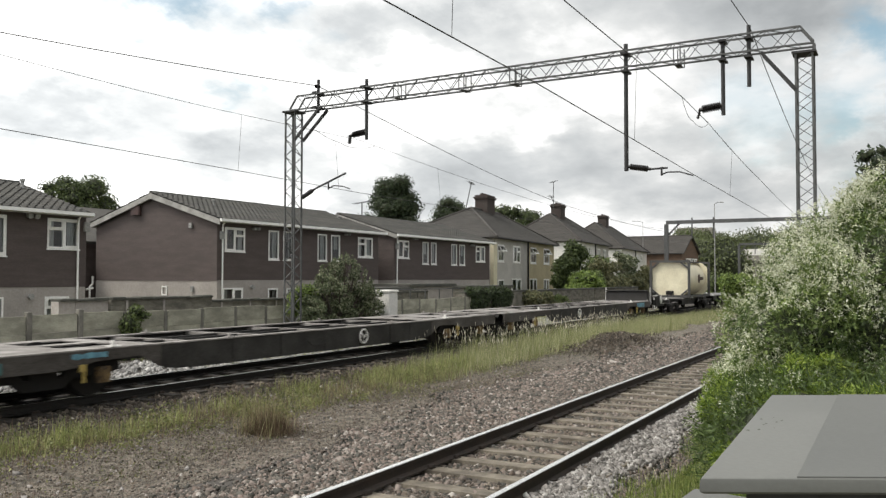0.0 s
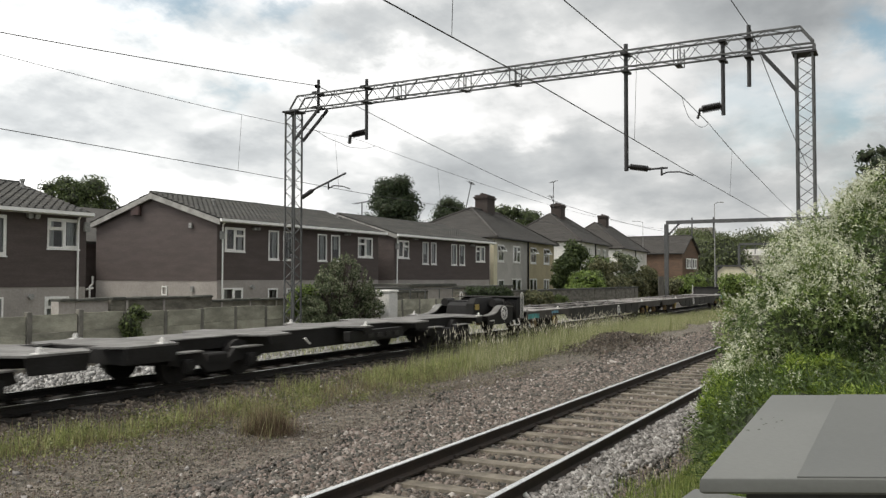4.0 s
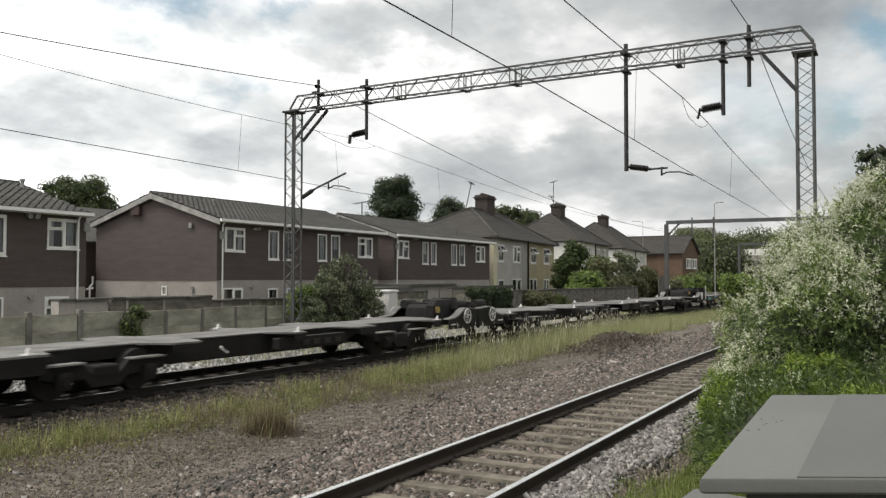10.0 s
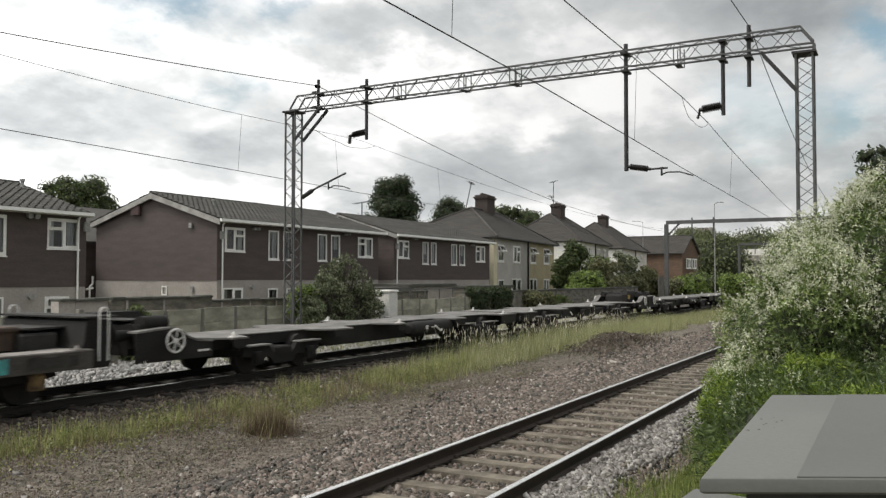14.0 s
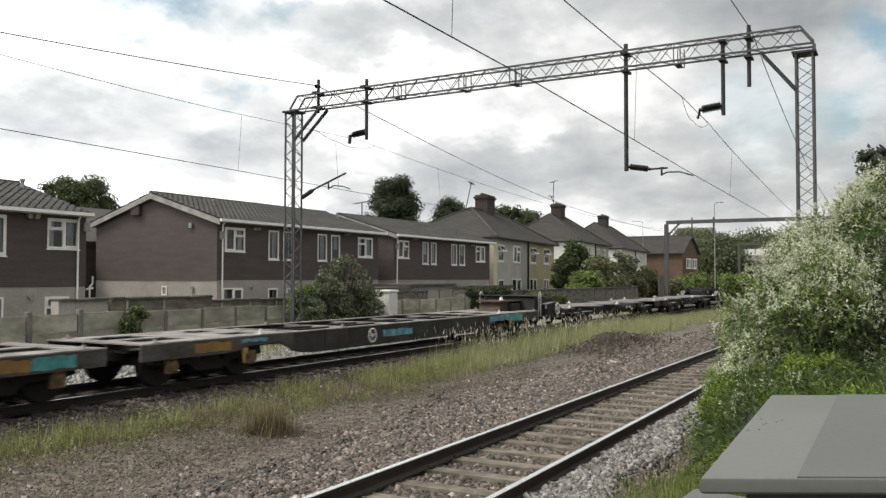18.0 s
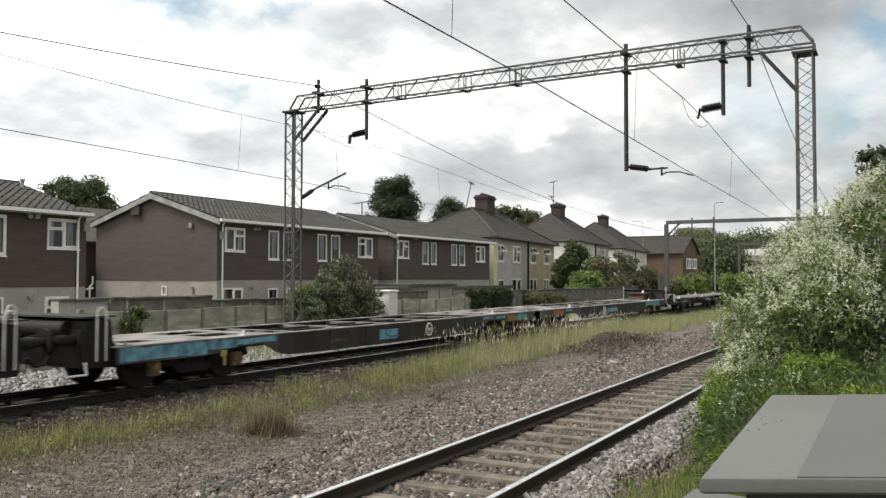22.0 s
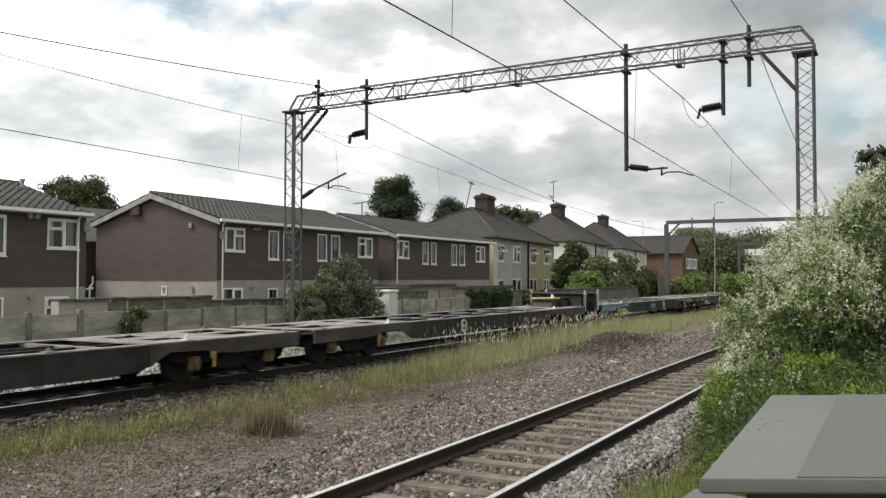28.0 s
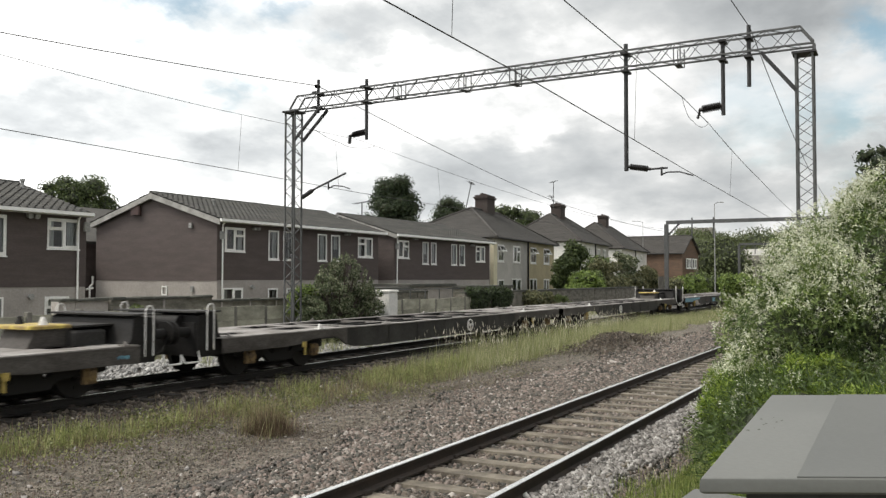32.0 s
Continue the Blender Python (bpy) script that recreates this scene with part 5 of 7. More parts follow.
def build_tank_container(u):
    w = thing("tank_container", pose(u + 3.03, TRAIN_Y, 0.826), "cream tank container in a dark steel frame", "tank container")
    MOVERS.append((w, u + 3.03, 0.826))
    L, W, H = 3.03, 1.21, 2.36
    s = Shape()
    prof = [(-2.75, 0.55), (-2.7, 0.9), (-2.5, 1.06), (2.5, 1.06), (2.7, 0.9), (2.75, 0.55)]
    n = 28
    v = [(x, r * math.cos(2 * math.pi * i / n), 1.2 + r * math.sin(2 * math.pi * i / n)) for x, r in prof for i in range(n)]
    f = [(k * n + i, k * n + (i + 1) % n, (k + 1) * n + (i + 1) % n, (k + 1) * n + i) for k in range(len(prof) - 1) for i in range(n)]
    f += [tuple(range(n)), tuple(range(len(v) - n, len(v)))]
    part("tank_barrel", s.add(v, f), M_CREAM, w, "cream painted barrel")
    for x in (-L, L):
        e = Shape()
        for y in (-W, W):
            e.box(x - 0.07, x + 0.07, y - 0.07, y + 0.07, 0, H)
        for z in (0.0, H - 0.14):
            e.box(x - 0.06, x + 0.06, -W + 0.07, W - 0.07, z, z + 0.14)
        for y in (-1, 1):
            for z, q in ((0.14, 0.5), (H - 0.14, H - 0.5)):
                e.bar((x, y * (W - 0.05), q), (x, y * (W - 0.5), z), 0.1, 0.1)
        part("end_frame", e, M_TANKFRAME, w)
        o = 0.42
        k = 1 if x > 0 else -1
        oct_ = [(-W + 0.07, o), (-W + o, 0.1), (W - o, 0.1), (W - 0.07, o), (W - 0.07, H - o), (W - o, H - 0.1), (-W + o, H - 0.1), (-W + 0.07, H - o)]
        part("end_panel", Shape().prism(oct_, "x", *sorted((x - k * 0.16, x - k * 0.13))), M_CREAM, w, "cream eight-sided end panel")
    for y in (-W, W):
        part("side_rail", Shape().box(-L + 0.07, L - 0.07, y - 0.05, y + 0.05, 0.02, 0.15), M_TANKFRAME, w)
    part("walkway", Shape().box(-L + 0.07, L - 0.07, -0.55, -0.15, H - 0.1, H - 0.06), M_TANKFRAME, w)
    part("manway", Shape().tube((0.2, 0, 2.24), (0.2, 0, 2.38), 0.26, 18), M_TANKFRAME, w)
    part("valve_box", Shape().box(-L - 0.02, -L + 0.13, -0.2, 0.25, 0.16, 0.42), M_BLACK, w)
    part("emblem", Shape().tube((0.6, -1.075, 1.2), (0.6, -1.05, 1.2), 0.3, 18).box(0.95, 1.9, -1.075, -1.05, 1.1, 1.32), M_RUSTRED, w, "plain reddish emblem shape")


build_tank_container(54.7)


# ---- house fittings ----
def fitting(name, s, material, m, label, category, group=""):
    ob = part(name, s, material)
    ob.matrix_basis = m
    return tagged(ob, label, category, group)


M_HIPROOF = mat("plain_grey_tiles", (0.085, 0.08, 0.073), 0.95, 0, (0.06, 0.057, 0.052), 0.8, 9, 0.4, stretch=(1, 1, 3), dist=0.03)


def build_fittings():
    # gable of the middle block, wall face at x = 27.41
    fitting("alarm_box", Shape().box(-0.16, 0, -0.28, 0.28, 0, 0.42, cut=0.04), M_RED, pose(27.41, 30.85, 4.88), "dull red box high on the boarded gable", "alarm box")
    fitting("gable_vent", Shape().box(-0.08, 0, -0.1, 0.1, 0, 0.22, cut=0.02), M_PIPE, pose(27.41, 27.5, 4.22), "small pale box on the boarded gable", "vent")
    w = Shape()
    for q in ((-0.16, -0.1, 0, 0.42), (0.1, 0.16, 0, 0.42), (-0.1, 0.1, 0, 0.06), (-0.1, 0.1, 0.36, 0.42)):
        w.box(-0.03, 0.02, q[0], q[1], q[2], q[3])
    fitting("small_window", w, M_WHITE, pose(27.44, 29.1, 1.25), "tiny white framed window in the grey wall", "window")
    fitting("wall_vent", Shape().box(-0.08, 0, -0.09, 0.09, 0, 0.26, cut=0.02), M_PIPE, pose(27.45, 27.42, 1.42), "pale vent cowl on grey blockwork", "vent")
    for x, z, r in ((29.75, 4.27, 0.07), (36.9, 4.35, 0.06), (43.95, 4.4, 0.07), (51.6, 4.27, 0.07), (18.55, 4.14, 0.1)):
        s = Shape().box(-0.13, 0.13, -0.06, 0, -0.08, 0.02).tube((-0.14, -0.06, 0), (-0.14, -0.2, -0.03), r, 10).tube((0.12, -0.06, 0), (0.12, -0.2, -0.03), r, 10)
        fitting("flood_light", s, M_PIPE, pose(x, 25.955, z), "small grey twin spotlight under the eaves", "light", "spotlights")
    for x, z in ((29.6, 1.62), (18.55, 1.4), (35.4, 1.7)):
        fitting("flue", Shape().tube((0, 0, 0), (0, -0.14, 0), 0.07, 12).tube((0, -0.1, 0), (0, -0.16, 0), 0.1, 12), M_PIPE, pose(x, 25.99, z), "round pale boiler flue on the wall", "flue", "flues")
    for x in (27.62, 41.95, 20.75):
        fitting("meter_box", Shape().box(-0.12, 0.12, -0.1, 0, 0, 0.34, cut=0.02), M_PIPE, pose(x + (0.02 if x > 21 else 0), 25.96, 3.7), "pale plastic box beside the downpipe", "meter box", "meter boxes")
    for x in (29.6, 39.4):
        fitting("roof_vent", Shape().box(-0.2, 0.2, -0.12, 0.12, 0, 0.05).tube((0, 0, 0.04), (0, 0, 0.26), 0.05, 8).tube((0, 0, 0.24), (0, 0, 0.32), 0.09, 8), M_PIPE, pose(x, 28.3, 5.37), "small pale vent on the roof tiles", "roof vent", "roof vents")
    fitting("roof_vent", Shape().box(-0.3, 0.3, -0.12, 0.12, 0, 0.05).tube((0, 0, 0.04), (0, 0, 0.3), 0.06, 8).tube((0, 0, 0.28), (0, 0, 0.36), 0.1, 8), M_PIPE, pose(20.2, 28.8, 5.33), "small pale vent on the roof tiles", "roof vent", "roof vents")
    # slot between the first two blocks: link wall and pipes
    ob = thing("link_wall", pose(20.98, 34.6, -0.5), "dark recessed wall and roof between two house blocks", "wall", kind="structure")
    part("wall", Shape().box(0, 10.4, 0, 0.24, 0, 4.3), M_CLAD, ob)
    part("roof_slope", Shape().prism([(-0.3, 4.28), (3.6, 6.25), (3.6, 6.15), (-0.3, 4.16)], "x", 0, 13.0), M_HIPROOF, ob, "plain grey tiled roof behind")
    p = Shape().path([(0, 0, 0), (0, 0, 2.2), (0.12, 0, 2.3), (0.12, 0, 2.6)], 0.035, 8).path([(-0.15, 0, 2.1), (0.15, 0, 2.15)], 0.04, 8)
    fitting("waste_pipe", p, M_WHITE, pose(21.7, 26.9, -0.5), "white plastic waste pipes in the dark slot", "pipe")


build_fittings()

# ---- semi-detached houses and the brick house further along ----
M_CREAMW = mat("cream_render", (0.64, 0.6, 0.43), 0.9, 0, (0.52, 0.48, 0.35), 0.8, 12, 0.15)
M_GREYW = mat("grey_pebbledash", (0.47, 0.455, 0.425), 0.95, 0, (0.37, 0.36, 0.335), 0.8, 25, 0.3)
M_YELW = mat("yellow_render", (0.47, 0.41, 0.26), 0.9, 0, (0.38, 0.335, 0.22), 0.8, 12, 0.15)
M_WHITEW = mat("white_render", (0.76, 0.75, 0.72), 0.9, 0, (0.62, 0.61, 0.58), 0.8, 12, 0.15)
M_BRICKW = mat("red_brick", (0.15, 0.095, 0.065), 0.9, 0, (0.11, 0.073, 0.052), 1.2, 18, 0.3, stretch=(1, 1, 3))
M_CHIM = mat("sooty_brick", (0.055, 0.045, 0.04), 0.95, 0, (0.045, 0.033, 0.03), 1.5, 14, 0.3)
M_HIP = mat("old_plain_tiles", (0.07, 0.065, 0.059), 0.95, 0, (0.045, 0.042, 0.039), 0.8, 9, 0.4, stretch=(1, 1, 3), dist=0.03)
M_DARKPIPE = mat("black_drainpipe", (0.02, 0.02, 0.02), 0.6, 0, None, 3, 20, 0)
HEAD = 5.7


def semi(cx, cy, z0, length, depth, eave, ridge, halves, wins, label, chimney=True, turn=HEAD, hip=True, shift=0.0):
    h = thing("semi_detached_house" if hip else "brick_house", pose(cx, cy, z0, 0, 0, turn), label, "house", "older houses")
    L, D = length / 2, depth / 2
    th = 0.25
    n = len(halves)
    for i, m in enumerate(halves):
        a, b = -L + i * length / n, -L + (i + 1) * length / n
        hs = [(x0 - a, x1 - a, c, d) for x0, x1, c, d, k in wins if a <= x0 < b]
        s = Shape()
        for p, q, c, d in wall_cells(b - a, 0, eave, hs):
            s.box(a + p, a + q, -D, -D + th, c, d)
        part("front_wall", as_mesh("front_wall", s, m, weld=True), None, h)
    s = Shape()
    for x in (-L, L - th):
        if hip:
            s.box(x, x + th, -D + th, D, 0, eave)
        else:
            s.prism([(-D + th, 0), (D, 0), (D, eave), (0, ridge - 0.1), (-D + th, eave)], "x", x, x + th)
    s.box(-L + th, L - th, D - th, D, 0, eave)
    part("side_wall", s, halves[0], h)
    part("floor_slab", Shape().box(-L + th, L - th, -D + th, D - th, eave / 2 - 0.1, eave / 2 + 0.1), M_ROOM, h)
    ov = 0.35
    c = [(-L - ov, -D - ov, eave), (L + ov, -D - ov, eave), (L + ov, D + ov, eave), (-L - ov, D + ov, eave)]
    r0, r1 = ((-L + D * 0.9 + 2 * shift, 0, ridge), (L - D * 0.9, 0, ridge)) if hip else ((-L - ov, 0, ridge), (L + ov, 0, ridge))
    faces = [(0, 1, 5, 4), (2, 3, 4, 5), (3, 0, 4), (1, 2, 5)]
    pts = c + [r0, r1]
    if not hip:
        faces = faces[:2]
    for f in faces:
        v = [Vector(pts[i]) for i in f]
        nn = (v[1] - v[0]).cross(v[2] - v[0]).normalized()
        if nn.z < 0:
            nn = -nn
        s = Shape()
        k = len(v)
        courses = []
        s.add([p for p in v] + [p - nn * 0.14 for p in v], [tuple(range(k)), tuple(range(2 * k - 1, k - 1, -1))] + [(i, (i + 1) % k, k + (i + 1) % k, k + i) for i in range(k)])
        # courses of tiles as low steps
        if f[:2] == (0, 1) or (hip and f == (3, 0, 4)):
            e0, e1 = v[0], v[1]
            t0, t1 = (v[3], v[2]) if k == 4 else (v[2], v[2])
            rows = 32
            for i in range(rows):
                u0, u1 = i / rows, (i + 1) / rows
                A, B, C_, D_ = e0.lerp(t0, u0), e1.lerp(t1, u0), e1.lerp(t1, u1), e0.lerp(t0, u1)
                courses.append(Shape().add([A + nn * 0.03, B + nn * 0.03, C_ + nn * 0.01, D_ + nn * 0.01, A, B], [(0, 1, 2, 3), (4, 5, 1, 0)]))
        slope = part("roof_slope", s, M_HIP, h, "weathered brown-grey plain tiles")
        for q in courses:
            part("tile_course", q, M_HIP, slope)
    hips = Shape()
    for a, b in ((0, 4), (3, 4), (1, 5), (2, 5), (4, 5)) if hip else ((4, 5),):
        hips.tube(Vector(pts[a]) + Vector((0, 0, 0.04)), Vector(pts[b]) + Vector((0, 0, 0.04)), 0.1, 6)
    part("ridge_tiles", hips, M_HIP, h)
    part("gutter", Shape().box(-L - ov, L + ov, -D - ov - 0.12, -D - ov, eave - 0.1, eave + 0.0), M_DARKPIPE, h)
    for i in range(1, n) if n > 1 else ():
        x = -L + i * length / n
        part("downpipe", Shape().tube((x, -D - 0.08, 0), (x, -D - 0.08, eave), 0.07, 8), M_DARKPIPE, h, "black downpipe between the two halves")
    for i, (x0, x1, cc, d, k) in enumerate(wins):
        window(h, x0, x1, cc, d, -D, k, i + round(cx), t=0.1)
    if chimney:
        ch = part("chimney", Shape().box(shift - 0.95, shift + 0.95, -0.55, 0.55, ridge - 1.2, ridge + 0.95).box(shift - 1.02, shift + 1.02, -0.62, 0.62, ridge + 0.95, ridge + 1.05).box(shift - 1.08, shift + 1.08, -0.68, 0.68, ridge + 1.05, ridge + 1.15).box(shift - 0.97, shift + 0.97, -0.57, 0.57, ridge + 1.15, ridge + 1.3), M_CHIM, h, "sooty red brick chimney stack")
        for x in (-0.75, -0.25, 0.25, 0.75):
            part("chimney_pot", Shape().tube((x + shift, 0, ridge + 1.3), (x + shift, 0, ridge + 1.47), 0.15, 10, 0.12), M_CHIM, ch)
    return h


def rear_windows(length, eave, seed):
    L = length / 2
    w = []
    for b in (-L, 0):
        w += [(b + 1.2, b + 2.5, eave - 1.95, eave - 0.5, "tl"), (b + 4.1, b + 5.5, eave - 1.95, eave - 0.5, "pair"), (b + 1.3, b + 2.4, 0.9, 2.1, "one"), (b + 3.9, b + 5.8, 0.95, 2.25, "pair")]
    return w


PAIR_WINDOWS = [(-7.4, -6.0, 3.7, 5.0, "vent"), (-3.7, -1.95, 3.7, 5.03, "tr"), (0.8, 2.4, 3.7, 5.06, "vent"), (4.75, 6.5, 3.7, 5.08, "vent"),
                (-7.3, -6.0, 1.2, 2.38, "one"), (-4.1, -1.7, 1.2, 2.45, "pair"), (0.6, 2.6, 1.2, 2.45, "pair"), (4.75, 6.4, 1.2, 2.42, "pair")]
semi(64.31, 31.49, -0.45, 16.2, 8.2, 5.5, 8.2, [M_GREYW, M_YELW], PAIR_WINDOWS, "pair of rendered semi-detached houses under a hipped tile roof", shift=1.1)
fitting("cream_end_wall", Shape().box(-0.4, 0.4, -0.25, 0, 0, 5.0), M_CREAMW, pose(56.1, 26.53, -0.45, 0, 0, HEAD), "pale cream rendered end wall", "wall")
semi(89.0, 34.0, -0.4, 14.2, 8.2, 6.2, 9.3, [M_WHITEW, M_GREYW], rear_windows(14.2, 6.2, 2), "pair of pale rendered houses behind garden trees")
semi(113.0, 36.6, -0.4, 18.5, 8.6, 6.2, 9.7, [M_WHITEW, M_WHITEW], rear_windows(18.5, 6.2, 3), "white rendered houses with a dark hipped roof")
brick = semi(128.9, 33.7, -0.45, 11.0, 7.0, 6.1, 8.8, [M_BRICKW], [(-3, -2, 1.2, 2.6, "pair")], "red brick house with a plain tiled roof", False, -96.5, False)
for y in (-2.3, 0.2):
    window(brick, y, y + 1.9, 3.9, 5.4, 0, "pair", 5, t=0.16).matrix_basis = pose(5.72, 0, 0, 0, 0, 90)
    # dark sheet on the brick face, in place of the room's shade
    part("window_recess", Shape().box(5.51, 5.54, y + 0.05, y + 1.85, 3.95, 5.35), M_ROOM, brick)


# ---- aerials ----
def aerial(x, y, z, h, turn, lean=0):
    a = thing("tv_aerial", pose(x, y, z, lean, 0, turn), "thin metal television aerial on a pole", "aerial", "aerials")
    part("pole", Shape().tube((0, 0, 0), (0, 0, h), 0.04, 6), M_STEEL, a)
    part("boom", Shape().tube((-1.2, 0, h), (1.2, 0, h), 0.022, 6), M_STEEL, a)
    e = Shape()
    for i in range(9):
        e.tube((-1.1 + i * 0.27, -0.25, h), (-1.1 + i * 0.27, 0.25, h), 0.01, 4)
    part("elements", e, M_STEEL, a)


aerial(61.6, 31.5, 7.6, 2.2, 20, 12)
aerial(87.6, 34.0, 9.6, 3.0, 40)
aerial(89.3, 34.2, 9.4, 1.9, 10, -22)
aerial(46.6, 31.5, 5.5, 1.5, 60)

# ---- garden walls and sheds behind the boundary ----
M_BRICKDARK = mat("mossy_brick", (0.23, 0.215, 0.18), 0.95, 0, (0.1, 0.096, 0.078), 2.2, 20, 0.4, stretch=(1, 1, 2.5))
M_MOSS = mat("mossy_felt", (0.1, 0.1, 0.083), 0.95, 0, (0.05, 0.051, 0.045), 1.4, 20, 0.4)


def garden_wall(x0, x1, y, z1, label, cope=True):
    w = thing("garden_wall", pose(x0, y, -0.4), label, "wall", "garden walls")
    part("brickwork", Shape().box(0, x1 - x0, -0.12, 0.12, 0, z1 + 0.4), M_BRICKDARK, w)
    if cope:
        n = max(1, round((x1 - x0) / 0.9))
        for i in range(n):
            a, b = (x1 - x0) * i / n, (x1 - x0) * (i + 1) / n
            part("coping", Shape().box(a + 0.005, b - 0.005, -0.17, 0.17, z1 + 0.4, z1 + 0.48 + random.uniform(0, 0.02), cut=0.02), M_MOSS, w)
    for i in range(int((x1 - x0) / 2.4) + 1):
        part("pier", Shape().box(i * 2.4, i * 2.4 + 0.3, -0.17, -0.12, 0, z1 + 0.36), M_BRICKDARK, w)


garden_wall(25.4, 36.0, 20.6, 1.35, "mossy garden wall behind the railway fence")
garden_wall(36.2, 66.0, 18.7, 1.3, "long mossy block wall along the railway")


def shed(x0, x1, y, d, h, name, label, m):
    s = thing(name, pose(x0, y, -0.4), label, "shed" if "shed" in name else "wall", "garden sheds" if "shed" in name else "garden walls")
    part("wall", Shape().box(0, x1 - x0, 0, d, 0, h), m, s)
    if "shed" in name:
        part("roof", Shape().box(-0.12, x1 - x0 + 0.12, -0.15, d + 0.1, h, h + 0.09, cut=0.02), M_MOSS, s, "mossy felt roof")
        part("fascia", Shape().box(-0.1, x1 - x0 + 0.1, -0.17, -0.155, h - 0.06, h + 0.05), M_MOSS, s)
        return
    rr = random.Random(round(x0 * 10))
    n = max(2, round((x1 - x0) / 0.48))
    for i in range(n):
        a, b = (x1 - x0) * i / n, (x1 - x0) * (i + 1) / n
        part("coping", Shape().box(a, b - 0.008, -0.06 - rr.uniform(0, 0.03), d + 0.05, h, h + 0.055 + rr.uniform(0, 0.03), cut=0.02), M_MOSS, s, "ragged mossy coping slab")
    for i in range(int((x1 - x0) / 1.35)):
        part("stain_strip", Shape().box(i * 1.35 + 0.5, i * 1.35 + 0.58, -0.015, -0.002, 0.1, h - 0.01), M_BLOCK, s, "pale mortar strip")


shed(14.55, 16.1, 19.2, 0.3, 1.82, "garden_wall", "pale rendered garden wall under a thin capping", M_BLOCK)
shed(16.15, 20.0, 19.15, 0.3, 1.83, "garden_wall", "mossy brick garden wall with a ragged dark capping", M_BRICKDARK)
shed(20.1, 25.2, 19.35, 0.3, 1.68, "garden_wall", "low mossy brick garden wall with a thin capping", M_BRICKDARK)
shed(31.6, 36.2, 21.6, 2.0, 1.9, "garden_shed", "grey block outbuilding behind the wall", M_BLOCK)
shed(36.8, 41.5, 22.0, 2.2, 2.05, "garden_shed", "grey rendered outbuilding with flat roof", M_BLOCK)
shed(43.5, 50.0, 22.3, 2.2, 1.9, "garden_shed", "long low outbuilding behind the garden wall", M_BRICKDARK)
ob = thing("white_cabinet", pose(27.12, 17.2, -0.2), "white metal cabinet standing beside the shrub", "cabinet")
part("body", Shape().box(-0.3, 0.3, -0.3, 0.3, 0, 1.72, cut=0.02), M_WHITEW, ob)
part("lid", Shape().box(-0.34, 0.34, -0.34, 0.34, 1.72, 1.8, cut=0.03), M_WHITEW, ob)
part("door_edge", Shape().box(-0.26, 0.26, -0.32, -0.302, 0.1, 1.6), M_WHITEW, ob)


def railing(x0, x1, y, z, h):
    r = thing("garden_railing", pose(x0, y, z), "thin grey metal railing along the wall top", "railing")
    L = x1 - x0
    part("top_rail", Shape().tube((0, 0, h), (L, 0, h), 0.022, 6), M_STEEL, r)
    part("lower_rail", Shape().tube((0, 0, h * 0.45), (L, 0, h * 0.45), 0.016, 6), M_STEEL, r)
    for i in range(int(L / 1.3) + 1):
        part("post", Shape().tube((i * 1.3, 0, 0), (i * 1.3, 0, h), 0.025, 6), M_STEEL, r)


railing(30.4, 36.4, 18.9, -0.2, 1.75)


# ---- lineside cabinet in the foreground ----
M_LID = mat("grey_coated_lid", (0.135, 0.138, 0.13), 0.62, 0.0, (0.118, 0.121, 0.115), 1.1, 45, 0.06, spread=0.05)
M_LID2 = mat("grey_coated_lid_darker", (0.115, 0.118, 0.112), 0.6, 0.0, (0.103, 0.106, 0.101), 1.1, 45, 0.06, spread=0.05)
ob = thing("lineside_cabinet", pose(0, 0, 0.3), "grey coated lineside cabinet with overhanging lids", "cabinet")


def lid_poly(f0, f1, n0, n1):
    """Corners of a lid between two shares of its width, from its near edge to its far edge."""
    a, b = Vector((2.64, 0.56)), Vector((3.56, -1.18))
    c, d = Vector((4.69, 0.63)), Vector((5.8, -1.44))
    near0, near1, far0, far1 = a.lerp(b, f0), a.lerp(b, f1), c.lerp(d, f0), c.lerp(d, f1)
    return [near0, near1, far1, far0]


poly = lid_poly(0, 1, 0, 1)
cen = sum(poly, Vector((0, 0))) / 4
ring = lambda k, z: [(cen.x + (p.x - cen.x) * k, cen.y + (p.y - cen.y) * k, z) for p in poly]
rows = [ring(0.99, 1.1), ring(1.0, 1.108), ring(1.0, 1.134), ring(0.997, 1.146), ring(0.99, 1.15)]
v = [p for r in rows for p in r]
f = [(3, 2, 1, 0), (16, 17, 18, 19)] + [(r + i, r + (i + 1) % 4, r + 4 + (i + 1) % 4, r + 4 + i) for r in (0, 4, 8, 12) for i in range(4)]
part("lid", Shape().add(v, f), M_LID, ob)
# thin layer, slightly darker than the lid, right of a slanted line
part("lid_sheet", Shape().prism([cen.lerp(p, 0.992) for p in lid_poly(0.145, 1, 0, 1)], "z", 1.148, 1.1535), M_LID2, ob, "slightly darker tone over most of the lid")
poly = lid_poly(0.03, 0.97, 0, 1)
cen = sum(poly, Vector((0, 0))) / 4
# body coloured dark to stand in for the shadow under the lid
part("body", Shape().prism([(cen.x + (p.x - cen.x) * 0.93, cen.y + (p.y - cen.y) * 0.93) for p in poly], "z", 0.0, 1.112), M_DARKSTEEL, ob)
part("lower_shelf", Shape().prism([(3.7, 1.0), (4.37, 0.95), (4.3, 0.6), (3.7, 0.6)], "z", 0.66, 0.7), M_LID, ob)


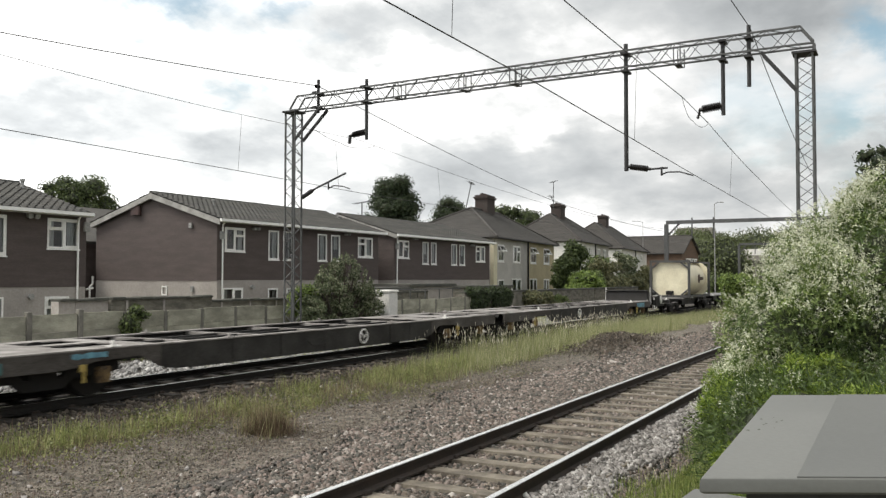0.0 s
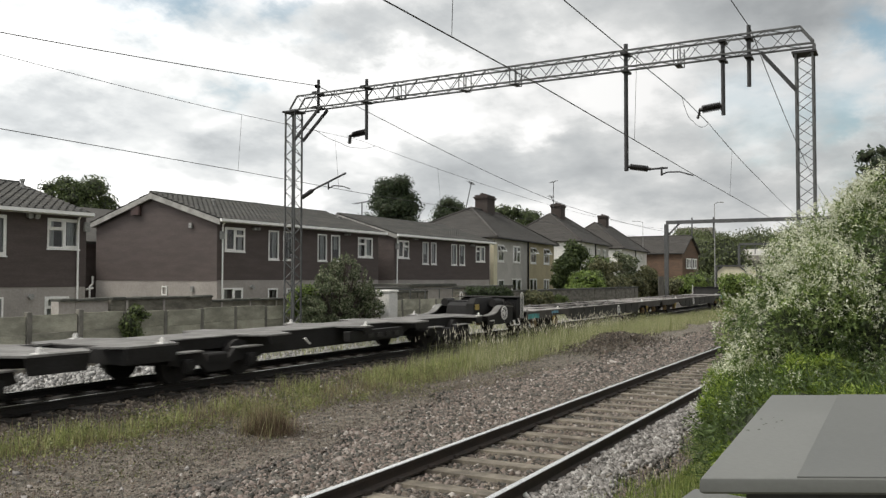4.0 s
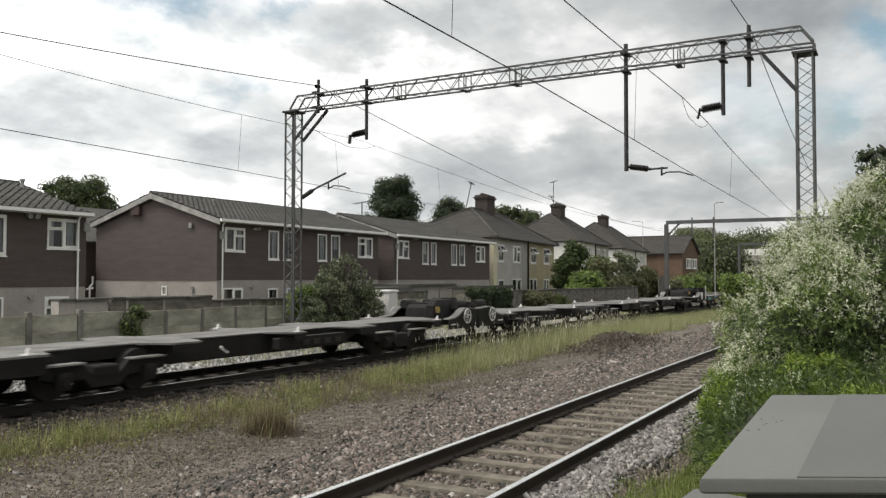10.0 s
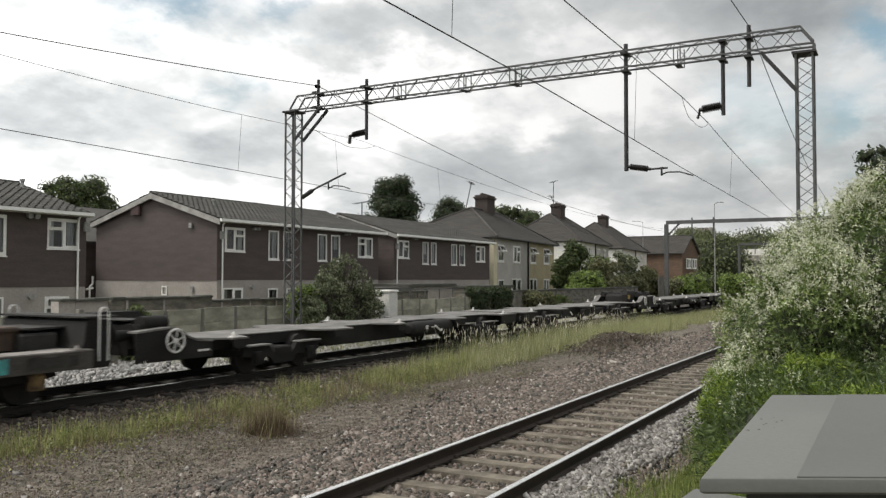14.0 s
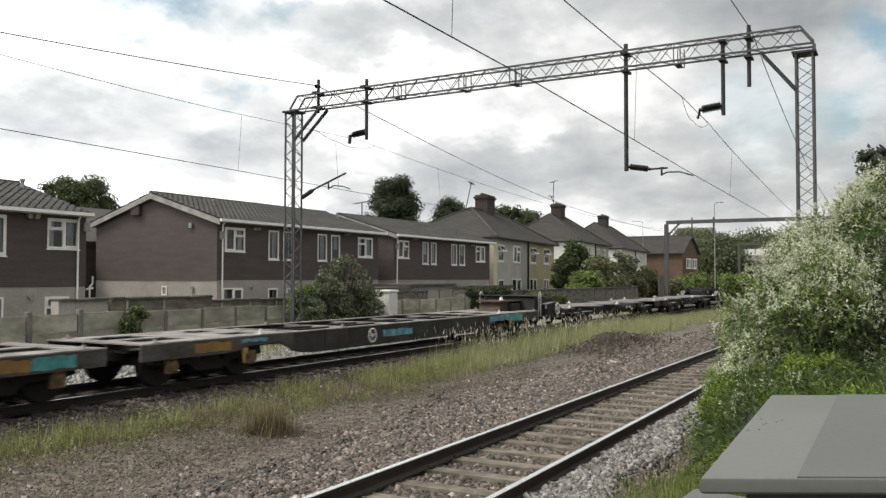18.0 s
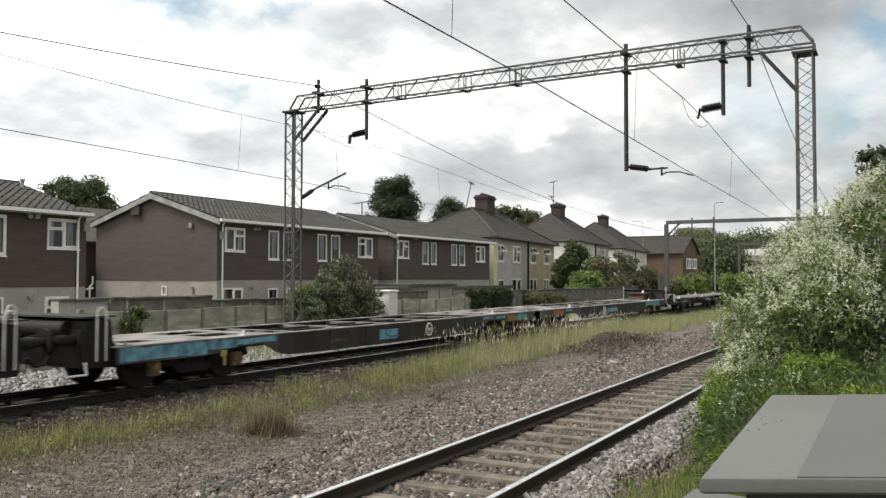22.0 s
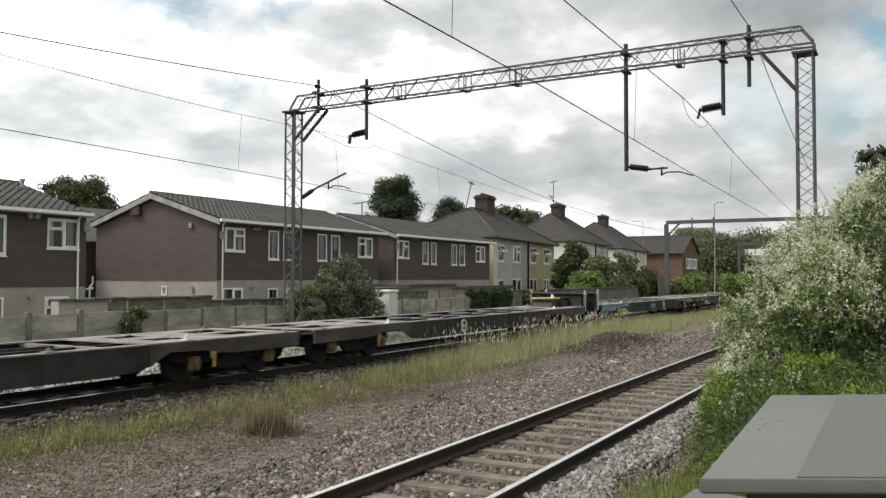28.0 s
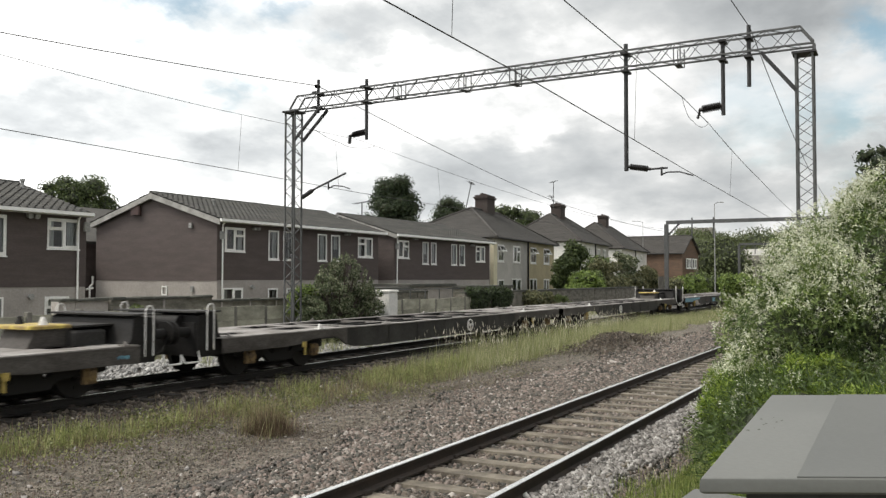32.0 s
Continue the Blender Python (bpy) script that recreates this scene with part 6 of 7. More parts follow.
# ---- lamps, bridge ----
def street_lamp(x, y, z, h, arm, turn):
    l = thing("street_lamp", pose(x, y, z, 0, 0, turn), "tall pale street lamp with a single arm", "street lamp", "street lamps")
    part("column", Shape().tube((0, 0, 0), (0, 0, h), 0.06, 8, 0.035), M_PIPE, l)
    part("arm", Shape().path([(0, 0, h - 0.1), (0, -arm * 0.5, h + 0.12), (0, -arm, h + 0.15)], 0.03, 6), M_STEEL, l)
    part("lantern", Shape().box(-0.12, 0.12, -arm - 0.4, -arm, h + 0.08, h + 0.17, cut=0.04), M_PIPE, l)


street_lamp(90, 17.35, -0.3, 10.0, 0.5, 0)
street_lamp(122, 33.6, 0, 10.2, -1.5, 0)
ob = thing("road_bridge", pose(205, 18, 0), "pale road bridge crossing the line far off", "bridge")
part("deck", Shape().box(-4, 4, -26, 18, 6.0, 7.2), M_CONCRETE, ob)
part("parapet", Shape().box(-4, -3.8, -26, 18, 7.2, 8.6), M_WHITEW, ob)
for y in (-12, 12):
    part("pier", Shape().box(-3, 3, y - 0.6, y + 0.6, -0.5, 6.0), M_CONCRETE, ob)


ob = thing("tower_block", pose(395, 85.5, -4.5), "pale distant block of flats above the trees", "building")
part("wall", Shape().box(-5, 5, -9, 7, 0, 28), M_CONCRETE, ob)
for i in range(8):
    part("roof_bay", Shape().box(-5.2, 4, -9 + i * 2, -7.8 + i * 2, 28, 29.2), M_CONCRETE, ob)
    for z in (23.2, 26):
        part("window", Shape().box(-5.06, -4.95, -8.7 + i * 2, -7.6 + i * 2, z, z + 1.3), M_DARKPIPE, ob)


# ---- plants ----
def leaf_mat(name, a, b, c, trans=0.25):
    return island_mat(name, [(0, a), (0.5, b), (1, c)], 0.6, trans, 3.0, 0.25)


L_DARK = leaf_mat("dark_leaf", (0.015, 0.026, 0.013), (0.032, 0.052, 0.022), (0.06, 0.085, 0.034))
L_MID = leaf_mat("green_leaf", (0.045, 0.065, 0.02), (0.09, 0.125, 0.035), (0.15, 0.19, 0.06))
# darker copy of the bush leaf, shade put into its colour
L_BUSHSHADE = leaf_mat("shade_coloured_leaf", (0.025, 0.045, 0.012), (0.065, 0.105, 0.025), (0.13, 0.18, 0.05))
L_WOOD = leaf_mat("far_leaf", (0.045, 0.06, 0.022), (0.085, 0.105, 0.038), (0.13, 0.155, 0.06))
L_TREE = leaf_mat("tree_leaf", (0.028, 0.045, 0.015), (0.06, 0.086, 0.026), (0.105, 0.135, 0.044))
L_LIGHT = leaf_mat("fresh_leaf", (0.07, 0.11, 0.022), (0.14, 0.2, 0.04), (0.22, 0.29, 0.07))
L_IVY = leaf_mat("ivy_leaf", (0.018, 0.028, 0.011), (0.035, 0.055, 0.02), (0.07, 0.095, 0.035))
L_OLIVE = leaf_mat("olive_leaf", (0.06, 0.065, 0.03), (0.12, 0.125, 0.055), (0.19, 0.185, 0.09))
L_FLOWER = leaf_mat("cream_blossom", (0.36, 0.39, 0.24), (0.56, 0.58, 0.42), (0.84, 0.84, 0.73), 0.42)
L_BUSH = leaf_mat("bush_leaf", (0.05, 0.082, 0.018), (0.125, 0.18, 0.045), (0.25, 0.31, 0.1))
L_WEED = leaf_mat("weed_leaf", (0.09, 0.1, 0.035), (0.16, 0.175, 0.06), (0.25, 0.25, 0.1))
L_GRASSY = leaf_mat("feathery_leaf", (0.04, 0.075, 0.01), (0.14, 0.215, 0.026), (0.33, 0.4, 0.075))
L_DEAD = leaf_mat("dead_leaf", (0.055, 0.046, 0.036), (0.12, 0.1, 0.08), (0.22, 0.185, 0.145))
M_YELLOWFLOWER = mat("yellow_petal", (0.7, 0.55, 0.03), 0.7, 0, (0.55, 0.4, 0.02), 20, 60, 0)
M_BARK = mat("grey_brown_bark", (0.09, 0.07, 0.055), 0.95, 0, (0.05, 0.04, 0.033), 4, 30, 0.5, dist=0.03)
# dark twig colour that paints the shade inside crowns
M_CORE = mat("crown_shade", (0.035, 0.045, 0.018), 0.95, 0, (0.02, 0.025, 0.012), 3, 20, 0.6, dist=0.05)


def lumpy(s, c, r, rng, n=10, amp=0.22):
    """A rough closed lump round c."""
    ph = rng.uniform(0, 6, 6)
    v, f = [], []
    for i in range(n + 1):
        th = math.pi * i / n
        for j in range(2 * n):
            p = math.pi * j / n
            k = 1 + amp * math.sin(3 * p + ph[0] + 2 * th) * math.sin(2 * th + ph[1]) + amp * 0.6 * math.sin(5 * p + ph[2]) * math.sin(4 * th + ph[3])
            v.append((c[0] + r[0] * k * math.sin(th) * math.cos(p), c[1] + r[1] * k * math.sin(th) * math.sin(p), c[2] + r[2] * k * math.cos(th)))
    m = 2 * n
    f = [(i * m + j, i * m + (j + 1) % m, (i + 1) * m + (j + 1) % m, (i + 1) * m + j) for i in range(n) for j in range(m)]
    return s.add(v, f)


def crown_points(blobs, n, rng, depth=0.35, flat_low=True):
    """Places and outward ways of n leaves in the outer skin of many blobs (x, y, z, rx, ry, rz)."""
    B = np.array(blobs, float)
    area = (B[:, 3] * B[:, 4] + B[:, 4] * B[:, 5] + B[:, 3] * B[:, 5])
    pick = rng.choice(len(B), n, p=area / area.sum())
    d = rng.normal(size=(n, 3))
    d /= np.linalg.norm(d, axis=1)[:, None]
    k = 1 - depth * rng.uniform(0, 1, n) ** 1.5 + rng.normal(0, 0.05, n)
    p = B[pick, :3] + B[pick, 3:] * d * k[:, None]
    inside = np.zeros(n, bool)
    for b in B:
        q = (p - b[:3]) / b[3:]
        inside |= (q ** 2).sum(1) < (0.86 - depth) ** 2
    return p[~inside], d[~inside]


def facing(d, rng, loose=0.9):
    """Rotations that turn +z of a leaf roughly along d, its tip a random way round."""
    n = len(d)
    z = d + rng.normal(0, loose, (n, 3))
    z /= np.linalg.norm(z, axis=1)[:, None]
    t = rng.normal(size=(n, 3)) + np.array([0, 0, -0.4])
    y = t - (t * z).sum(1)[:, None] * z
    y /= np.linalg.norm(y, axis=1)[:, None]
    x = np.cross(y, z)
    return np.stack([x, y, z], -1)


SLIM_V = [(0, 0, 0), (0.2, 0.45, 0.08), (0, 1, -0.05), (-0.2, 0.45, 0.08)]


def foliage(name, blobs, n, size, material, rng, parent=None, depth=0.35, loose=0.9, shape=LEAF_V):
    p, d = crown_points(blobs, n, rng, depth)
    me = scatter(name, shape, LEAF_F, p, facing(d, rng, loose), size * rng.uniform(0.6, 1.3, len(p)), material)
    ob = new(name, me)
    ob.parent = parent
    return ob


def fronds(name, p, axis, per, length, needle, width, material, rng, parent):
    """Feathery sprays: short pointed leaflets set along an axis from each place."""
    n = len(p)
    axis = axis / np.linalg.norm(axis, axis=1)[:, None]
    base = np.repeat(p, per, 0) + np.repeat(axis, per, 0) * (np.tile(np.arange(per) / per, n) * np.repeat(length * rng.uniform(0.5, 1.4, n), per))[:, None]
    way = np.repeat(axis, per, 0) * 0.7 + rng.normal(0, 0.5, (n * per, 3))
    way /= np.linalg.norm(way, axis=1)[:, None]
    side = np.cross(way, rng.normal(size=(n * per, 3)))
    side /= np.linalg.norm(side, axis=1)[:, None]
    k = rng.uniform(0.6, 1.4, (n * per, 1))
    v = np.stack([base - side * width * k * 0.5, base + side * width * k * 0.5, base + way * needle * k], 1)
    ob = new(name, soup(name, v.reshape(-1, 3), np.arange(3 * n * per).reshape(-1, 3), material))
    ob.parent = parent
    return ob


HEART_V = [(0, 0, 0), (0.4, 0.22, 0.1), (0.3, 0.62, 0.04), (0, 1, -0.14), (-0.3, 0.62, 0.04), (-0.4, 0.22, 0.1)]
HEART_F = [(0, 1, 2), (0, 2, 3), (0, 3, 4), (0, 4, 5)]


def broad(name, p, d, size, material, rng, parent):
    """Broad pointed leaves, folded along the midrib, their faces roughly along d."""
    d = d / np.linalg.norm(d, axis=1)[:, None]
    ob = new(name, scatter(name, HEART_V, HEART_F, p, facing(d, rng, 0.55), size * rng.uniform(0.55, 1.35, len(p)), material))
    ob.parent = parent
    return ob


def plumes(name, p, axis, per, length, floret, material, rng, parent):
    """Loose tapering sprays of small florets along an axis from each place."""
    n = len(p)
    axis = axis / np.linalg.norm(axis, axis=1)[:, None]
    run = rng.uniform(0, 1, n * per)
    long_ = np.repeat(length * rng.uniform(0.5, 1.5, n), per)
    q = np.repeat(p, per, 0) + np.repeat(axis, per, 0) * (run * long_)[:, None] + rng.normal(0, 1, (n * per, 3)) * (0.19 * long_ * (1.05 - run))[:, None]
    ob = new(name, scatter(name, SLIM_V, LEAF_F, q, turns(rng, n * per), floret * rng.uniform(0.6, 1.5, n * per), material))
    ob.parent = parent
    return ob


def tree(x, y, z0, h, r, material, n, leaf, label, seed, cone=0.0, trunk=0.22, name="tree", low=0.3, shape=None):
    """Tapered trunk, limbs, and a crown of clumps; cone draws the crown in towards the top."""
    rng = np.random.default_rng(seed)
    t = thing(name, pose(x, y, z0), label, "tree", "trees")
    s = Shape()
    pts = [Vector((rng.normal(0, 0.02) * h * i / 6, rng.normal(0, 0.02) * h * i / 6, h * 0.8 * i / 6)) for i in range(7)]
    for i in range(6):
        s.tube(pts[i], pts[i + 1], trunk * (1 - 0.15 * i), 8, trunk * (0.85 - 0.15 * i))
    part("trunk", s, M_BARK, t)
    limbs, blobs = Shape(), []
    for i in range(150):
        f = rng.uniform(low, 1.0)
        a = rng.uniform(0, 2 * math.pi)
        wide = (1 - f * cone) * math.sqrt(max(0.05, 1 - (2 * (f - low) / (1 - low) - 0.8) ** 2 / 2.2)) if not cone else (1 - (f - low) / (1 - low) * cone)
        q = r * wide * math.sqrt(rng.uniform(0.02, 0.74))
        c = Vector((math.cos(a) * q, math.sin(a) * q, f * h * 0.93))
        k = pts[min(5, int(f * 5))]
        limbs.tube(k, c, trunk * 0.3, 5, trunk * 0.08)
        b = r * rng.uniform(0.11, 0.23) * (1 - 0.35 * f * cone)
        blobs.append((*c, b * 1.15, b * 1.15, b * 0.85))
    part("limb", limbs, M_BARK, t)
    # dark lumps stand in for the shade within the crown
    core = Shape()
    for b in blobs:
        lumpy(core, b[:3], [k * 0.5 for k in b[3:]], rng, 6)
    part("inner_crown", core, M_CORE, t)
    foliage("crown", blobs, n, leaf, material, rng, t, 0.3, 0.9, shape or LEAF_V)
    return t


tree(46.8, 60, -0.4, 11.0, 4.3, L_TREE, 34000, 0.2, "round green tree behind the houses", 11)
tree(96, 60, -0.4, 16.2, 8.6, L_DARK, 46000, 0.34, "tall dark conifer rising behind the roofs", 12, 0.78, low=0.15, shape=SLIM_V)
tree(112.5, 60, -0.4, 14.9, 7.6, L_DARK, 28000, 0.34, "dark conifer behind the roofs", 13, 0.75, low=0.15, shape=SLIM_V)
tree(67.5, 60, -0.4, 10.2, 4.4, L_TREE, 9000, 0.32, "green tree top behind the boarded houses", 14)
tree(124, 55, -0.45, 14.2, 6.3, L_TREE, 22000, 0.3, "leafy tree behind the hipped roof", 15)
tree(131, 52, -0.45, 11.5, 5.0, L_TREE, 6000, 0.42, "leafy tree behind the chimneys", 16)
tree(44, 0.35, -0.2, 8.9, 2.6, L_DARK, 6000, 0.2, "dark tree beyond the flowering bush", 17, 0.3)


def shrub(x, y, z0, blobs, n, leaf, material, label, seed, category="shrub", name="shrub", core=True):
    rng = np.random.default_rng(seed)
    t = thing(name, pose(x, y, z0), label, category, "shrubs")
    st = Shape()
    for b in blobs:
        st.tube((0, 0, 0), (b[0], b[1], b[2]), 0.035, 5, 0.012)
    part("stem", st, M_BARK, t)
    # dark lumps darken the shrub's heart in place of shade
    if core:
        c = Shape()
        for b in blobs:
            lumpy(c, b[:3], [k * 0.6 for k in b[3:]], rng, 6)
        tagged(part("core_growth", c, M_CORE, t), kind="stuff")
    foliage("leaves", blobs, n, leaf, material, rng, t, 0.4)
    return t


def heap(rng, n, wx, wy, h, r):
    return [(rng.uniform(-wx, wx), rng.uniform(-wy, wy), rng.uniform(0.35, 1) * h * 0.85, r * rng.uniform(0.7, 1.2), r * rng.uniform(0.7, 1.2), r * rng.uniform(0.6, 1.0)) for _ in range(n)]


HR = np.random.default_rng(77)
MS = np.random.default_rng(4)
L_DUSKY = leaf_mat("dusky_leaf", (0.03, 0.045, 0.02), (0.105, 0.135, 0.06), (0.36, 0.37, 0.25))
dome = lambda q: 2.8 - 0.42 * abs(q - 0.15) ** 1.7
shrub(24.6, 17.5, -0.2, [(q := MS.uniform(-1.95, 2.0), MS.uniform(-0.4, 0.4), max(0.15, MS.uniform(0.1, 1.0) * (dome(q) - 0.15)), MS.uniform(0.13, 0.3), MS.uniform(0.13, 0.3), MS.uniform(0.1, 0.26)) for _ in range(120)] + [(q := MS.uniform(-1.6, 1.8), MS.uniform(-0.2, 0.2), dome(q) + MS.uniform(-0.1, 0.22), 0.07, 0.07, 0.2) for _ in range(34)], 30000, 0.07, L_DUSKY, "dark olive shrub with pale and reddish tips by the mast", 21, core=False)
shrub(23.75, 18.0, -0.2, [(0.32 * k - 1.0, 0.05 * (k % 2), 1.62 + 0.1 * (k % 3), 0.36, 0.28, 0.26) for k in range(6)] + [(0.4 * k - 0.9, 0.1, 1.25, 0.4, 0.3, 0.35) for k in range(5)], 5000, 0.07, L_LIGHT, "yellow-green shrub behind the mast", 22)
shrub(16.05, 18.3, -0.2, [(0, 0, 1.0, 0.3, 0.25, 0.35), (0.15, 0, 0.6, 0.35, 0.2, 0.4), (0.25, 0, 1.35, 0.25, 0.2, 0.2), (-0.05, 0, 0.2, 0.3, 0.2, 0.3), (0.45, 0, 1.2, 0.2, 0.2, 0.12)], 1000, 0.09, L_MID, "climbing weed on the concrete wall", 23)
shrub(39.0, 18.5, -0.2, [(x * 0.42 - 2.4, 0.05 * (x % 2), 1.55 - 0.1 * (x % 3), 0.38, 0.25, 0.3) for x in range(12)] + [(x * 0.5 - 2.2, -0.05, 0.95 + 0.2 * (x % 2), 0.32, 0.2, 0.5) for x in range(4)] + [(x * 0.4 + 0.4, -0.05, 0.9 + 0.2 * (x % 2), 0.35, 0.2, 0.6) for x in range(5)], 7000, 0.11, L_IVY, "ivy hanging over the garden wall", 24, "ivy", "ivy")
shrub(45.0, 18.4, -0.2, heap(HR, 16, 1.8, 0.25, 1.5, 0.4), 4500, 0.15, L_OLIVE, "mixed dark weeds against the wall", 25)
shrub(58.4, 20.2, -0.3, heap(HR, 26, 2.0, 0.6, 2.7, 0.65), 15000, 0.17, L_LIGHT, "bright green garden shrub behind the line", 26)
shrub(62.8, 21.5, -0.3, heap(HR, 20, 1.4, 0.8, 3.0, 0.65), 9000, 0.18, L_MID, "fresh green bush in the back gardens", 27)
shrub(65.2, 23.8, -0.45, heap(HR, 24, 1.3, 0.8, 6.2, 0.65), 11000, 0.2, L_TREE, "dark climbing tree in the back garden", 28)
shrub(73, 24.0, -0.45, heap(HR, 20, 2.2, 0.9, 4.6, 0.8), 7000, 0.22, L_MID, "green garden tree before the pale houses", 29)
shrub(69.5, 20.6, -0.3, heap(HR, 26, 5.0, 0.7, 2.6, 0.7), 8000, 0.2, L_OLIVE, "olive hedge along the railway boundary", 30, "hedge", "hedge")
shrub(80.5, 20.4, -0.3, heap(HR, 26, 5.5, 0.7, 2.5, 0.7), 8000, 0.2, L_OLIVE, "brownish olive hedge along the boundary", 31, "hedge", "hedge")
shrub(84, 24.0, -0.45, heap(HR, 14, 3, 0.9, 2.8, 0.8), 4000, 0.24, L_MID, "garden trees by the white houses", 32)
shrub(92, 20.4, -0.4, heap(HR, 24, 6, 0.9, 2.8, 0.8), 6000, 0.24, L_LIGHT, "lineside bushes near the far gantry", 33)
shrub(106, 21.5, -0.45, heap(HR, 16, 7, 1.5, 3.2, 1.4), 4000, 0.28, L_MID, "lineside bushes further along", 34)
shrub(44, 6.6, -0.3, heap(HR, 0, 1, 1, 1, 1) + [(0, 0, 0.4, 0.6, 0.5, 0.4), (0.7, 0.1, 0.3, 0.4, 0.4, 0.35)], 500, 0.12, L_MID, "low green weeds beside the ballast", 35)
shrub(52, 8.75, -0.3, heap(HR, 20, 1.1, 0.6, 2.7, 0.55), 8000, 0.15, L_LIGHT, "pale green lineside scrub past the bush", 36)
shrub(24, 0.6, -0.1, heap(HR, 12, 4.5, 1.0, 2.6, 0.9), 5000, 0.16, L_LIGHT, "fresh green scrub behind the flowering bush", 37)
shrub(66.5, 21.4, -0.3, heap(HR, 30, 2.4, 0.5, 4.4, 0.4), 7000, 0.16, L_OLIVE, "tall loose weedy bushes by the garden fence", 38, core=False)
shrub(71.5, 21.2, -0.3, heap(HR, 30, 2.6, 0.5, 5.2, 0.42), 7000, 0.17, L_DUSKY, "thin straggling saplings before the pale houses", 39, core=False)
shrub(77.0, 20.8, -0.3, heap(HR, 26, 2.6, 0.5, 3.8, 0.42), 6000, 0.17, L_OLIVE, "brownish tall weeds along the boundary", 40, core=False)
shrub(48.5, 18.35, -0.2, heap(HR, 16, 2.2, 0.15, 1.35, 0.25), 3500, 0.1, L_MID, "low creeper on the long garden wall", 41, core=False)
fitting("palisade_fence", Shape().box(-0.9, 0.9, -0.04, 0.04, 0, 2.4), M_WALLPOST, pose(75.5, 19.2, -0.2), "weathered grey timber fence panel", "fence")


def far_woods():
    rng = np.random.default_rng(5)
    blobs = []
    for i in range(170):
        x = rng.uniform(225, 300)
        y = x * rng.uniform(0.03, 0.235)
        hh = rng.uniform(10, 16.2) + 1.6 * math.sin(y * 0.12)
        blobs.append((x, y, hh * 0.6, 6, 6, hh * 0.45))
    for i in range(40):
        x = rng.uniform(160, 225)
        y = x * rng.uniform(0.18, 0.22)
        blobs.append((x, y, 5, 4.5, 4.5, 5.5))
    # dark lumps again, for the shade between far crowns
    core = Shape()
    for b in blobs:
        lumpy(core, b[:3], [k * 0.6 for k in b[3:]], rng, 9)
    part("inner_crown", core, M_CORE, w_ := thing("far_woods", pose(0, 0, 0), "distant belt of green trees on the skyline", "trees", kind="stuff"))
    foliage("leaves", blobs, 230000, 0.56, L_WOOD, rng, w_, 0.3)


far_woods()


# ---- the flowering bush by the track ----
def flowering_bush():
    rng = np.random.default_rng(9)
    b = thing("flowering_bush", pose(0, 0, 0), "large bush covered in cream-white blossom", "bush")
    upper = [(11.5, -1.1, 0.5, 3.0, 3.05, 2.42), (10.4, 0.45, 2.05, 0.7, 0.6, 0.55), (10.6, 1.05, 0.95, 1.0, 0.7, 0.85), (12.2, 1.1, 0.9, 1.2, 0.72, 0.95), (9.6, -0.02, 2.1, 0.85, 0.75, 0.7), (11.2, 0.75, 1.75, 1.0, 0.7, 0.65), (11.9, 0.35, 2.15, 0.9, 0.7, 0.62), (13.6, 1.1, 0.9, 1.2, 0.75, 0.95),
             (10.2, -0.2, 2.55, 0.8, 0.7, 0.5), (12.4, 0.0, 2.4, 0.8, 0.65, 0.5), (15.0, 0.85, 0.9, 1.4, 0.8, 1.0), (9.0, 0.9, 1.5, 0.7, 0.6, 0.6), (9.2, 0.3, 1.35, 0.8, 0.75, 0.75), (9.1, -0.5, 1.45, 0.8, 0.8, 0.8), (9.3, -1.4, 1.6, 0.9, 0.9, 0.9)]
    lower = [(8.2, 1.12, 0.55, 0.9, 0.62, 0.62), (9.2, 1.2, 0.5, 0.9, 0.6, 0.6), (7.4, 0.8, 0.7, 0.8, 0.6, 0.55), (7.2, 0.0, 0.8, 0.9, 0.7, 0.55), (10.3, 1.35, 0.4, 0.9, 0.6, 0.6), (6.6, 0.7, 0.45, 0.6, 0.5, 0.4), (8.0, -0.7, 0.9, 1, 0.9, 0.7), (11.6, 1.5, 0.35, 0.9, 0.6, 0.5), (13, 1.6, 0.3, 1.0, 0.6, 0.5)]
    ledge = [(9.6, 1.3, 0.93, 0.75, 0.42, 0.4), (8.9, 1.32, 0.82, 0.6, 0.42, 0.38), (10.3, 1.4, 0.98, 0.7, 0.42, 0.4), (8.3, 0.7, 0.98, 0.6, 0.5, 0.36), (8.4, -0.3, 1.1, 0.6, 0.6, 0.36), (8.3, 1.3, 0.68, 0.5, 0.4, 0.36), (9.7, 1.62, 0.78, 0.5, 0.3, 0.36), (9.8, 1.42, 1.0, 0.5, 0.32, 0.36), (9.0, 1.42, 0.84, 0.5, 0.32, 0.36)]
    lower += ledge
    # dark lumps behind the leaves carry the shade of the gaps
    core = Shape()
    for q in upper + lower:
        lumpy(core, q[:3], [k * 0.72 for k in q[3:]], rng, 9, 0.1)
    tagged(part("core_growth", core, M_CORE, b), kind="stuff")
    st = Shape()
    for q in upper + lower:
        st.tube((q[0], q[1] * 0.6, 0.0), q[:3], 0.05, 6, 0.015)
    part("stem", st, M_BARK, b)
    # leafy clumps all over the mound, broad leaves on them, plumes of small florets on the sunny tops
    bulge = lambda q: np.sin(2.3 * q[..., 0] + 1.6 * q[..., 2]) * np.sin(2.6 * q[..., 1] - 2.4 * q[..., 2] + 1.0) + 0.6 * np.sin(5.1 * q[..., 1] + 4.3 * q[..., 2]) * np.sin(4.2 * q[..., 0] + 0.5)
    at, out_ = crown_points(upper, 3800, rng, 0.06)
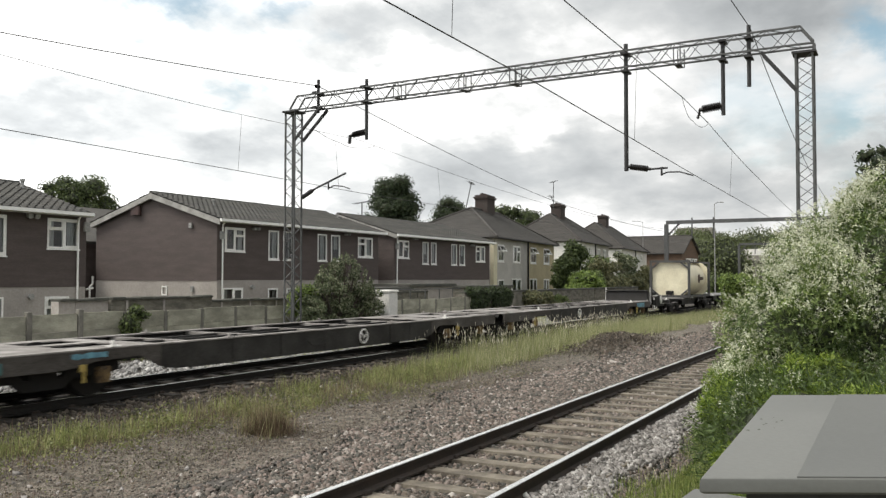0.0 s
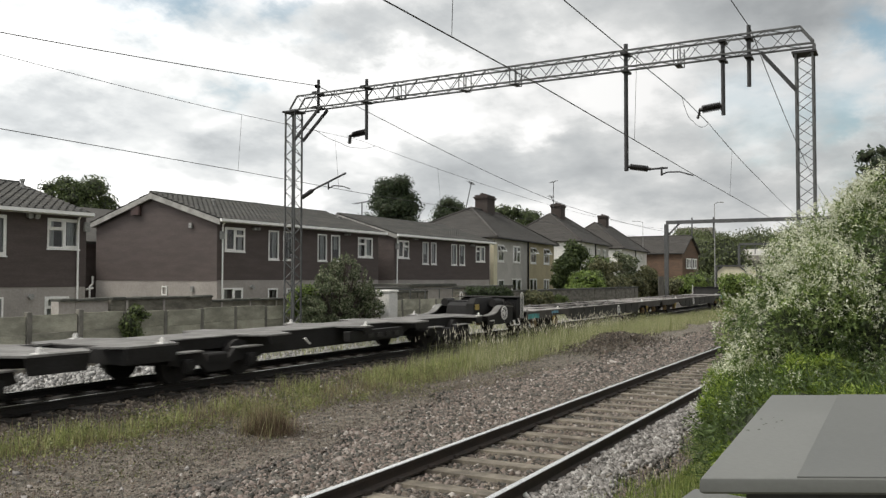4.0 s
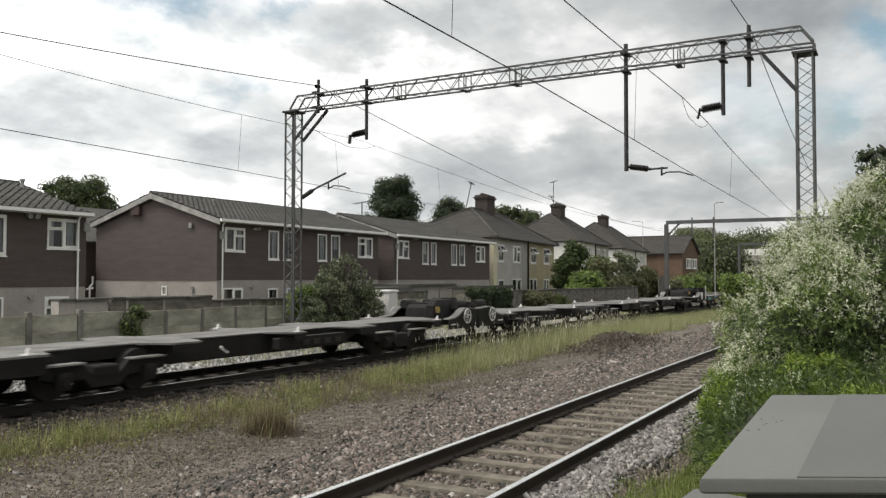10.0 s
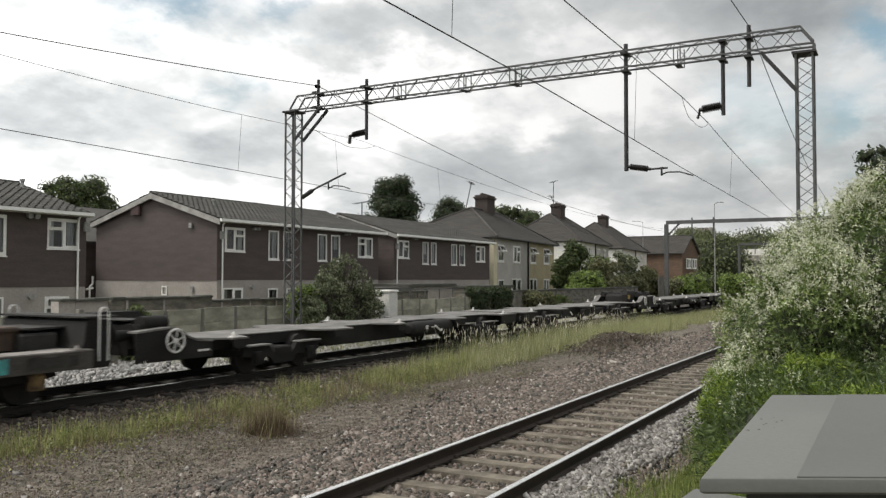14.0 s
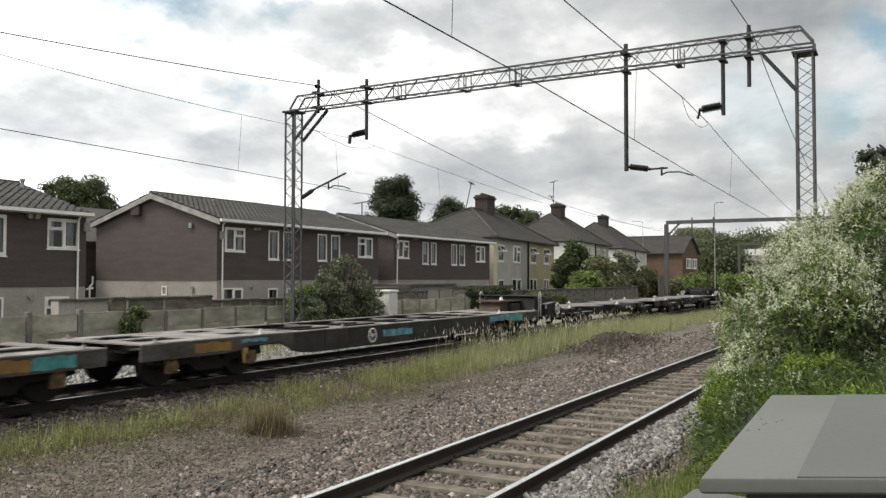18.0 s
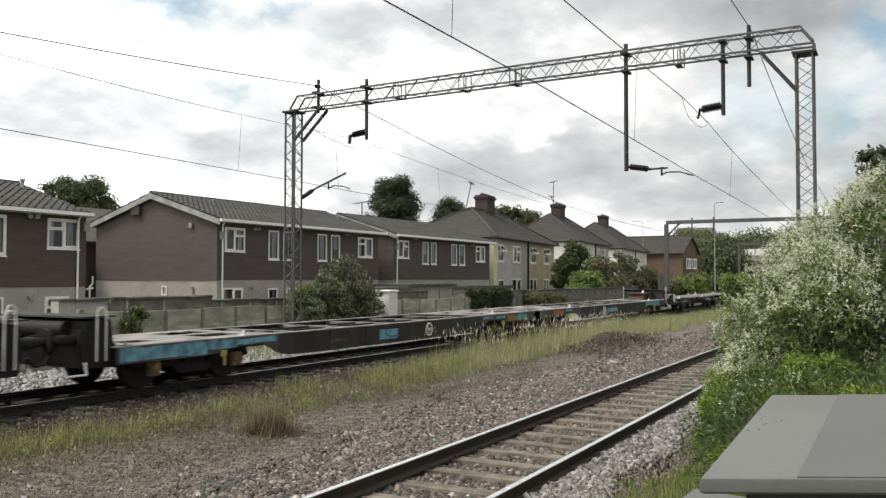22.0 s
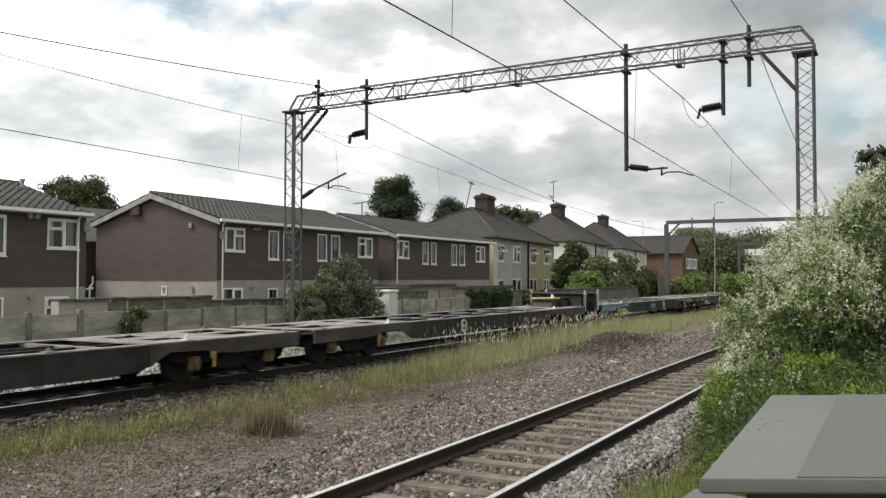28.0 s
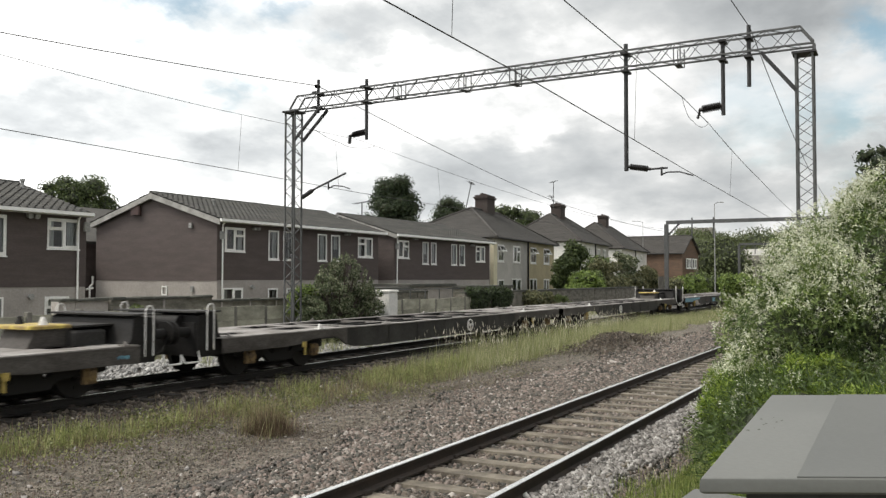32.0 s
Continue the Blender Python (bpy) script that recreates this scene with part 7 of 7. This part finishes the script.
    clump = [(*(q + w * (0.25 * bulge(q) - 0.12 + rng.uniform(-0.15, 0.08))), *(rng.uniform(0.1, 0.23) * np.array([1, 1, rng.uniform(0.8, 1.6)]))) for q, w in zip(at, out_) if w[2] > -0.45 and q[0] < 13.5 and q[1] > -2.6]
    clump = clump[:1250]
    p, d = crown_points(clump, 50000, rng, 0.35)
    fronds("leaves", p, d * 0.7 + rng.normal(0, 0.35, p.shape) + np.array([0, 0, -0.1]), 6, 0.08, 0.04, 0.014, L_BUSH, rng, b)
    p, d = crown_points(clump, 40000, rng, 0.3)
    broad("broad_leaves", p, d + np.array([0, 0, 0.25]), 0.03, L_BUSH, rng, b)
    # under layer in the darker leaf colour, for shade between the clumps
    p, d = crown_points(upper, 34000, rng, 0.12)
    fronds("inner_leaves", p, d * 0.5 + rng.normal(0, 0.3, p.shape) + np.array([0, 0, -0.5]), 6, 0.13, 0.06, 0.018, L_BUSHSHADE, rng, b)
    # long trailing shoots down the face
    tp, td = crown_points(upper, 900, rng, 0.04)
    k = (td[:, 2] < 0.35) & (tp[:, 0] < 12.5) & (tp[:, 2] > 0.9) & (tp[:, 2] < 2.2)
    tp, td = tp[k], td[k]
    steps = 16
    run = np.linspace(0, 1, steps)[None, :, None] * rng.uniform(0.25, 0.6, (len(tp), 1, 1))
    q = tp[:, None, :] + td[:, None, :] * (0.16 + 0.1 * run) + run * np.array([0, 0, -1.0]) + rng.normal(0, 0.012, (len(tp), steps, 3))
    broad("trailing_shoots", q.reshape(-1, 3), np.repeat(td, steps, 0) + np.array([0, 0, -0.3]), 0.038, L_BUSH, rng, b)
    # fine ferny growth low down, in small dense tufts
    tuft = [(q[0] + 0.5 * q[3] * a1, q[1] + 0.5 * q[4] * a2, q[2] + 0.55 * q[5] * a3, 0.22 * q[3], 0.24 * q[4], 0.26 * q[5]) for q in lower for a1, a2, a3 in rng.uniform(-1.5, 1.5, (15, 3))]
    p, d = crown_points(tuft, 62000, rng, 0.35)
    fronds("new_leaves", p, d * 0.8 + rng.normal(0, 0.35, p.shape) + np.array([0, 0, 0.3]), 6, 0.07, 0.04, 0.0115, L_GRASSY, rng, b)
    # darker leaf colour again, as shade beneath the tufts
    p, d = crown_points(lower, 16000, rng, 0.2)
    fronds("low_leaves", p, d * 0.6 + rng.normal(0, 0.35, p.shape) + np.array([0, 0, 0.2]), 6, 0.12, 0.06, 0.011, L_BUSHSHADE, rng, b)
    p, d = crown_points(tuft, 5000, rng, 0.1)
    broad("low_broad_leaves", p, d + np.array([0, 0, 0.3]), 0.034, L_BUSH, rng, b)
    p, d = crown_points(clump, 120000, rng, 0.08)
    p = p + d * 0.03
    lush = np.clip(0.6 - 0.75 * np.clip(p[:, 1] - 1.0, 0, 1) + 0.4 * d[:, 2] + 0.3 * (p[:, 2] - 1.5) + 0.6 * bulge(p) + 1.0 * np.sin(p[:, 0] * 5 + p[:, 2] * 7) * np.sin(p[:, 1] * 6 - p[:, 2] * 5 + 0.7), 0.015, 1.0)
    keep = (d[:, 2] > -0.35) & (rng.uniform(0, 1, len(p)) < lush)
    p, d = p[keep], d[keep]
    pl, dl = crown_points(lower, 9000, rng, 0.05)
    kl = (dl[:, 2] > 0.35) & (pl[:, 0] > 7.0) & (np.sin(pl[:, 0] * 4.1 + pl[:, 1] * 3.0) + 0.6 * np.sin(pl[:, 0] * 9.0) > 0.95)
    pg, dg = crown_points(ledge, 34000, rng, 0.05)
    kg = (dg[:, 2] > 0.15) & (pg[:, 0] > 8.5) & (rng.uniform(0, 1, len(pg)) < 0.75 + 0.45 * np.sin(pg[:, 0] * 9 + pg[:, 1] * 7))
    p, d = np.concatenate([p, pl[kl], pg[kg]]), np.concatenate([d, dl[kl], dg[kg]])
    plumes("blossom", p, d * 0.8 + rng.normal(0, 0.45, p.shape) + np.array([0, 0, 0.3]), 9, 0.09, 0.024, L_FLOWER, rng, b)
    # one small yellow flower head and a few leaves fallen on the cabinet
    tagged(new("yellow_flower", scatter("yellow_flower", LEAF_V, LEAF_F, np.array([[6.02, -0.92, 1.23]] * 14), turns(rng, 14), 0.035 * rng.uniform(0.7, 1.2, 14), M_YELLOWFLOWER)), "small bright yellow flower among the leaves", "flower")
    for k in range(9):
        f, g = (rng.uniform(0.015, 0.07), rng.uniform(0.42, 0.62))
        q = lid_poly(f, f, 0, 1)
        q = q[0].lerp(q[3], g)
        tagged(new("fallen_leaf", scatter("fallen_leaf", LEAF_V, LEAF_F, np.array([[q.x, q.y, 1.453]]), np.array([[[math.cos(k), -math.sin(k), 0], [math.sin(k), math.cos(k), 0], [0, 0, 1]]]), np.array([rng.uniform(0.01, 0.022)]), L_IVY)), "small dark leaf fallen on the cabinet lid", "leaf", "fallen leaves")


flowering_bush()

# ---- grasses ----
BLADE_F = [(0, 1, 2), (0, 2, 3), (3, 2, 4)]
G_STRAW = island_mat("straw_grass", [(0, (0.17, 0.19, 0.075)), (0.5, (0.28, 0.31, 0.13)), (0.8, (0.44, 0.43, 0.24)), (1, (0.64, 0.6, 0.44))], 0.8, 0.3, 3, 0.2)
G_GREEN = island_mat("green_grass", [(0, (0.11, 0.115, 0.045)), (0.45, (0.23, 0.24, 0.1)), (0.75, (0.36, 0.33, 0.19)), (1, (0.3, 0.22, 0.14))], 0.8, 0.3, 3, 0.2)
G_VERGE = island_mat("verge_grass", [(0, (0.07, 0.1, 0.022)), (0.5, (0.17, 0.225, 0.05)), (1, (0.36, 0.38, 0.14))], 0.8, 0.35, 3, 0.2)
G_FRESH = island_mat("fresh_grass", [(0, (0.15, 0.18, 0.055)), (0.5, (0.28, 0.32, 0.12)), (1, (0.47, 0.45, 0.22))], 0.8, 0.35, 3, 0.2)
G_BROWN = island_mat("brown_tuft", [(0, (0.06, 0.04, 0.028)), (0.5, (0.14, 0.095, 0.065)), (1, (0.22, 0.17, 0.1))], 0.9, 0.2, 3, 0.2)
G_SEED = island_mat("pale_seed_head", [(0, (0.42, 0.39, 0.29)), (1, (0.76, 0.72, 0.6))], 0.9, 0.3, 3, 0.2)


def blades(name, x, y, h, width, material, label, rng, tilt=0.45, lift=0.0):
    n = len(x)
    pos = np.stack([x, y, ground_z(x, y) - 0.02 + lift], -1)
    size = np.stack([width * rng.uniform(0.6, 1.3, n), h * 0.8, h], -1)
    me = scatter(name, BLADE_V, BLADE_F, pos, turns(rng, n, tilt), size, material)
    return tagged(new(name, me), label, "grass", kind="stuff")


def clumps(rng, n, x0, x1, y0, y1, per, spread, mask=None):
    cx, cy = rng.uniform(x0, x1, n), rng.uniform(y0, y1, n)
    if mask is not None:
        k = mask(cx, cy)
        cx, cy = cx[k], cy[k]
    x = np.repeat(cx, per) + rng.normal(0, spread, len(cx) * per)
    y = np.repeat(cy, per) + rng.normal(0, spread, len(cx) * per)
    return x, y


PLUME_V = [(0, 0, 0), (0.06, 0.06, 0.4), (0.02, 0.1, 1.0), (-0.05, 0.02, 0.45)]


def build_grass():
    rng = np.random.default_rng(31)
    patch = lambda x, y: np.sin(x * 0.9 + 1.3 * np.sin(y * 1.1)) + np.sin(y * 2.2 + x * 0.35) + 0.4 * np.sin(x * 2.7) > -0.1
    x, y = clumps(rng, 1500, 17.5, 60, 9.5, 11.7, 24, 0.14, lambda a, b: np.sin(a * 1.4) + np.sin(b * 3.1 + a) + 0.8 * np.sin(a * 3.7 + b) > -0.9)
    blades("tall_grass", x, y, rng.uniform(0.28, 0.82, len(x)) * np.clip((x - 15.5) / 8, 0.35, 1) * np.clip(1.5 - (x - 30) / 20, 0.6, 1), 0.008, G_STRAW, "tall yellow-green grass between the tracks", rng, 0.42)
    x, y = clumps(rng, 190, 20.0, 36, 10.0, 11.6, 4, 0.25)
    h = rng.uniform(0.5, 0.92, len(x))
    me = scatter("seed_heads", PLUME_V, LEAF_F, np.stack([x, y, ground_z(x, y) + h], -1), turns(rng, len(x), 0.35), np.stack([rng.uniform(0.7, 1.3, len(x))] * 3, -1) * 0.13, G_SEED)
    tagged(new("seed_heads", me), "pale feathery plumes over the tall grass", "grass", kind="stuff")
    blades("grass_stalks", x, y, h * 1.05, 0.005, G_STRAW, "pale feathery grass seed heads", rng, 0.22)
    x, y = clumps(rng, 420, 11, 24, 9.5, 11.3, 16, 0.14, lambda a, b: patch(a, b) & (np.sin(a * 2.3 + b * 1.7) > -0.35))
    blades("rough_grass", x, y, rng.uniform(0.08, 0.36, len(x)), 0.008, G_GREEN, "patchy green grass on the dry strip", rng, 0.5)
    x, y = clumps(rng, 420, 5, 16, 9.9, 11.3, 15, 0.12, lambda a, b: patch(a, b) & (np.sin(a * 3.1 + b * 2.3) + np.sin(a * 1.7 - b * 4.1) > -0.2))
    blades("rough_grass", x, y, rng.uniform(0.04, 0.22, len(x)), 0.007, G_GREEN, "tufts of green weeds in stony soil", rng, 0.9)
    x, y = clumps(rng, 520, 5, 20, 9.6, 11.7, 9, 0.16)
    blades("dead_stalks", x, y, rng.uniform(0.08, 0.36, len(x)), 0.006, G_BROWN, "thin brown dead stalks among the weeds", rng, 0.7)
    for cx, cy, r, n, h in ((14.2, 11.0, 0.4, 520, 0.45), (17.2, 10.4, 0.45, 700, 0.5), (16.2, 10.5, 0.4, 520, 0.45), (7.5, 10.7, 0.25, 380, 0.36), (8.5, 10.9, 0.28, 520, 0.42), (8.2, 10.6, 0.2, 300, 0.34), (9.1, 10.5, 0.3, 480, 0.36), (10.1, 10.6, 0.3, 420, 0.36), (11.7, 10.8, 0.35, 420, 0.36), (18.6, 10.3, 0.5, 700, 0.55), (19.6, 10.4, 0.5, 700, 0.6), (13.2, 10.2, 0.3, 300, 0.3), (6.9, 10.4, 0.2, 220, 0.3)):
        n = round(n * 0.62)
        x, y = rng.normal(cx, r, n), rng.normal(cy, r * 0.6, n)
        blades("weed_clump", x, y, rng.uniform(0.3, 1.0, n) * h, 0.011, G_FRESH, "bright yellow-green weed clump in stony soil", rng, 0.55)
    x, y = clumps(rng, 800, 5, 20, 8.0, 11.8, 8, 0.14)
    blades("dry_grass", x, y, rng.uniform(0.04, 0.14, len(x)), 0.006, G_BROWN, "short dry brown grass", rng, 0.9)
    for k, (n, m, r, h0, h1, tilt) in enumerate(((3000, G_BROWN, 0.17, 0.1, 0.5, 1.1), (420, G_GREEN, 0.24, 0.3, 0.68, 0.7))):
        x, y = clumps(rng, 1, 10.4, 10.41, 8.75 + 0.1 * k, 8.76 + 0.1 * k, n, r)
        away = np.hypot(x - 10.4, y - 8.75) / 0.42
        blades("grass_tuft", x, y, rng.uniform(h0, h1, n) * np.clip(1.15 - 0.4 * away, 0.4, 1), 0.006, m, ("dense dead brown grass tuft", "green blades growing through the brown tuft")[k], rng, tilt)
    x, y = clumps(rng, 2000, 4.0, 16, 0.9, 2.75, 18, 0.1, lambda a, b: b < 2.45 + 0.25 * np.sin(a * 1.7) + 0.35 * np.clip(10 - a, 0, 1))
    blades("verge_grass", x, y, rng.uniform(0.06, 0.22, len(x)), 0.009, G_VERGE, "green verge grass beside the ballast", rng, 0.7)
    x, y = clumps(rng, 120, 5.5, 14, 1.9, 2.7, 8, 0.08)
    blades("dry_grass", x, y, rng.uniform(0.05, 0.16, len(x)), 0.01, G_STRAW, "dry grass at the edge of the ballast", rng, 0.9)
    x, y = clumps(rng, 500, 16, 60, 15.6, 18.2, 14, 0.15)
    blades("far_grass", x, y, rng.uniform(0.2, 0.5, len(x)), 0.014, G_STRAW, "weeds below the boundary wall", rng, 0.5)
    x, y = clumps(rng, 500, 60, 130, 8, 11.6, 12, 0.3)
    blades("tall_grass", x, y, rng.uniform(0.4, 0.8, len(x)), 0.03, G_STRAW, "tall grass further along the line", rng, 0.3)
    for n, m, lab, y0, y1, r, seed in ((52000, L_DEAD, "dry brown leaf litter on the soil", 7.9, 12.0, 0.026, 3), (13000, L_OLIVE, "low creeping olive weeds on the soil", 8.3, 11.6, 0.04, 4)):
        x, y = rng.uniform(4.5, 26, n), rng.uniform(y0, y1, n)
        k = np.sin(x * 1.1 + seed) + np.sin(y * 2.6 + x * 0.6) + rng.normal(0, 0.7, n) > 0.1
        x, y = x[k], y[k]
        me = scatter("leaf_litter", LEAF_V, LEAF_F, np.stack([x, y, ground_z(x, y) + rng.uniform(0, 0.05, len(x))], -1), turns(rng, len(x)), r * rng.uniform(0.5, 1.3, len(x)), m)
        tagged(new("leaf_litter", me), lab, "weeds", kind="stuff")
    cx, cy = rng.uniform(5, 20, 90), rng.uniform(9.3, 11.3, 90)
    x, y = np.repeat(cx, 90) + rng.normal(0, 0.16, 8100), np.repeat(cy, 90) + rng.normal(0, 0.16, 8100)
    me = scatter("broad_weeds", LEAF_V, LEAF_F, np.stack([x, y, ground_z(x, y) + rng.uniform(0, 0.22, 8100)], -1), turns(rng, 8100), 0.045 * rng.uniform(0.5, 1.3, 8100), L_WEED)
    tagged(new("broad_weeds", me), "clumps of yellow-green weeds in dry soil", "weeds", kind="stuff")
    p = np.stack([rng.normal(29, 1.9, 4500), rng.normal(8.9, 0.45, 4500)], -1)
    z = ground_z(p[:, 0], p[:, 1]) + rng.uniform(0, 0.22, 4500)
    me = scatter("weed_heap", LEAF_V, LEAF_F, np.concatenate([p, z[:, None]], 1), turns(rng, 4500), 0.09 * rng.uniform(0.5, 1.3, 4500), L_DEAD)
    tagged(new("weed_heap", me), "heap of dead brown weeds beside the ballast", "weeds", kind="stuff")


build_grass()


def motions():
    """The train rolls away along the far track, slowing gently."""
    times = [2.0 * i for i in range(17)]
    turns_at = [0.12 * i for i in range(267)] + [32.0]
    for w, q, r in WHEELSETS:
        walk(w, [(t, Matrix.Translation((q, 0, r)) @ Matrix.Rotation(train_way(t) / r, 4, "Y")) for t in turns_at])
    for ob, u, *z in MOVERS:
        walk(ob, [(t, pose(u + train_way(t), TRAIN_Y, z[0] if z else 0)) for t in times])


motions()
